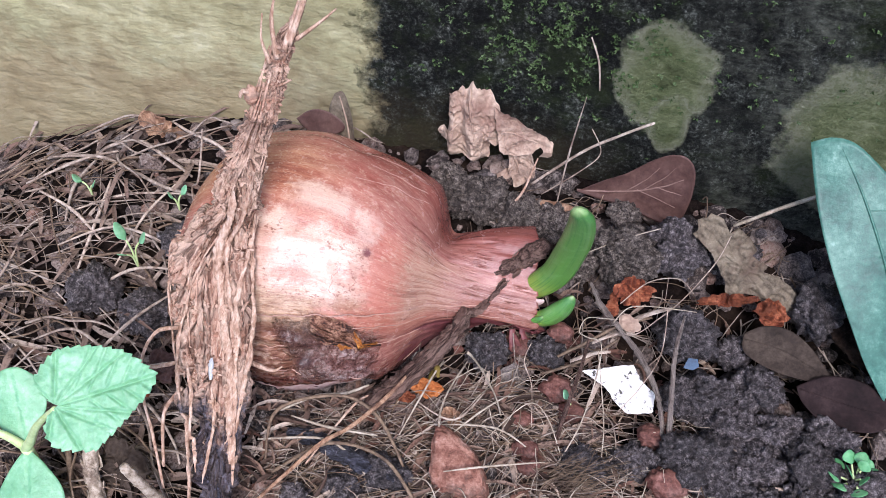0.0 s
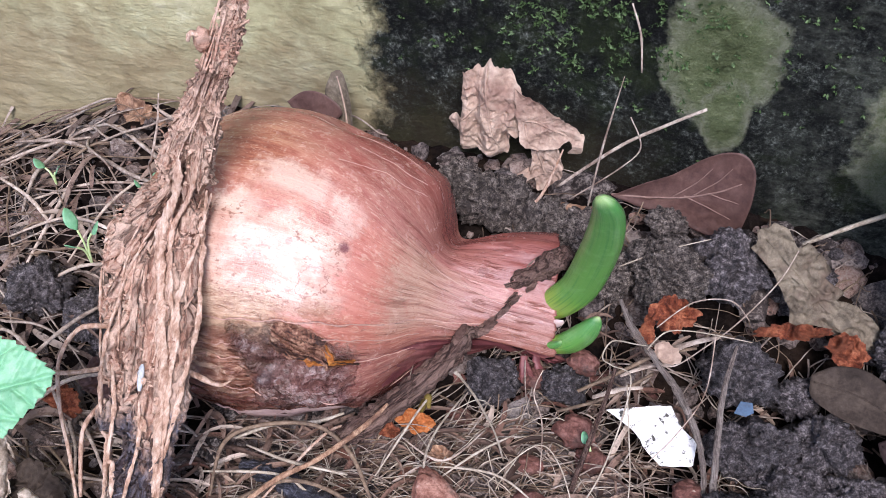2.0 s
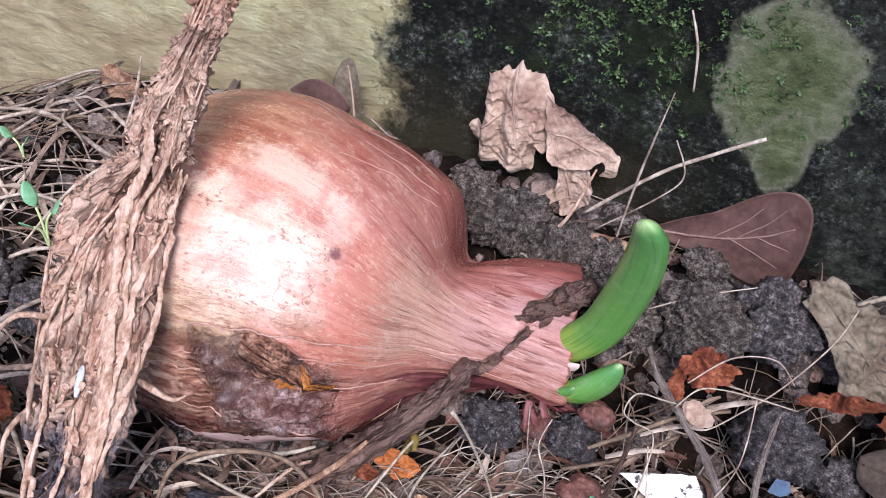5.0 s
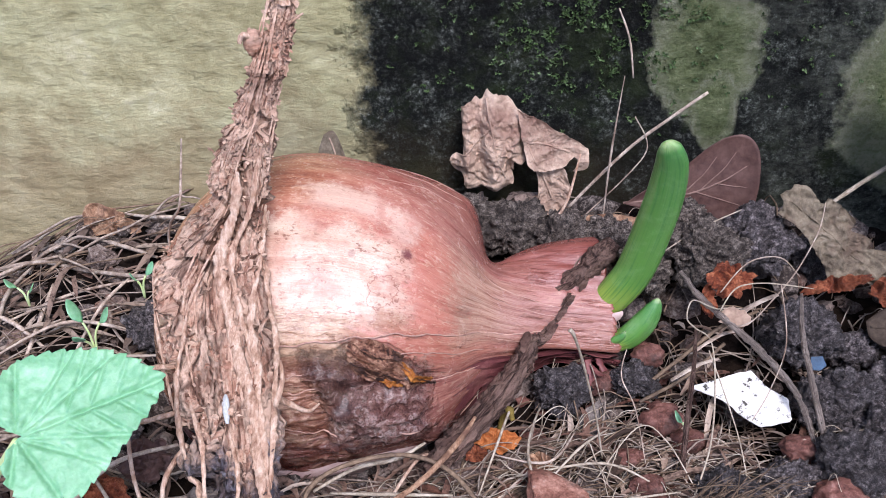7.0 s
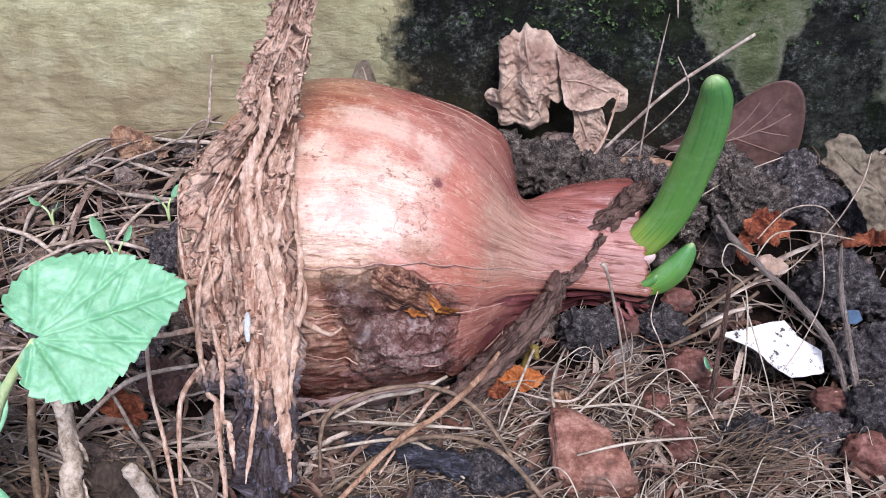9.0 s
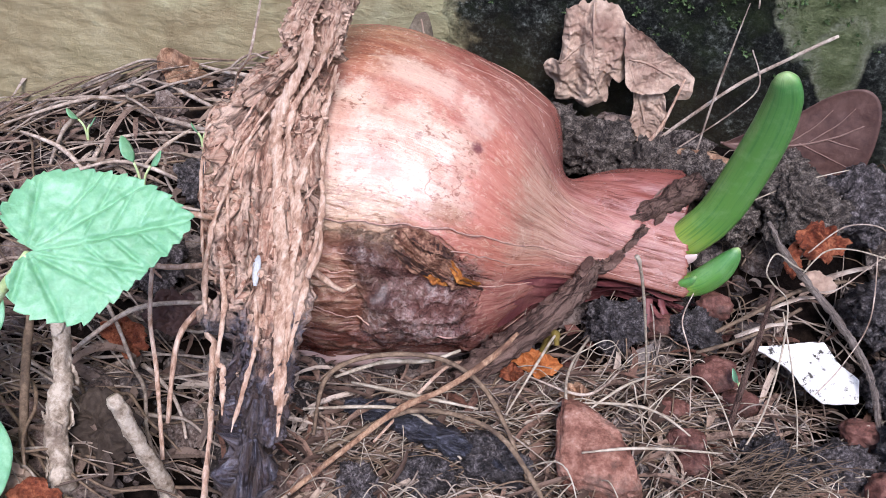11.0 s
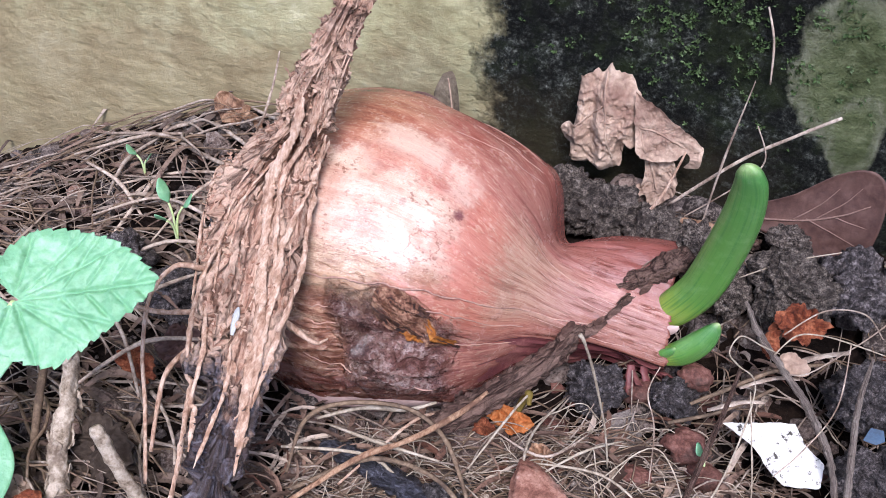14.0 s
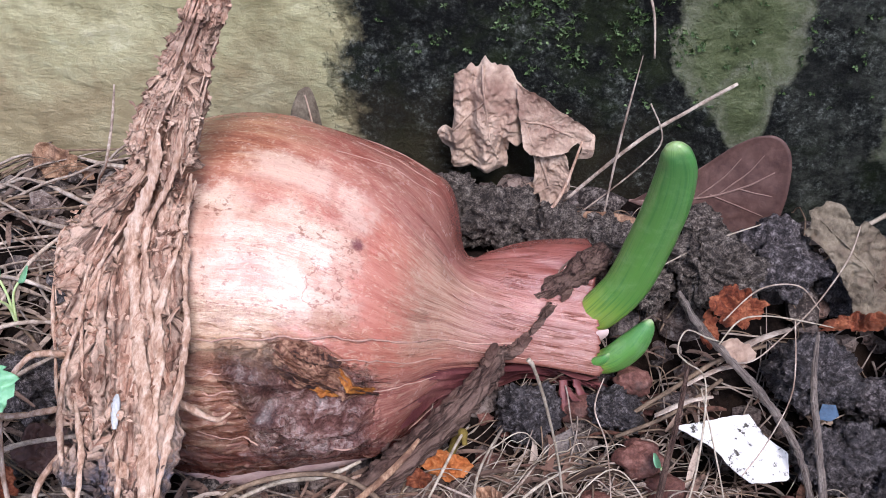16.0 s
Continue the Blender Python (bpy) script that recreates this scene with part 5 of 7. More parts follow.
bark_stick("bark_twig", [(-0.0490, 0.1480, 0.0075, 0.0014), (-0.0455, 0.1520, 0.0090, 0.0026), (-0.0405, 0.1580, 0.0105, 0.0027), (-0.0345, 0.1680, 0.0120, 0.0027), (-0.0300, 0.1755, 0.0148, 0.0024), (-0.0278, 0.1800, 0.0170, 0.0017), *((*bulb_point(x, radians(a), 0.0004), r) for x, a, r in ((-0.0255, 141, 0.0008), (-0.0230, 124, 0.0005), (-0.0205, 108, 0.0005), (-0.0190, 99, 0.0004)))], "dark flaking twig leaning on the onion, thin end across its neck", M_TWIG, 32, 0.38, 520.0, flakes=40)


def wire(name, pts, material, label, category="root", n=6, rough=0.2, group="roots"):
    ob = part(name, tube(bmesh.new(), smoothed(pts), n, 1, rough, 500), material)
    return tagged(ob, label, category, group)


wire("dry_root", [(-0.072, 0.112, 0.004, 0.0005), (-0.0605, 0.1275, 0.010, 0.0006), (-0.0560, 0.1340, 0.0112, 0.0007), (-0.0495, 0.1405, 0.012, 0.0006), (-0.0430, 0.151, 0.0125, 0.0007), (-0.0395, 0.157, 0.0145, 0.0004)], M_TANROOT, "tan woody root running under the bark twig")
wire("dry_root", [(-0.068, 0.126, 0.004, 0.0005), (-0.055, 0.1345, 0.010, 0.0005), (-0.040, 0.133, 0.012, 0.0005), (-0.030, 0.126, 0.008, 0.0005), (-0.025, 0.120, 0.003, 0.0005)], M_ROOT_DARK, "brown root arching over the litter")

bark_stick("rotten_wood", [(-0.0680, 0.1385, 0.0035, 0.0012), (-0.0600, 0.1380, 0.0048, 0.0022), (-0.0510, 0.1350, 0.0052, 0.0024), (-0.0420, 0.1325, 0.0050, 0.0021), (-0.0350, 0.1310, 0.0040, 0.0010)], "black wet rotten wood sliver under rootlets", M_ROTWOOD, 24, 0.5, 420.0, category="wood")

# grass stems against the wall
wire("grass_straw", [(-0.0190, 0.2280, 0.0240, 0.0004), (-0.0050, 0.2290, 0.0400, 0.00045), (0.0060, 0.2285, 0.0500, 0.00042), (0.0137, 0.2275, 0.0568, 0.0004)], M_ROOT, "grey dry stem leaning on the wall", "straw", group="straws")
wire("grass_straw", [(-0.0150, 0.2270, 0.0220, 0.0002), (-0.0040, 0.2280, 0.0340, 0.0002), (0.0005, 0.2280, 0.0420, 0.0002), (-0.0030, 0.2285, 0.0500, 0.00015)], M_ROOT, "thin bent dry stem against the wall", "straw", group="straws")
wire("grass_straw", [(-0.0100, 0.2240, 0.0200, 0.0002), (-0.0085, 0.2270, 0.0400, 0.0003), (-0.0060, 0.2300, 0.0600, 0.0001)], M_ROOT, "thread-like dry stem standing before the wall", "straw", group="straws")
wire("grass_straw", [(-0.0260, 0.2160, 0.0230, 0.0004), (-0.0200, 0.2140, 0.0330, 0.0004), (-0.0165, 0.2180, 0.0450, 0.0002)], M_FIBRE, "thin forked tan stem standing in the soil", "straw", group="straws")
wire("grass_straw", [(0.0430, 0.2270, 0.0230, 0.0005), (0.0560, 0.2280, 0.0340, 0.0006), (0.0700, 0.2290, 0.0440, 0.0006)], M_STRAW, "dry stem sloping up beside the rumpled leaf", "straw", group="straws")
wire("grass_straw", [(-0.0030, 0.2385, 0.0560, 0.0002), (-0.0045, 0.2385, 0.0660, 0.0003), (-0.0075, 0.2385, 0.0740, 0.0002)], M_ROOT, "short dry stalk stuck to the wall", "straw", group="straws")
wire("grass_straw", [(-0.0128, 0.1580, 0.0030, 0.0002), (-0.0148, 0.1560, 0.0160, 0.00024), (-0.0182, 0.1515, 0.0330, 0.00028), (-0.0204, 0.1485, 0.0420, 0.0003), (-0.0213, 0.1480, 0.0438, 0.0004)], M_STRAW, "thin pale stalk rising before the neck", "straw", group="straws")
bark_stick("stick", [(-0.0170, 0.2195, 0.0255, 0.0012), (-0.0080, 0.2185, 0.0265, 0.0014), (-0.0020, 0.2175, 0.0262, 0.0013)], "short tan stick lying on soil clods", M_TANROOT, 12, 0.2)
# pieces among the litter on the open side
bark_stick("grey_twig", [(0.0045, 0.1875, 0.0315, 0.0004), (0.0085, 0.1838, 0.0275, 0.0007), (0.0142, 0.1807, 0.0233, 0.0007), (0.0218, 0.1752, 0.0185, 0.0008), (0.0278, 0.1670, 0.0140, 0.0007), (0.0305, 0.1600, 0.0080, 0.0006), (0.0315, 0.1500, 0.0020, 0.0006)], "grey-brown twig arching over the white chip", M_GREYTWIG, 12, 0.55)
bark_stick("grey_twig", [(0.0310, 0.1860, 0.0270, 0.0003), (0.0302, 0.1775, 0.0215, 0.0006), (0.0312, 0.1670, 0.0150, 0.0007), (0.0330, 0.1540, 0.0060, 0.0008), (0.0340, 0.1480, 0.0020, 0.0008)], "thin dark twig beside the white chip", M_GREYTWIG, 10, 0.3)
bark_stick("grey_twig", [(0.0070, 0.1755, 0.0245, 0.0004), (0.0062, 0.1690, 0.0180, 0.0005), (0.0045, 0.1610, 0.0100, 0.0006), (0.0030, 0.1520, 0.0030, 0.0006)], "thin dark straight twig in the debris", M_TWIG, 8, 0.2)
for pts, mat in (
    ([(0.0045, 0.1460, 0.0040, 0.00020), (0.0085, 0.1550, 0.0100, 0.00020), (0.0105, 0.1660, 0.0160, 0.00020), (0.0105, 0.1750, 0.0215, 0.00016), (0.0062, 0.1725, 0.0270, 0.00016), (0.0040, 0.1712, 0.0305, 0.00016), (0.0053, 0.1741, 0.0329, 0.00016), (0.0100, 0.1790, 0.0280, 0.00016), (0.0135, 0.1820, 0.0250, 0.00012)], M_STRAW),
    ([(0.0125, 0.1800, 0.0260, 0.00016), (0.0155, 0.1820, 0.0305, 0.00016), (0.0200, 0.1830, 0.0315, 0.00016), (0.0260, 0.1850, 0.0300, 0.00016), (0.0340, 0.1880, 0.0270, 0.00012)], M_STRAW),
    ([(0.0135, 0.1860, 0.0270, 0.00016), (0.0200, 0.1920, 0.0310, 0.00016), (0.0280, 0.1960, 0.0300, 0.00016), (0.0330, 0.1960, 0.0250, 0.00012)], M_ROOT),
    ([(0.0150, 0.1800, 0.0220, 0.00016), (0.0190, 0.1790, 0.0240, 0.00016), (0.0240, 0.1830, 0.0270, 0.00016), (0.0300, 0.1890, 0.0310, 0.00016), (0.0370, 0.2010, 0.0340, 0.00016), (0.0400, 0.2090, 0.0370, 0.00012)], M_ROOT),
    ([(0.0100, 0.1740, 0.0200, 0.00016), (0.0125, 0.1660, 0.0150, 0.00016), (0.0150, 0.1580, 0.0090, 0.00016), (0.0160, 0.1500, 0.0040, 0.00016)], M_STRAW),
    ([(0.0020, 0.2030, 0.0260, 0.00016), (0.0110, 0.2050, 0.0320, 0.00016), (0.0210, 0.2090, 0.0350, 0.00012)], M_STRAW),
    ([(0.0260, 0.1850, 0.0300, 0.00016), (0.0265, 0.1760, 0.0210, 0.00016), (0.0225, 0.1680, 0.0150, 0.00012), (0.0180, 0.1620, 0.0110, 0.00012)], M_ROOT),
    ([(-0.0040, 0.1560, 0.0040, 0.00012), (-0.0060, 0.1640, 0.0120, 0.00016), (-0.0090, 0.1670, 0.0180, 0.00016), (-0.0080, 0.1700, 0.0230, 0.00012)], M_ROOT),
    ([(-0.0150, 0.1500, 0.0040, 0.00016), (-0.0060, 0.1580, 0.0120, 0.00016), (0.0000, 0.1560, 0.0100, 0.00016), (0.0060, 0.1480, 0.0030, 0.00016)], M_STRAW),
    ([(-0.0020, 0.1770, 0.0080, 0.00041), (0.0060, 0.1800, 0.0140, 0.00048), (0.0140, 0.1850, 0.0180, 0.00048), (0.0230, 0.1890, 0.0200, 0.00041)], M_ROOT_DARK),
    ([(-0.0040, 0.1720, 0.0070, 0.00041), (0.0060, 0.1760, 0.0110, 0.00041), (0.0150, 0.1820, 0.0160, 0.00041)], M_ROOT_DARK),
):
    wire("dry_root", pts, mat, "thin pale root looping over the debris" if pts[1][3] < 0.0003 else "thicker tan root under the debris")
for pts in (
    [(0.0150, 0.1835, 0.0200, 0.0006), (0.0205, 0.1870, 0.0225, 0.0008), (0.0270, 0.1900, 0.0240, 0.0006)],
    [(0.0080, 0.1800, 0.0150, 0.0005), (0.0140, 0.1825, 0.0180, 0.0007), (0.0190, 0.1838, 0.0185, 0.0004)],
    [(0.0030, 0.1760, 0.0100, 0.0006), (0.0090, 0.1780, 0.0130, 0.0008), (0.0135, 0.1790, 0.0140, 0.0005)],
):
    tagged(part("flat_straw", tube(bmesh.new(), smoothed(pts, 8), 8, 0.35, 0.3, 600), M_ROOT), "flat torn tan straw in the debris", "straw", "straws")
# the pale roots by the wall and those before the bulb
for pts, r, mat in (
    ([(-0.1631, 0.2180, 0.0130), (-0.1604, 0.2232, 0.0165), (-0.1486, 0.2255, 0.0200), (-0.1361, 0.2185, 0.0205), (-0.1236, 0.2113, 0.0190)], 0.0008, M_ROOT), ([(-0.1800, 0.2184, 0.0120), (-0.1605, 0.2186, 0.0165), (-0.1447, 0.2137, 0.0170), (-0.1317, 0.2075, 0.0175), (-0.1150, 0.2051, 0.0160)], 0.0008, M_ROOT),
    ([(-0.1820, 0.2060, 0.0110), (-0.1656, 0.2175, 0.0155), (-0.1520, 0.2265, 0.0150)], 0.0007, M_ROOT), ([(-0.1632, 0.1950, 0.0080), (-0.1640, 0.2060, 0.0140), (-0.1620, 0.2190, 0.0150)], 0.0008, M_ROOT), ([(-0.1620, 0.1980, 0.0110), (-0.1447, 0.2055, 0.0155), (-0.1240, 0.2061, 0.0163)], 0.0006, M_ROOT),
    ([(-0.1500, 0.1780, 0.0060), (-0.1516, 0.1960, 0.0120), (-0.1538, 0.2120, 0.0140)], 0.0008, M_ROOT), ([(-0.1760, 0.2040, 0.0110), (-0.1600, 0.1970, 0.0130), (-0.1480, 0.1900, 0.0090)], 0.0008, M_ROOT), ([(-0.1404, 0.2345, 0.0218), (-0.1313, 0.2285, 0.0225), (-0.1174, 0.2210, 0.0240), (-0.1080, 0.2160, 0.0200)], 0.0007, M_ROOT),
    ([(-0.1380, 0.1800, 0.0080), (-0.1340, 0.1960, 0.0160), (-0.1290, 0.2120, 0.0160)], 0.0006, M_ROOT), ([(-0.1440, 0.1650, 0.0050), (-0.1300, 0.1760, 0.0120), (-0.1150, 0.1800, 0.0110)], 0.0007, M_ROOT), ([(-0.1600, 0.1850, 0.0080), (-0.1420, 0.1900, 0.0160), (-0.1250, 0.1880, 0.0130), (-0.1120, 0.1820, 0.0090)], 0.0006, M_ROOT), ([(-0.1330, 0.1400, 0.0030), (-0.1220, 0.1560, 0.0120), (-0.1140, 0.1700, 0.0120)], 0.0007, M_ROOT),
    ([(-0.1500, 0.1500, 0.0040), (-0.1360, 0.1520, 0.0110), (-0.1200, 0.1440, 0.0120), (-0.1080, 0.1330, 0.0060)], 0.0006, M_ROOT), ([(-0.1240, 0.1300, 0.0040), (-0.1130, 0.1420, 0.0120), (-0.1000, 0.1480, 0.0130)], 0.0007, M_ROOT), ([(-0.1120, 0.1900, 0.0150), (-0.1090, 0.1860, 0.0400), (-0.1032, 0.1806, 0.0505), (-0.1034, 0.1856, 0.0559), (-0.1028, 0.1880, 0.0630)], 0.0003, M_ROOT),
    ([(-0.0713, 0.1297, 0.0033), (-0.0725, 0.1400, 0.0080), (-0.0660, 0.1450, 0.0110), (-0.0545, 0.1490, 0.0110), (-0.0450, 0.1455, 0.0110), (-0.0380, 0.1390, 0.0080), (-0.0316, 0.1310, 0.0030)], 0.0005, M_ROOT_DARK), ([(-0.0682, 0.1426, 0.0060), (-0.0563, 0.1398, 0.0090), (-0.0433, 0.1411, 0.0080)], 0.0004, M_STRAW), ([(-0.0383, 0.1444, 0.0050), (-0.0333, 0.1600, 0.0110), (-0.0318, 0.1690, 0.0080)], 0.0003, M_STRAW), ([(-0.0259, 0.1708, 0.0060), (-0.0285, 0.1510, 0.0100), (-0.0234, 0.1332, 0.0060)], 0.0003, M_STRAW),
    ([(-0.0310, 0.1489, 0.0060), (-0.0135, 0.1503, 0.0090), (-0.0027, 0.1475, 0.0060)], 0.0003, M_STRAW), ([(-0.0184, 0.1629, 0.0060), (-0.0245, 0.1501, 0.0090), (-0.0362, 0.1552, 0.0060)], 0.0003, M_ROOT), ([(-0.0748, 0.1340, 0.0050), (-0.0556, 0.1366, 0.0080), (-0.0439, 0.1308, 0.0050)], 0.0004, M_STRAW), ([(-0.0263, 0.1448, 0.0060), (-0.0180, 0.1544, 0.0090), (-0.0115, 0.1638, 0.0060)], 0.0003, M_STRAW), ([(-0.0234, 0.1332, 0.0110), (-0.0132, 0.1366, 0.0120), (0.0014, 0.1439, 0.0080)], 0.0003, M_STRAW),
    ([(-0.0720, 0.1440, 0.0050), (-0.0640, 0.1500, 0.0060), (-0.0560, 0.1530, 0.0060), (-0.0500, 0.1560, 0.0080)], 0.0005, M_STRAW), ([(-0.0600, 0.1300, 0.0050), (-0.0520, 0.1480, 0.0090), (-0.0480, 0.1540, 0.0070)], 0.0004, M_FIBRE),
):
    wire("dry_root", [(p[0], p[1], p[2] - 0.005 * step(-0.115, -0.150, p[0]) * step(0.16, 0.20, p[1]), (0.75 if p[0] < -0.11 else 1) * r * (1 if 0 < i < len(pts) - 1 else 0.6)) for i, p in enumerate(pts)], mat, "pale dry root arching over the soil" if r > 0.0005 else "thin straw-coloured rootlet on the soil")


# ---- leaves ----
def leaf(name, outline, o, ex, ey, material, label, relief=None, veins=(), vein_material=None, category="leaf", rise_=None, **kw):
    """A leaf with its blade and the ribs that show."""
    o, ex, ey = Vector(o), Vector(ex).normalized(), Vector(ey)
    t = thing(name, o, label, category)
    blade_ = piece("blade", poly_sheet(outline, o, ex, ey, relief, **kw), material, t)
    n = ex.cross(ey).normalized()
    ey = n.cross(ex)
    for pts in veins:
        line = []
        for u, v, r in smoothed(pts, 8):
            h = relief(u, v, 0.5) if relief else 0
            line.append((*(o + (ex * u + ey * v + n * (h + r * 0.3)) * 0.001), r * 0.001))
        piece("vein", tube(bmesh.new(), line, 5), vein_material or material, blade_)
    return t


LO = V(-0.0328, 0.2335, 0.0380)
crumpled = thing("crumpled_leaf", LO, "crumpled dry tan leaf leaning on the wall", "leaf")
fold_1, fold_2 = crumple(0.9, 0.22, 3.0), crumple(0.3, 0.55, 6.0)


def pucker(u, v, e):
    return fold_1(u, v, e) + fold_2(u, v, e)


big = crumple(1.6, 0.10, 8.0)


def lobe_left(u, v, e):
    return 3.4 * bell(u, -5, 8) * bell(v, 2, 12) + 0.9 * big(u, v, e) + pucker(u, v, e) - 1.6 * e ** 5 + 0.9 * math.sin(u * 0.9 + 0.5 * math.sin(v * 0.3))


def lobe_right(u, v, e):
    return 2.8 + 1.2 * bell(u, 4, 3) + 0.5 * big(u, v, e) + 0.55 * pucker(u, v, e) - 0.05 * max(0.0, u - 8) ** 1.5 + 0.8 * e ** 6


def lobe_low(u, v, e):
    return 0.6 * big(u, v, e) + 0.8 * pucker(u, v, e) + 1.0 * e ** 4


def lobe_curl(u, v, e):
    return 3.4 - 0.55 * abs(v + 1.5) + 0.4 * pucker(u, v, e)


for out, rel, sd in (
    ([(-13.2, 12.5), (-11.6, 13.2), (-10, 15), (-8.2, 14.0), (-6.6, 16.4), (-2.7, 14.8), (1.5, 12), (2.5, 8.8), (2.3, 4.2), (3.5, 0.2), (2.4, -2.6), (0.4, -2.1), (0, -4.9), (-0.4, -8.5), (-4.8, -10.4), (-8.2, -10.1), (-12.1, -9.8), (-13, -6.4), (-15.7, -4.5), (-16.9, -2.6), (-15.2, -0.6), (-13.3, -0.8), (-12.8, 2.6), (-13.1, 8)], lobe_left, 1),
    ([(0.9, 12.6), (5.1, 11), (9.8, 7.6), (13.8, 5.3), (17.1, 3), (18.8, 1.6), (17.6, 0.2), (14.6, -0.8), (13.3, -2.5), (11.5, -3.3), (6.4, -3.8), (3.6, -1.1), (2.4, 4.2)], lobe_right, 2),
    ([(5, -2.2), (8.8, -1.8), (13.0, -3.6), (14.8, -11), (12.6, -14.8), (8.9, -17.4), (7.9, -13.9), (4.8, -15.7), (2.7, -14.1), (5.9, -12.7), (6.5, -7.7)], lobe_low, 3),
    ([(14.4, 0.2), (18.6, 1.6), (19.2, -0.6), (18.9, -3.6), (17.2, -4.4), (15.4, -4.6), (16.4, -2.6), (16.2, -0.8)], lobe_curl, 4),
):
    piece("lobe", poly_sheet(out, LO, (1, 0, 0), (0, 0.12, 1), rel, rings=44, segs=240, thick=0.0004, jag=0.05, seed=sd), M_CRUMPLED, crumpled)
for pts in ([(-7, 15), (-5.5, 8), (-4, 0), (-2, -6)], [(-5.5, 8), (-9, 4), (-12.5, 0)], [(1.5, 10), (3.2, 4), (6, -2), (10, -12)], [(3.2, 4), (9, 3), (16, 0)]):
    line = []
    for u, v in smoothed(pts, 8):
        h = (lobe_left if u < 1 else lobe_right if v > -3 else lobe_low)(u, v, 0.4) + 0.05
        ey_ = V(0, 0.12, 1).normalized()
        line.append((*(LO + V(0.001 * u, 0, 0) + ey_ * 0.001 * v + V(1, 0, 0).cross(ey_) * 0.001 * h), 0.0003))
    piece("vein", tube(bmesh.new(), line, 5), M_CRUMPLED, crumpled)

cup = crumple(0.35, 0.12, 5.0)
leaf("brown_leaf", [(-16.5, -6.4), (-10, -2.0), (-3, 2.4), (4, 9.0), (9, 12.0), (13, 12.0), (15.8, 8.5), (16.8, 1), (16.2, -7), (14.6, -13.5), (8, -12.6), (0, -10.5), (-8, -8.8)],
     (0.0120, 0.2295, 0.0325), (1, 0, -0.02), (0, 0.14, 1), M_BROWN, "smooth brown dead leaf leaning against the wall",
     lambda u, v, e: cup(u, v, e) + 0.006 * u * u + 0.8 * e ** 8,
     veins=([(-16.5, -6.4, 0.35), (-4, -5.2, 0.3), (6, -1.5, 0.25), (13.5, 4, 0.15)], [(-2, -4.6, 0.2), (3, 1, 0.16), (6, 6, 0.1)], [(3, -2.7, 0.2), (8, 3, 0.15), (10.5, 7.5, 0.1)], [(1, -3.3, 0.2), (7, -5, 0.16), (13, -6.5, 0.1)], [(7, -1.1, 0.18), (11.5, -1.5, 0.14), (15.6, -1.5, 0.1)]),
     vein_material=M_LEAFVEIN, rings=16, segs=110, thick=0.0004)

leaf("rumpled_leaf", [(-13.9, 10.3), (-12.1, 15.6), (-7.3, 16.6), (-4.5, 12.5), (-0.6, 12.7), (4.2, 7.7), (2.8, 5.8), (8.1, 3.1), (6.3, 0.7), (7.0, -0.6), (11.5, 0.2), (18.4, -5.8), (15.8, -12.4), (8.9, -8.2), (4.6, -6.0), (-1.6, -7.1), (-3.0, -3.0), (-8.5, 5.3)],
     (0.0445, 0.2085, 0.0235), (1, 0.1, 0), (-0.04, 0.42, 0.91), M_GREYTAN, "rumpled grey-tan dry leaf lying by the wall", crumple(1.3, 0.28, 8.0), veins=([(-11, 13, 0.25), (-3, 6, 0.22), (4, -1, 0.2), (13, -6, 0.12)], [(-3, 6, 0.15), (1, 9, 0.12), (3, 10, 0.1)], [(1, 2, 0.15), (1, -3, 0.12), (0, -6, 0.1)]), rings=34, segs=200, thick=0.0004, jag=0.05, seed=7)
leaf("grey_leaf", [(-12, 1.5), (-8, 5), (-2, 6.5), (4, 5), (10, 1), (15, -4), (8, -5.5), (0, -6), (-7, -5), (-11, -3)],
     (0.0610, 0.1915, 0.0125), (1, -0.15, -0.05), (0, 0.85, 0.5), M_GREYLEAF, "grey-brown dead leaf flat on the soil", lambda u, v, e: 0.02 * v * v + cup(u, v, e), veins=([(-11, 0, 0.25), (0, 0.4, 0.2), (12, -2.6, 0.12)],), rings=12, segs=80)
leaf("dark_leaf", [(-13, 3), (-6, 7), (3, 7.5), (10, 4.5), (13.5, 0), (10, -5), (3, -6.5), (-6, -5), (-11, -1)],
     (0.0780, 0.1800, 0.0090), (1, 0.0, 0.02), (0, 0.9, 0.42), M_DARKLEAF, "dark purplish dead leaf flat on the soil", lambda u, v, e: 0.015 * v * v + cup(u, v, e), veins=([(-12, 2.5, 0.25), (0, 0.5, 0.2), (12, -0.5, 0.12)],), rings=12, segs=80)
leaf("dark_leaf", [(-9, 6), (-2, 8), (6, 5), (11, -1), (9, -7), (1, -5), (-6, -1)],
     (0.0780, 0.1985, 0.0160), (1, -0.3, -0.1), (0.2, 0.85, 0.5), M_SOIL, "blackened rotting leaf in the soil", crumple(1.0, 0.2, 3.0), rings=12, segs=70, jag=0.1)
leaf("grey_leaf", [(-4.0, 11.2), (-1.4, 12.4), (1.8, 7), (4.4, 0), (5.4, -8), (1.9, -10), (-2.3, -6), (-4.5, 1), (-5.2, 6)],
     (-0.0788, 0.2315, 0.0310), (0.9, -0.3, 0), (0.15, 0.18, 1), M_GREYTAN, "narrow grey dead leaf upright behind the bulb", lambda u, v, e: 0.05 * u * u + 0.3 * e ** 6, veins=([(-2.6, 10.5, 0.2), (1.4, 0, 0.3), (3.6, -9, 0.3)],), vein_material=M_CRUMPLED, rings=10, segs=60)
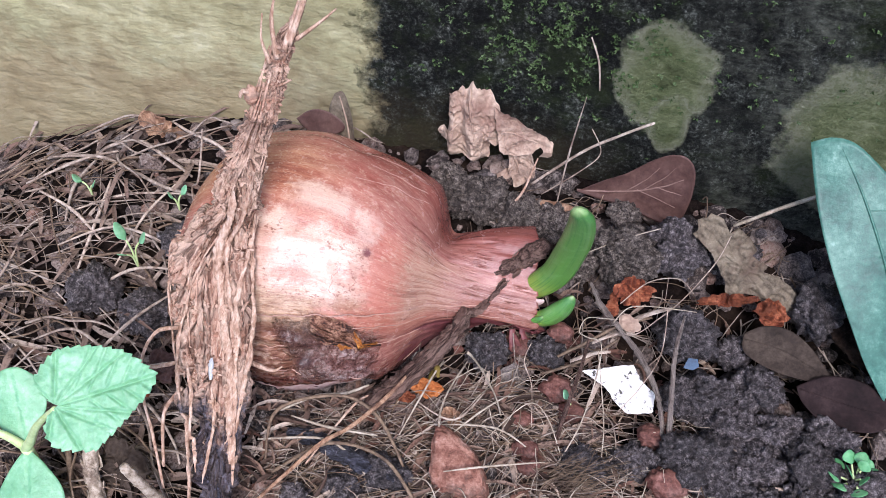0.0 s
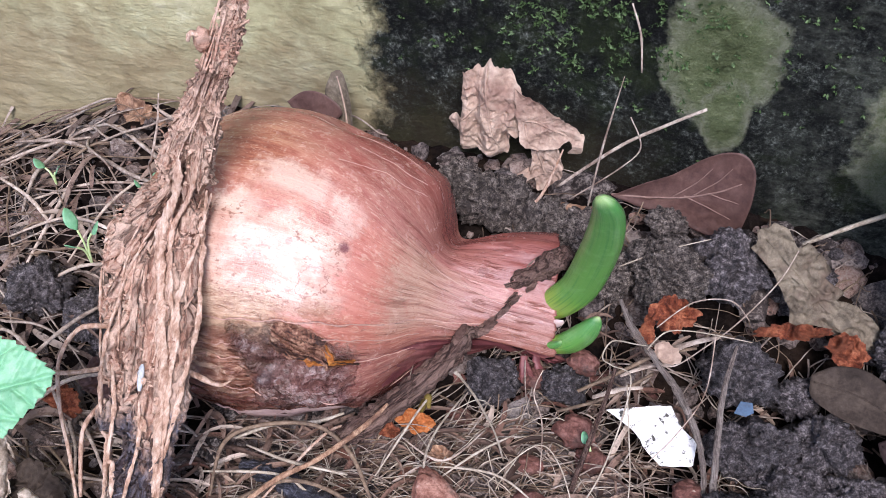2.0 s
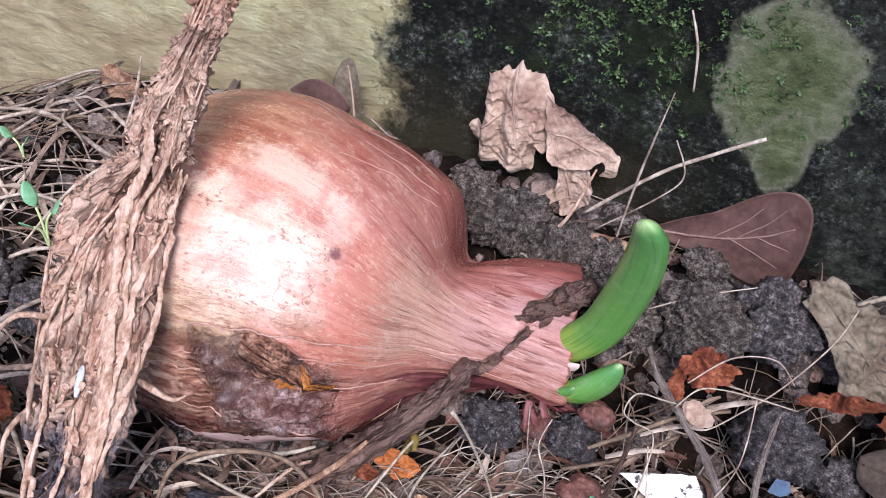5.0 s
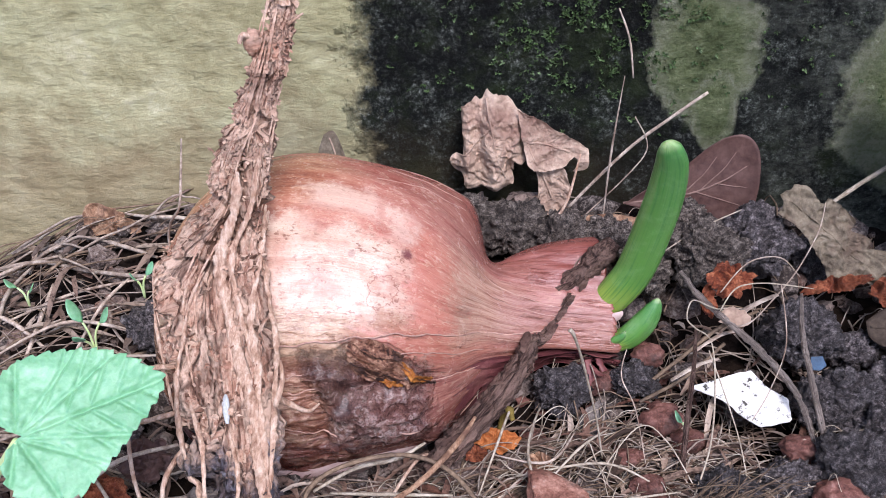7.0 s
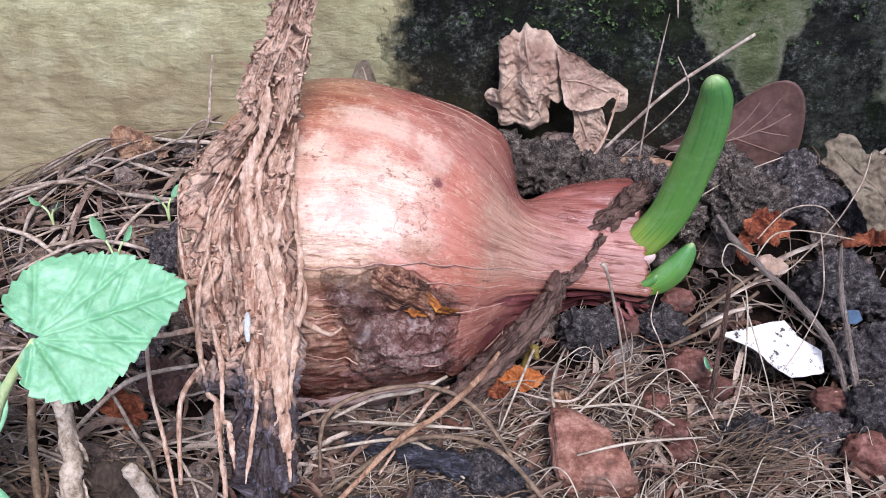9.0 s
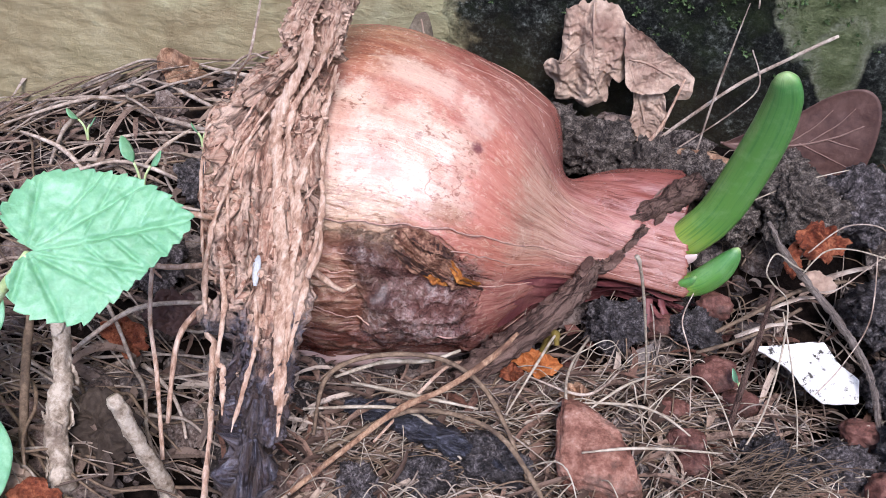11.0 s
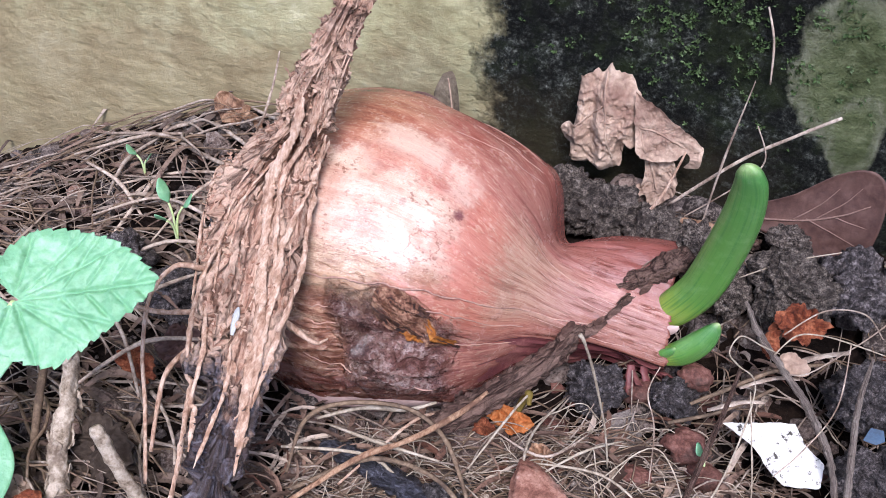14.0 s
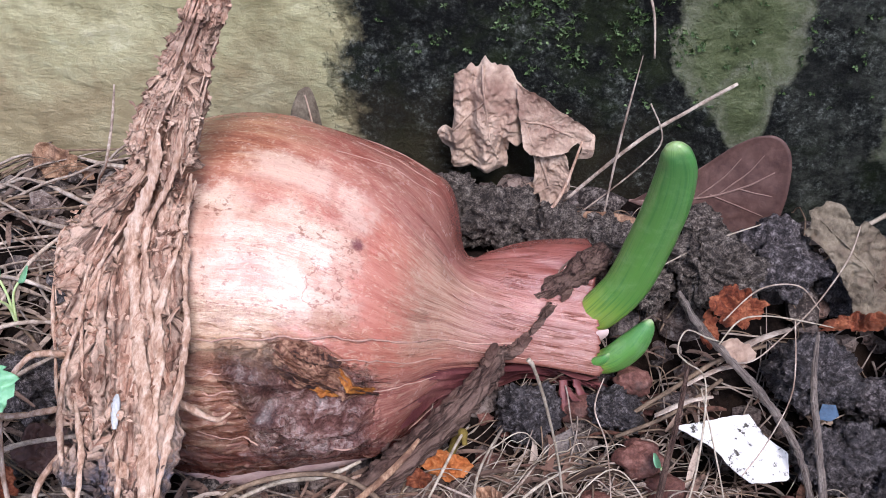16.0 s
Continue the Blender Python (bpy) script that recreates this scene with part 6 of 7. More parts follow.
leaf("brown_leaf", [(-8, 0), (-3, 4), (3, 4), (8, 0), (3, -4), (-3, -4)], (-0.0860, 0.2300, 0.0330), (1, 0, 0), (0, 0.3, 1), M_BROWN, "brown dead leaf behind the bulb", cup, rings=8, segs=50)
leaf("brown_leaf", [(-8, -4), (-7, 5), (-1, 6), (6, 2), (10, -4), (2, -5)], (-0.1440, 0.2330, 0.0150), (1, -0.1, -0.05), (0, 0.2, 1), M_TANROOT, "curled brown dead leaf by the wall foot", crumple(1.5, 0.15, 9.0), rings=12, segs=70)

# the bluish waxy leaf at the open end of the bed
leaf("waxy_leaf", [(-13, 24), (-8, 26), (-2, 25), (6, 19), (14, 12), (22, 2), (27, -12), (26, -30), (20, -44), (12, -36), (5, -24), (-3, -8), (-9, 8)],
     (0.0692, 0.2090, 0.0440), (1, 0.06, 0.0), (0, 0.66, 0.75), M_BLUELEAF, "large bluish-green waxy leaf leaning on the wall", lambda u, v, e: -0.012 * (u - 5) ** 2 + 0.6 * e ** 6,
     veins=([(-6, 25, 0.3), (4, 8, 0.4), (14, -14, 0.5), (20, -42, 0.6)], [(4, 8, 0.2), (10, 9, 0.15), (14, 11, 0.1)], [(9, -4, 0.25), (16, -2, 0.2), (22, 1, 0.1)]), rings=16, segs=110, thick=0.0006)

# rust and orange scraps
for o, w, h, mat, lab, s in (
    ((0.0160, 0.1915, 0.0265), 11, 9, M_RUST, "torn rust-red leaf scrap caught on roots", 1), ((0.0170, 0.1840, 0.0215), 7, 5, M_CRUMPLED, "torn cream leaf scrap caught on roots", 2), ((0.0115, 0.1880, 0.0225), 4, 8, M_RUST, "narrow rust-red leaf scrap", 3),
    ((0.0430, 0.2010, 0.0190), 17, 4, M_RUST, "curled rust-red dry leaf strip", 4), ((0.0560, 0.2010, 0.0170), 10, 8, M_RUST, "curled rust-brown dry leaf piece", 5),
    ((-0.0355, 0.1620, 0.0035), 10, 6, M_ORANGE, "bright orange leaf scrap on the soil", 6), ((-0.0395, 0.1580, 0.0030), 5, 4, M_RUST, "small rust leaf scrap", 7), ((-0.1140, 0.1410, 0.0060), 11, 7, M_RUST, "rust-red dead leaf among roots", 8), ((-0.1070, 0.1480, 0.0080), 12, 10, M_BROWN, "brown dead leaf beside the dead root", 9),
    ((-0.1095, 0.1010, 0.0040), 10, 7, M_RUST, "reddish leaf scrap at the seedling foot", 10), ((-0.0260, 0.1540, 0.0045), 6, 5, M_TANROOT, "small tan-orange leaf scrap", 11), ((-0.1060, 0.1180, 0.0050), 16, 14, M_GREYLEAF, "grey crumpled dead leaf behind the stub", 12), ((-0.1180, 0.1030, 0.0040), 12, 8, M_CRUMPLED, "tan leaf scrap at the stick foot", 13),
):
    out = [(-w / 2, -h * 0.15), (-w * 0.32, h * 0.35), (-w * 0.05, h * 0.5), (w * 0.3, h * 0.32), (w / 2, -h * 0.05), (w * 0.2, -h * 0.45), (-w * 0.2, -h * 0.35)]
    leaf("leaf_scrap", out, o, (1, 0.25 * math.sin(s * 2.1), 0.2 * math.sin(s * 3.7)), (0.1 * math.sin(s), 0.75, 0.6), mat, lab, crumple(0.4 if mat is M_CRUMPLED else 1.3 if w < 12 else 1.5, 0.45, s * 2.3, 1.3), rings=16, segs=80, jag=0.3, seed=s)
wire("curled_straw", [(-0.0350, 0.1640, 0.0030, 0.0008), (-0.0335, 0.1655, 0.0080, 0.0010), (-0.0325, 0.1640, 0.0105, 0.0009), (-0.0318, 0.1625, 0.0090, 0.0005)], plain("olive_stem", [(0.3, srgb("4a3c18")), (0.6, srgb("7c6a30"))], 300), "curled olive-yellow dead stem by the orange scrap", "straw", group="")

# the white chip
chip = poly_sheet([(-11.1, -2.3), (-6.4, -0.6), (0.4, 1.7), (2.5, 2.2), (5.6, -2.0), (9.6, -4.6), (9.9, -9.9), (4.4, -11.2), (2.9, -11.6), (-1.6, -8.4), (-2.4, -7.0), (-5.0, -5.0)], (0.0178, 0.1752, 0.0115), (1, 0, 0), (0, 0.93, 0.37), lambda u, v, e: 0.05 * noise.noise(V(u * 0.3, v * 0.3, 2)), rings=6, segs=90, thick=0.0010, jag=0.03, round_=False, seed=2)
tagged(part("white_chip", chip, M_CHIP, smooth=False), "flat angular white chip lying on the debris", "chip")
tagged(part("blue_shard", poly_sheet([(-2.2, -1.2), (-0.8, 1.6), (1.8, 1.4), (2.2, -0.8), (0.4, -1.8)], (0.0362, 0.1833, 0.0100), (1, 0.2, 0), (0, 0.8, 0.6), rings=4, segs=40, thick=0.001, round_=False), M_BLUE, smooth=False), "small dull blue shard in the soil", "shard")

# ---- soil clods and stones: centre, half sizes, seed ----
CLODS = [
    ((-0.0330, 0.2190, 0.0225), 0.0078), ((-0.0200, 0.2155, 0.0215), 0.0070), ((-0.0090, 0.2140, 0.0225), 0.0060), ((0.0133, 0.2065, 0.0240), 0.0086), ((0.0101, 0.2189, 0.0270), 0.0044), ((0.0260, 0.2115, 0.0235), 0.0078), ((0.0340, 0.1905, 0.0120), 0.0072), ((-0.0209, 0.1765, 0.0050), 0.0058), ((0.0005, 0.2060, 0.0190), 0.0060),
    ((0.0487, 0.1684, 0.0020), 0.0075), ((0.0620, 0.1700, 0.0020), 0.0065), ((0.0421, 0.1757, 0.0047), 0.0070), ((0.0560, 0.1590, 0.0010), 0.0070), ((0.0700, 0.1620, 0.0010), 0.0080), ((0.0470, 0.1530, 0.0010), 0.0060), ((0.0760, 0.1720, 0.0020), 0.0060), ((0.0680, 0.1500, 0.0010), 0.0070), ((0.0553, 0.1815, 0.0050), 0.0062), ((0.0697, 0.2060, 0.0140), 0.0085), ((0.0850, 0.1560, 0.0010), 0.0080), ((-0.0500, 0.1270, 0.0010), 0.0042), ((-0.0600, 0.1210, 0.0012), 0.0044), ((-0.0389, 0.1334, 0.0020), 0.0056), ((-0.1222, 0.1668, 0.0040), 0.0064),
    ((-0.0045, 0.1800, 0.0060), 0.0045), ((0.0350, 0.1742, 0.0050), 0.0055), ((0.0251, 0.1530, 0.0000), 0.0066), ((0.0400, 0.1560, 0.0030), 0.0080), ((-0.0430, 0.2230, 0.0240), 0.0055), ((0.0480, 0.1930, 0.0050), 0.0050), ((0.0580, 0.1470, 0.0010), 0.0070), ((0.0110, 0.1480, 0.0010), 0.0070), ((0.0900, 0.1950, 0.0100), 0.0080), ((-0.0240, 0.2080, 0.0120), 0.0060), ((0.0450, 0.2200, 0.0130), 0.0070),
    ((-0.1180, 0.1900, 0.0120), 0.0060), ((-0.1400, 0.1700, 0.0060), 0.0070),
]
for n_, (p, r) in enumerate(CLODS):
    rr = random.Random(n_)
    size = (r * rr.uniform(0.95, 1.2), r * rr.uniform(0.8, 1.05), r * rr.uniform(0.8, 1.0))
    bm = lump(bmesh.new(), (0, 0, 0.001), [0.98 * k for k in size], n_ + 1, 5, 0.42, 1.5, 0.20, 0.42)
    # clods behind the neck get the lighter, browner earth colour
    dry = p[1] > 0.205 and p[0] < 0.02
    ob = part("soil_clod", bm, M_PALECLOD if dry else M_CLOD)
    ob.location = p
    tagged(ob, "rough paler grey-brown clod of earth behind the neck" if dry else "rough dark grey-brown clod of damp earth", "clod", "soil clods")
REDS = [((0.0010, 0.1700, 0.0040), 0.0050), ((-0.0120, 0.1815, 0.0045), 0.0042), ((-0.0010, 0.1853, 0.0100), 0.0040), ((0.0285, 0.1600, 0.0050), 0.0045), ((-0.0042, 0.1484, 0.0045), 0.0038), ((-0.0265, 0.1535, 0.0020), 0.0034), ((-0.0026, 0.1442, 0.0035), 0.0036), ((0.0060, 0.1640, 0.0030), 0.0040), ((-0.0070, 0.1590, 0.0020), 0.0035), ((0.0340, 0.1480, 0.0040), 0.0060)]
for n_, (p, r) in enumerate(REDS):
    ob = part("red_pebble", lump(bmesh.new(), (0, 0, 0), (r * 0.9, r * 0.75, r * 0.66), n_ + 60, 4, 0.3, 1.3, 0.08), M_DARKRED)
    ob.location = p
    tagged(ob, "reddish lump of burnt earth", "pebble", "red pebbles")
# the larger broken brick stone
bm = bmesh.new()
bmesh.ops.create_icosphere(bm, subdivisions=5, radius=1.0)
for v in bm.verts:
    d = v.co.normalized()
    q = V(abs(d.x) ** 0.6 * math.copysign(1, d.x), abs(d.y) ** 0.6 * math.copysign(1, d.y), abs(d.z) ** 0.55 * math.copysign(1, d.z))
    q.x, q.y = q.x - 0.45 * q.y, q.y * (1 - 0.3 * q.x)
    v.co = V(q.x * 0.0078, q.y * 0.0072, q.z * 0.0045) * (1 + 0.10 * fbm(d * 2 + V(4, 4, 4), 3) + 0.03 * fbm(d * 9, 3))
ob = part("red_stone", bm, M_RED)
ob.location = (-0.0205, 0.1385, 0.0055)
ob.rotation_euler = (radians(24), 0, radians(-14))
tagged(ob, "broken reddish brick stone among roots", "stone")
ob = part("grey_pebble", lump(bmesh.new(), (0, 0, 0), (0.0017, 0.0015, 0.0015), 90, 3, 0.2, 1.2, 0.03), M_CLOD)
ob.location = (0.0506, 0.2243, 0.0245)
tagged(ob, "small round grey pebble by the wall", "pebble")

# ---- sticks and the seedling ----
bark_stick("pale_stick", [(-0.1205, 0.1320, 0.0240, 0.0012), (-0.1174, 0.1262, 0.0190, 0.0015), (-0.1140, 0.1190, 0.0130, 0.0018), (-0.1120, 0.1130, 0.0080, 0.0018), (-0.1090, 0.1080, 0.0035, 0.0021), (-0.1085, 0.1020, -0.0010, 0.0026)], "pale peeling stick standing in the litter", M_PALE, 24, 0.45, 330, flakes=14)
bark_stick("broken_stub", [(-0.0978, 0.1090, 0.0242, 0.0009), (-0.0967, 0.1088, 0.0225, 0.0014), (-0.0942, 0.1090, 0.0150, 0.0013), (-0.0917, 0.1100, 0.0070, 0.0014), (-0.0902, 0.1110, -0.0010, 0.0015)], "short broken pale twig stub leaning in the litter", M_PALE, 18, 0.22, 500)
bark_stick("brown_stick", [(-0.1270, 0.1350, 0.0230, 0.0006), (-0.1235, 0.1240, 0.0140, 0.0008), (-0.1200, 0.1150, 0.0060, 0.0008), (-0.1180, 0.1100, 0.0000, 0.0008)], "thin brown stick standing behind the seedling", M_ROOT_DARK, 12, 0.2)

seedling = thing("seedling", (-0.1240, 0.1100, -0.004), "young pale green seedling with serrated leaf and cotyledons", "seedling")
piece("stem", tube(bmesh.new(), smoothed([(-0.1240, 0.1100, -0.006, 0.0012), (-0.1255, 0.1105, 0.006, 0.0013), (-0.1264, 0.1110, 0.0176, 0.0016)]), 10, 1, 0.05), M_STEM, seedling)
piece("stem", tube(bmesh.new(), smoothed([(-0.1264, 0.1110, 0.0172, 0.0012), (-0.1310, 0.1110, 0.0215, 0.0010), (-0.1370, 0.1100, 0.0250, 0.0008)]), 10, 1, 0.05), M_STEM, seedling)
piece("petiole", tube(bmesh.new(), smoothed([(-0.1264, 0.1110, 0.0176, 0.0014), (-0.1215, 0.1090, 0.0260, 0.0012), (-0.1140, 0.1065, 0.0400, 0.0009), (-0.1048, 0.1048, 0.0532, 0.0006)]), 10, 1, 0.05), M_STEM, seedling)
L0, L1 = V(-0.1049, 0.1049, 0.0537), V(-0.0857, 0.1165, 0.0561)
e1 = (L1 - L0).normalized()
nl = V(0.216, -0.522, 0.825)
nl = (nl - e1 * nl.dot(e1)).normalized()
e2 = nl.cross(e1)
RIBS = [(40, 15), (22, 19), (-40, 15), (-22, 19), (75, 12), (-75, 12), (115, 7), (-115, 7)]


def leaf_relief(u, v, e):
    h = 0.5 * e ** 4 - 0.012 * v * v + 0.5 * noise.noise(V(u * 0.12, v * 0.12, 1))
    g = math.exp(-(v / 0.45) ** 2)
    for deg, _ in RIBS:
        c, s = math.cos(radians(deg)), math.sin(radians(deg))
        along = u * c + v * s
        if along > 0:
            g = max(g, 0.8 * math.exp(-((-u * s + v * c) / 0.4) ** 2))
    for k in range(3, 22, 4):
        side = abs(v) * 0.75
        g = max(g, 0.55 * math.exp(-((u - k - side) / 0.4) ** 2))
    return h - 0.75 * g + 0.35 * noise.noise(V(u * 0.55, v * 0.55, 4))


OUT = [(0.6, 0), (-1.8, 3.1), (-2.8, 6.5), (-2, 8), (0.4, 10.3), (3.6, 12), (9.7, 11), (15.5, 8.6), (19, 5.8), (21.2, 3), (23, 0), (20.4, -3.2), (16.7, -5.6), (12.2, -8.4), (8.6, -10.4), (5.7, -11.8), (2, -10.8), (-2, -8.8), (-3.3, -4.9), (-1.6, -1.6)]
piece("leaf_blade", poly_sheet(OUT, L0, e1, e2, leaf_relief, rings=46, segs=288, thick=0.0003, teeth=34, tooth=0.06), M_GREEN, seedling, "serrated veined light green leaf")
for a, b, w, lab in ((V(-0.1268, 0.1114, 0.0176), V(-0.1350, 0.1250, 0.0300), 7.0, ""), (V(-0.1262, 0.1106, 0.0170), V(-0.1180, 0.0900, 0.0060), 8.4, "")):
    d = (b - a)
    ln = d.length * 1000
    nn = V(0.1, -0.5, 0.85)
    nn = (nn - d.normalized() * nn.dot(d.normalized())).normalized()
    o = [(0, 0.6), (ln * 0.18, w * 0.55), (ln * 0.45, w), (ln * 0.75, w * 0.92), (ln * 0.95, w * 0.45), (ln, 0), (ln * 0.95, -w * 0.45), (ln * 0.75, -w * 0.92), (ln * 0.45, -w), (ln * 0.18, -w * 0.55), (0, -0.6)]
    piece("cotyledon", poly_sheet(o, a, d, nn.cross(d.normalized()), lambda u, v, e: -0.02 * v * v + 0.25 * math.exp(-(v / 0.5) ** 2) * -1 + 0.15 * noise.noise(V(u * 0.5, v * 0.5, 3)), rings=14, segs=80, thick=0.0006), M_GREEN, seedling, "smooth oval cotyledon")


def tiny_plant(at, leaves, label, mat):
    t = thing("tiny_seedling", at, label, "seedling", "tiny seedlings")
    base = Vector(at)
    for dx, dy, dz, ln, w in leaves:
        tip = base + V(dx, dy, dz)
        d = V(dx, dy, dz * 0.3).normalized()
        stalk = piece("stalk", tube(bmesh.new(), smoothed([(*base, 0.0003), (*(base + V(dx * 0.3, dy * 0.3, dz * 0.7)), 0.0003), (*tip, 0.0003)], 4), 5), M_STEM, t)
        o = [(0, 0), (ln * 0.3, w), (ln * 0.7, w * 0.9), (ln, 0), (ln * 0.7, -w * 0.9), (ln * 0.3, -w)]
        piece("leaflet", poly_sheet(o, tip, d, V(0, 0, 1).cross(d) + V(0, 0.2, 0.3), lambda u, v, e: -0.1 * v * v, rings=4, segs=24, thick=0.0003), mat, stalk)


tiny_plant((-0.1290, 0.1790, 0.009), [(-0.002, 0.001, 0.011, 6.5, 1.7), (0.002, 0.001, 0.011, 4.5, 1.6), (-0.001, -0.002, 0.008, 4, 1.3)], "tiny green seedling among dry roots", M_GREEN)
tiny_plant((-0.1590, 0.2070, 0.005), [(-0.002, 0.0, 0.006, 4, 1.8), (0.001, 0.0, 0.005, 3, 1.5)], "tiny green sprig among dry roots", M_GREEN)
tiny_plant((-0.1250, 0.2020, 0.012), [(0.001, 0.001, 0.006, 4, 1.2), (-0.001, 0, 0.005, 3, 1.0)], "tiny green sprig behind the dead root", M_GREEN)
tiny_plant((0.0055, 0.1650, 0.002), [(-0.001, 0.0005, 0.005, 3.2, 1.3)], "single tiny green leaf in the debris", M_GREEN)
pl = [(0.0036 * math.cos(k * 0.95), 0.0036 * math.sin(k * 0.95), 0.0035 + 0.0015 * (k % 3), 3.8, 2.0) for k in range(11)] + [(0.0015 * math.cos(k * 2.1 + 1), 0.0015 * math.sin(k * 2.1 + 1), 0.0075, 3.0, 1.7) for k in range(4)]
tiny_plant((0.0810, 0.1590, 0.002), pl, "small rosette of round green leaves on the soil", M_GREEN_DEEP)


# ---- what nobody could count: roots, crumbs, moss ----
def root_line(rr, x, y, heading, length, lift, r, wind=0.9):
    pts, n = [], 12
    k = rr.uniform(0, 100)
    turn = rr.uniform(-wind, wind)
    for i in range(n):
        f = i / (n - 1)
        h = heading + turn * f + wind * noise.noise(V(f * 3, k, 0))
        x += math.cos(h) * length / n
        y += math.sin(h) * length / n
        y = min(y, WALL_Y - 0.004)
        pts.append((x, y, rise(x, y) + r + 0.0015 + lift * math.sin(math.pi * min(1, f * 1.1)) * (0.6 + 0.4 * noise.noise(V(f * 4, k, 2))), r * (1 - 0.5 * f)))
    return pts


def inside(x, y):
    return bell(x, -0.075, 0.04) > 0.55 and 0.158 < y < 0.215


rr = random.Random(11)
heap = {"pale": bmesh.new(), "brown": bmesh.new()}
for n_ in range(1300):
    zone = rr.random()
    if zone < 0.38:
        x, y = rr.uniform(-0.25, -0.095), rr.uniform(0.10, 0.232)
        heading, ln, lift, r = rr.uniform(-0.9, 0.7), rr.uniform(0.02, 0.06), rr.uniform(0.001, 0.009) * (1 - 0.6 * step(-0.13, -0.18, x)), 0.00014 + 0.0004 * rr.random() ** 2
    elif zone < 0.78:
        x, y = rr.uniform(-0.078, 0.012), rr.uniform(0.10, 0.165)
        heading, ln, lift, r = rr.uniform(-0.5, 1.4), rr.uniform(0.012, 0.045), rr.uniform(0.001, 0.008), rr.uniform(0.00010, 0.00026)
    else:
        x, y = rr.uniform(-0.045, 0.09), rr.uniform(0.14, 0.225)
        heading, ln, lift, r = rr.uniform(-1.5, 1.5), rr.uniform(0.01, 0.03), rr.uniform(0.001, 0.008), rr.uniform(0.00012, 0.0003)
    pts = root_line(rr, x, y, heading, ln, lift, r, rr.uniform(0.3, 0.9))
    if any(inside(p[0], p[1]) for p in pts):
        continue
    if n_ % 20 == 0:
        wire("dry_root", pts[::2], M_ROOT if n_ % 40 else M_ROOT_DARK, "thin dry root lying over the soil")
    else:
        tube(heap["brown" if rr.random() < 0.5 else "pale"], smoothed(pts, 2), 5)
heap["straw"] = bmesh.new()
for n_ in range(230):
    x, y = rr.uniform(-0.075, 0.035), rr.uniform(0.105, 0.168)
    pts = root_line(rr, x, y, rr.uniform(-1.6, 1.6), rr.uniform(0.012, 0.035), rr.uniform(0.004, 0.014), rr.uniform(0.00010, 0.00020), rr.uniform(0.15, 0.6))
    if not any(inside(p[0], p[1]) for p in pts):
        tube(heap["straw"], smoothed(pts, 2), 5)
tagged(part("rootlet_mat", heap["straw"], M_STRAW), "tangle of fine whitish rootlets over the soil", "roots", kind="stuff")
tagged(part("root_mat", heap["pale"], M_ROOT), "tangled mat of thin dry pale roots", "roots", kind="stuff")
tagged(part("root_mat", heap["brown"], M_ROOT_DARK), "tangled mat of thin brown roots", "roots", kind="stuff")


def scatter(name, count, seed, zone, size, material, label, red=False):
    rr = random.Random(seed)
    verts, faces = [], []
    base = bmesh.new()
    bmesh.ops.create_icosphere(base, subdivisions=2, radius=1.0)
    bv = [v.co.copy() for v in base.verts]
    bf = [tuple(v.index for v in f.verts) for f in base.faces]
    base.free()
    for n_ in range(count):
        x, y = rr.uniform(*zone[0]), rr.uniform(*zone[1])
        r = size[0] + (size[1] - size[0]) * rr.random() ** 3
        if abs(x - 0.018) < 0.012 and abs(y - 0.171) < 0.010:
            continue
        o = V(rr.uniform(0, 50), rr.uniform(0, 50), 0)
        sx, sy, sz = rr.uniform(0.8, 1.3), rr.uniform(0.8, 1.2), rr.uniform(0.6, 1.0)
        c = V(x, y, ground_z(x, y) + r * 0.35)
        k = len(verts)
        for d in bv:
            f = r * (1 + 0.6 * noise.noise(d * 1.5 + o) + 0.25 * noise.noise(d * 4 + o))
            verts.append((c.x + d.x * f * sx, c.y + d.y * f * sy, c.z + d.z * f * sz))
        faces += [tuple(k + i for i in f) for f in bf]
    me = bpy.data.meshes.new(name)
    me.from_pydata(verts, [], faces)
    me.materials.append(material)
    return tagged(new(name, me), label, "soil", kind="stuff")


scatter("soil_crumbs", 1900, 21, ((-0.12, 0.11), (0.10, 0.238)), (0.0005, 0.0050), M_CRUMB, "loose grey-brown crumbs of earth")
scatter("soil_crumbs", 1300, 24, ((-0.085, 0.02), (0.11, 0.168)), (0.0004, 0.0026), M_CRUMB, "loose brown crumbs among fine rootlets")
scatter("soil_crumbs", 1300, 22, ((-0.26, -0.10), (0.09, 0.238)), (0.0005, 0.0035), M_CRUMB, "loose dark crumbs of earth under roots")
scatter("red_grit", 260, 23, ((-0.03, 0.05), (0.13, 0.19)), (0.0005, 0.003), M_DARKRED, "reddish grit in the soil")



def litter_material(name, grey):
    m = Mat(name, 0.8, 0.25)
    r = m.node("ShaderNodeNewGeometry").outputs["Random Per Island"]
    tone = m.ramp(r, [(0.0, srgb("33261f")), (0.3, srgb("5e4a3f")), (0.5, srgb("8a7262")), (0.7, srgb("6a4638")), (0.85, srgb("a8927e")), (1.0, srgb("c4b2a0"))])
    tone = m.mix(grey, tone, srgb("76695f"))
    n = m.noise(600, 5, 0.7)
    m.bump(n, 0.0004, 0.8)
    return m.base(m.mix(m.grey(n, 0.5, 0.66), tone, srgb("3a2a22")))


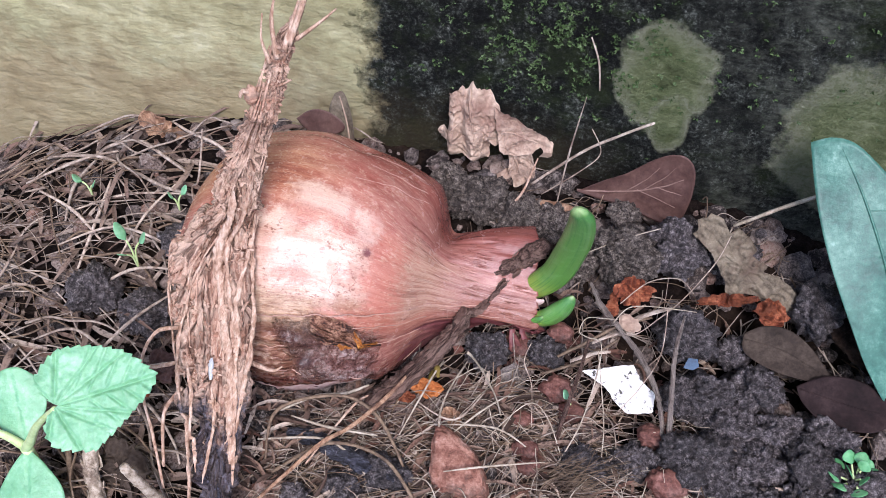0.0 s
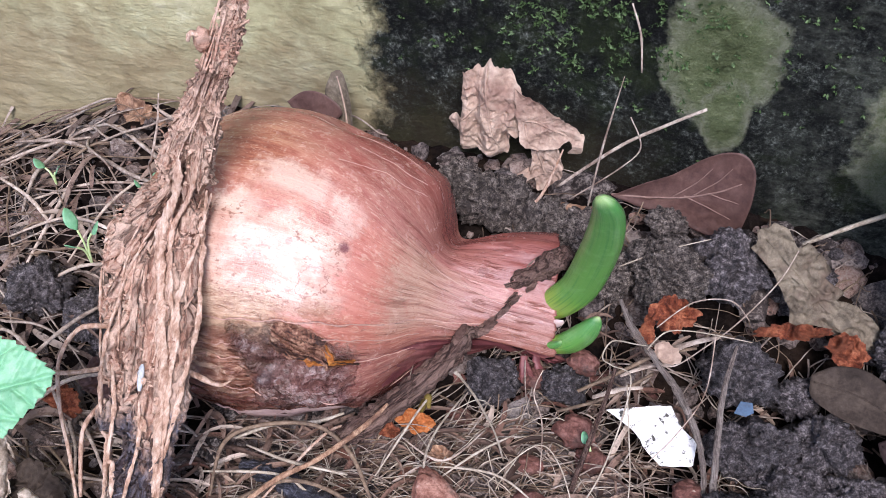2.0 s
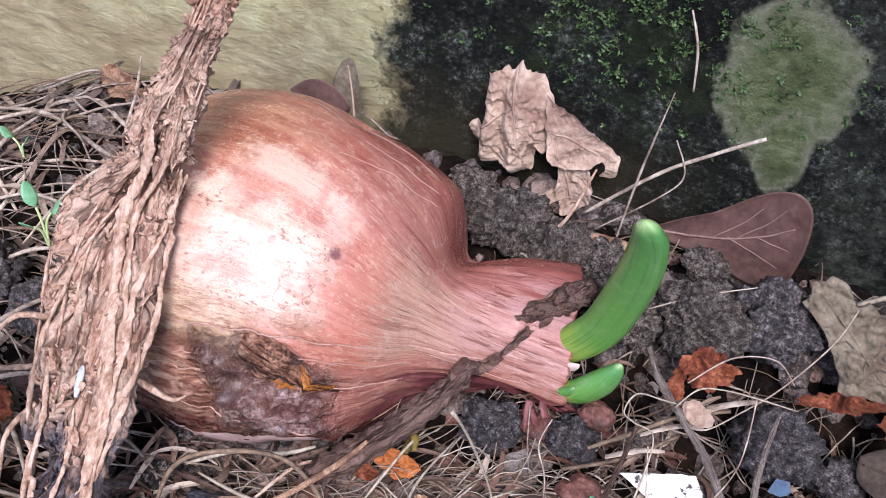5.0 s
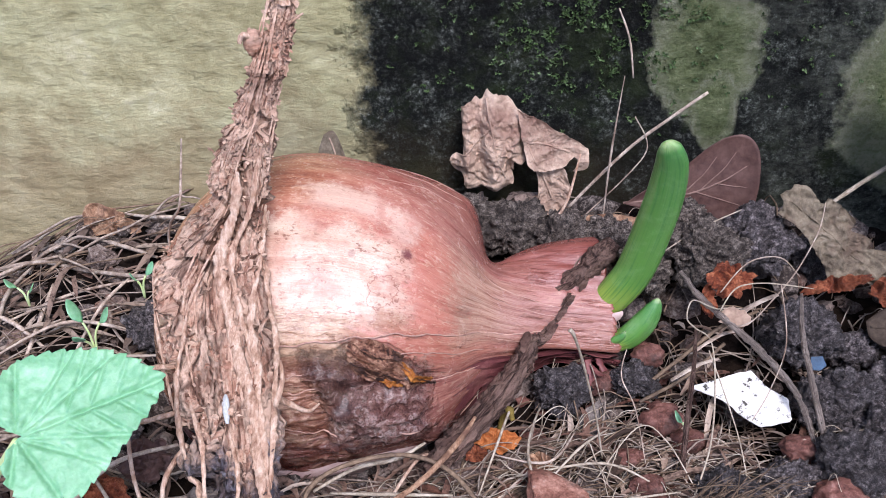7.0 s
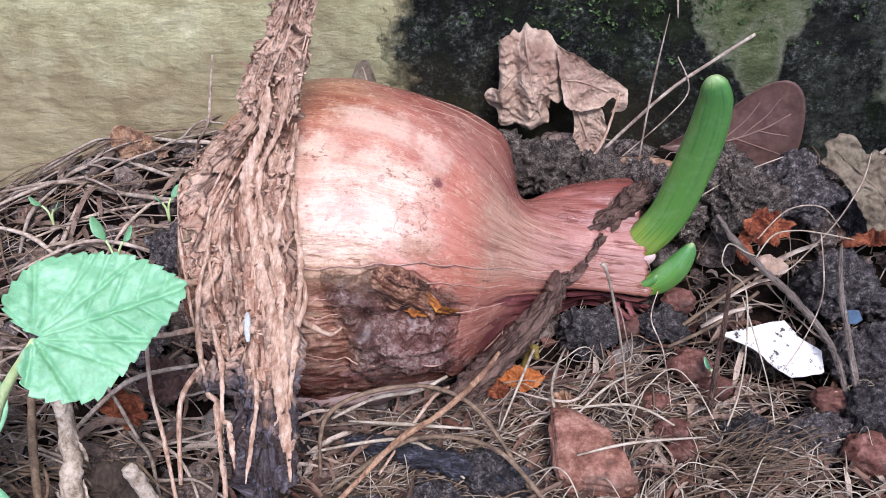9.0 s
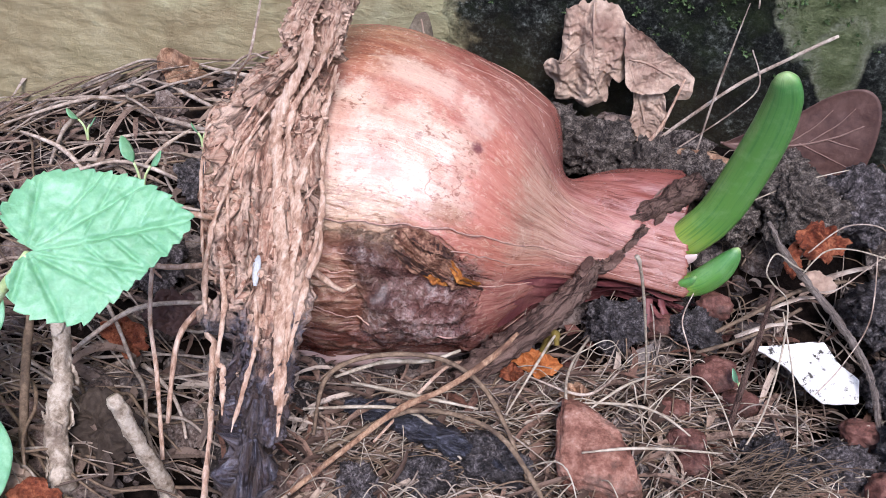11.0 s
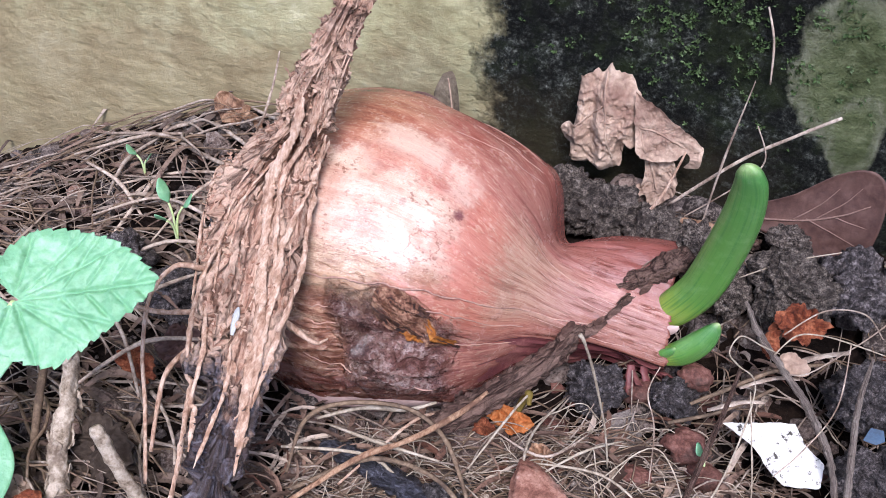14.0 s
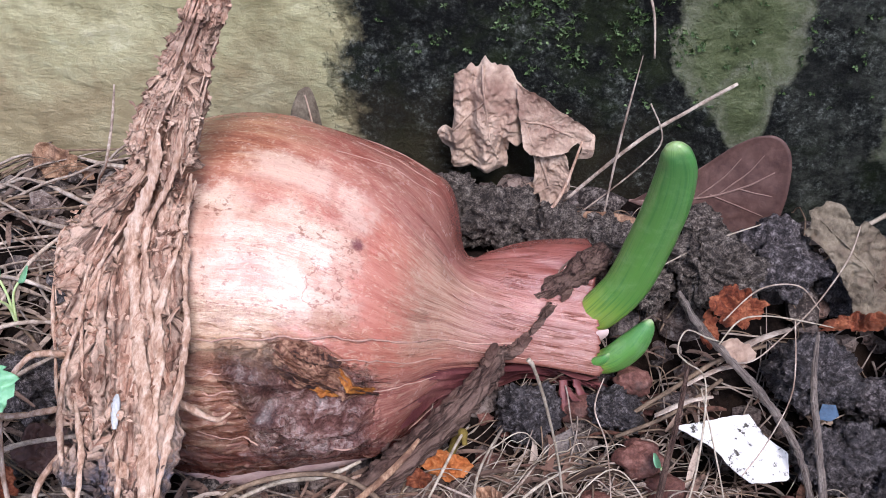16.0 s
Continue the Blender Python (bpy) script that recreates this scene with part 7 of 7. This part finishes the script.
def litter(count, seed, zone, length, width, lift, material):
    """Short torn straws and skin scraps, each a thin curled strip with two faces."""
    rr = random.Random(seed)
    verts, faces = [], []
    for _ in range(count):
        x, y = rr.uniform(*zone[0]), rr.uniform(*zone[1])
        if inside(x, y):
            continue
        h, ln, w = rr.uniform(-1.2, 1.6), rr.uniform(*length), rr.uniform(*width)
        z0, tip, curl, bend = ground_z(x, y) + rr.uniform(*lift), rr.uniform(-0.35, 0.35), rr.uniform(0.0, 0.9), rr.uniform(-0.8, 0.8)
        k0 = len(verts)
        for j in range(7):
            f = j / 6
            g = h + bend * f
            wj = w * (1 - 0.6 * abs(2 * f - 1) ** 3) * rr.uniform(0.75, 1.15)
            cx, cy, cz = x + math.cos(g) * ln * f, y + math.sin(g) * ln * f, z0 + tip * ln * f + curl * ln * f * (1 - f)
            for side, lift_ in ((-1, 0.25), (0, 0.0), (1, 0.25)):
                verts.append((cx - math.sin(g) * wj * side, cy + math.cos(g) * wj * side, cz + wj * lift_ * (1 + tip)))
            verts.append((cx, cy, cz - 0.00018))
        for j in range(6):
            p, q = k0 + 4 * j, k0 + 4 * j + 4
            faces += [(p, q, q + 1, p + 1), (p + 1, q + 1, q + 2, p + 2), (p + 2, q + 2, q + 3, p + 3), (p + 3, q + 3, q, p)]
    me = bpy.data.meshes.new("plant_litter")
    me.from_pydata(verts, [], faces)
    me.materials.append(material)
    return new("plant_litter", me)


M_LITTER, M_GREYLITTER = litter_material("plant_litter", 0.05), litter_material("grey_plant_litter", 0.45)
tagged(litter(900, 41, ((-0.085, 0.015), (0.10, 0.166)), (0.004, 0.014), (0.0002, 0.0009), (0.0005, 0.006), M_LITTER), "brown and tan straw scraps on the soil", "litter", kind="stuff")
tagged(litter(350, 42, ((-0.01, 0.06), (0.13, 0.20)), (0.003, 0.010), (0.0002, 0.0008), (0.0005, 0.006), M_LITTER), "brown torn scraps among the earth clods", "litter", kind="stuff")
tagged(litter(650, 43, ((-0.24, -0.09), (0.10, 0.236)), (0.006, 0.020), (0.0003, 0.0012), (0.0005, 0.004), M_GREYLITTER), "grey-brown dry scraps under the root heap", "litter", kind="stuff")
rr = random.Random(44)
fibres = bmesh.new()
for _ in range(110):
    x, y, h = rr.gauss(0.007, 0.004), rr.gauss(0.139, 0.003), rr.gauss(0.5, 0.45)
    z, ln, up = rr.uniform(0.002, 0.009), rr.uniform(0.006, 0.016), rr.uniform(0.0, 0.5)
    tube(fibres, smoothed([(x, y, z, 0.0001), (x + math.cos(h) * ln * 0.5, y + math.sin(h) * ln * 0.5, z + up * ln * 0.6, 0.0001), (x + math.cos(h) * ln, y + math.sin(h) * ln, z + up * ln * 0.7, 0.00006)], 4), 4)
tagged(part("fibre_clump", fibres, M_ROOT_DARK), "clump of fine tan root hairs on the soil", "roots", kind="stuff")

rr = random.Random(31)
moss = bmesh.new()
for n_ in range(1500):
    x = rr.gauss(-0.014, 0.016) if n_ % 3 else rr.uniform(-0.065, 0.10)
    z = rr.gauss(0.070, 0.012) if n_ % 3 else rr.uniform(0.045, 0.12)
    if noise.noise(V(x * 160, 3, z * 160)) < -0.02 or x < -0.066:
        continue
    p = Vector(wall_face(x, z))
    for _ in range(7):
        d = V(rr.uniform(-1, 1), rr.uniform(-1.2, -0.3), rr.uniform(-0.6, 1.1)).normalized()
        s = d.cross(V(rr.uniform(-1, 1), 0.3, rr.uniform(-1, 1))).normalized()
        ln, w = rr.uniform(0.0006, 0.0015), rr.uniform(0.00018, 0.0004)
        q = p + V(0, 0.0002, 0)
        a, b, c, e = (moss.verts.new(v) for v in (q, q + d * ln * 0.5 + s * w, q + d * ln, q + d * ln * 0.5 - s * w))
        moss.faces.new((a, b, c, e))
tagged(part("wall_moss", moss, M_MOSS, smooth=False), "scattered tufts of tiny green moss on the wall", "moss", kind="stuff")
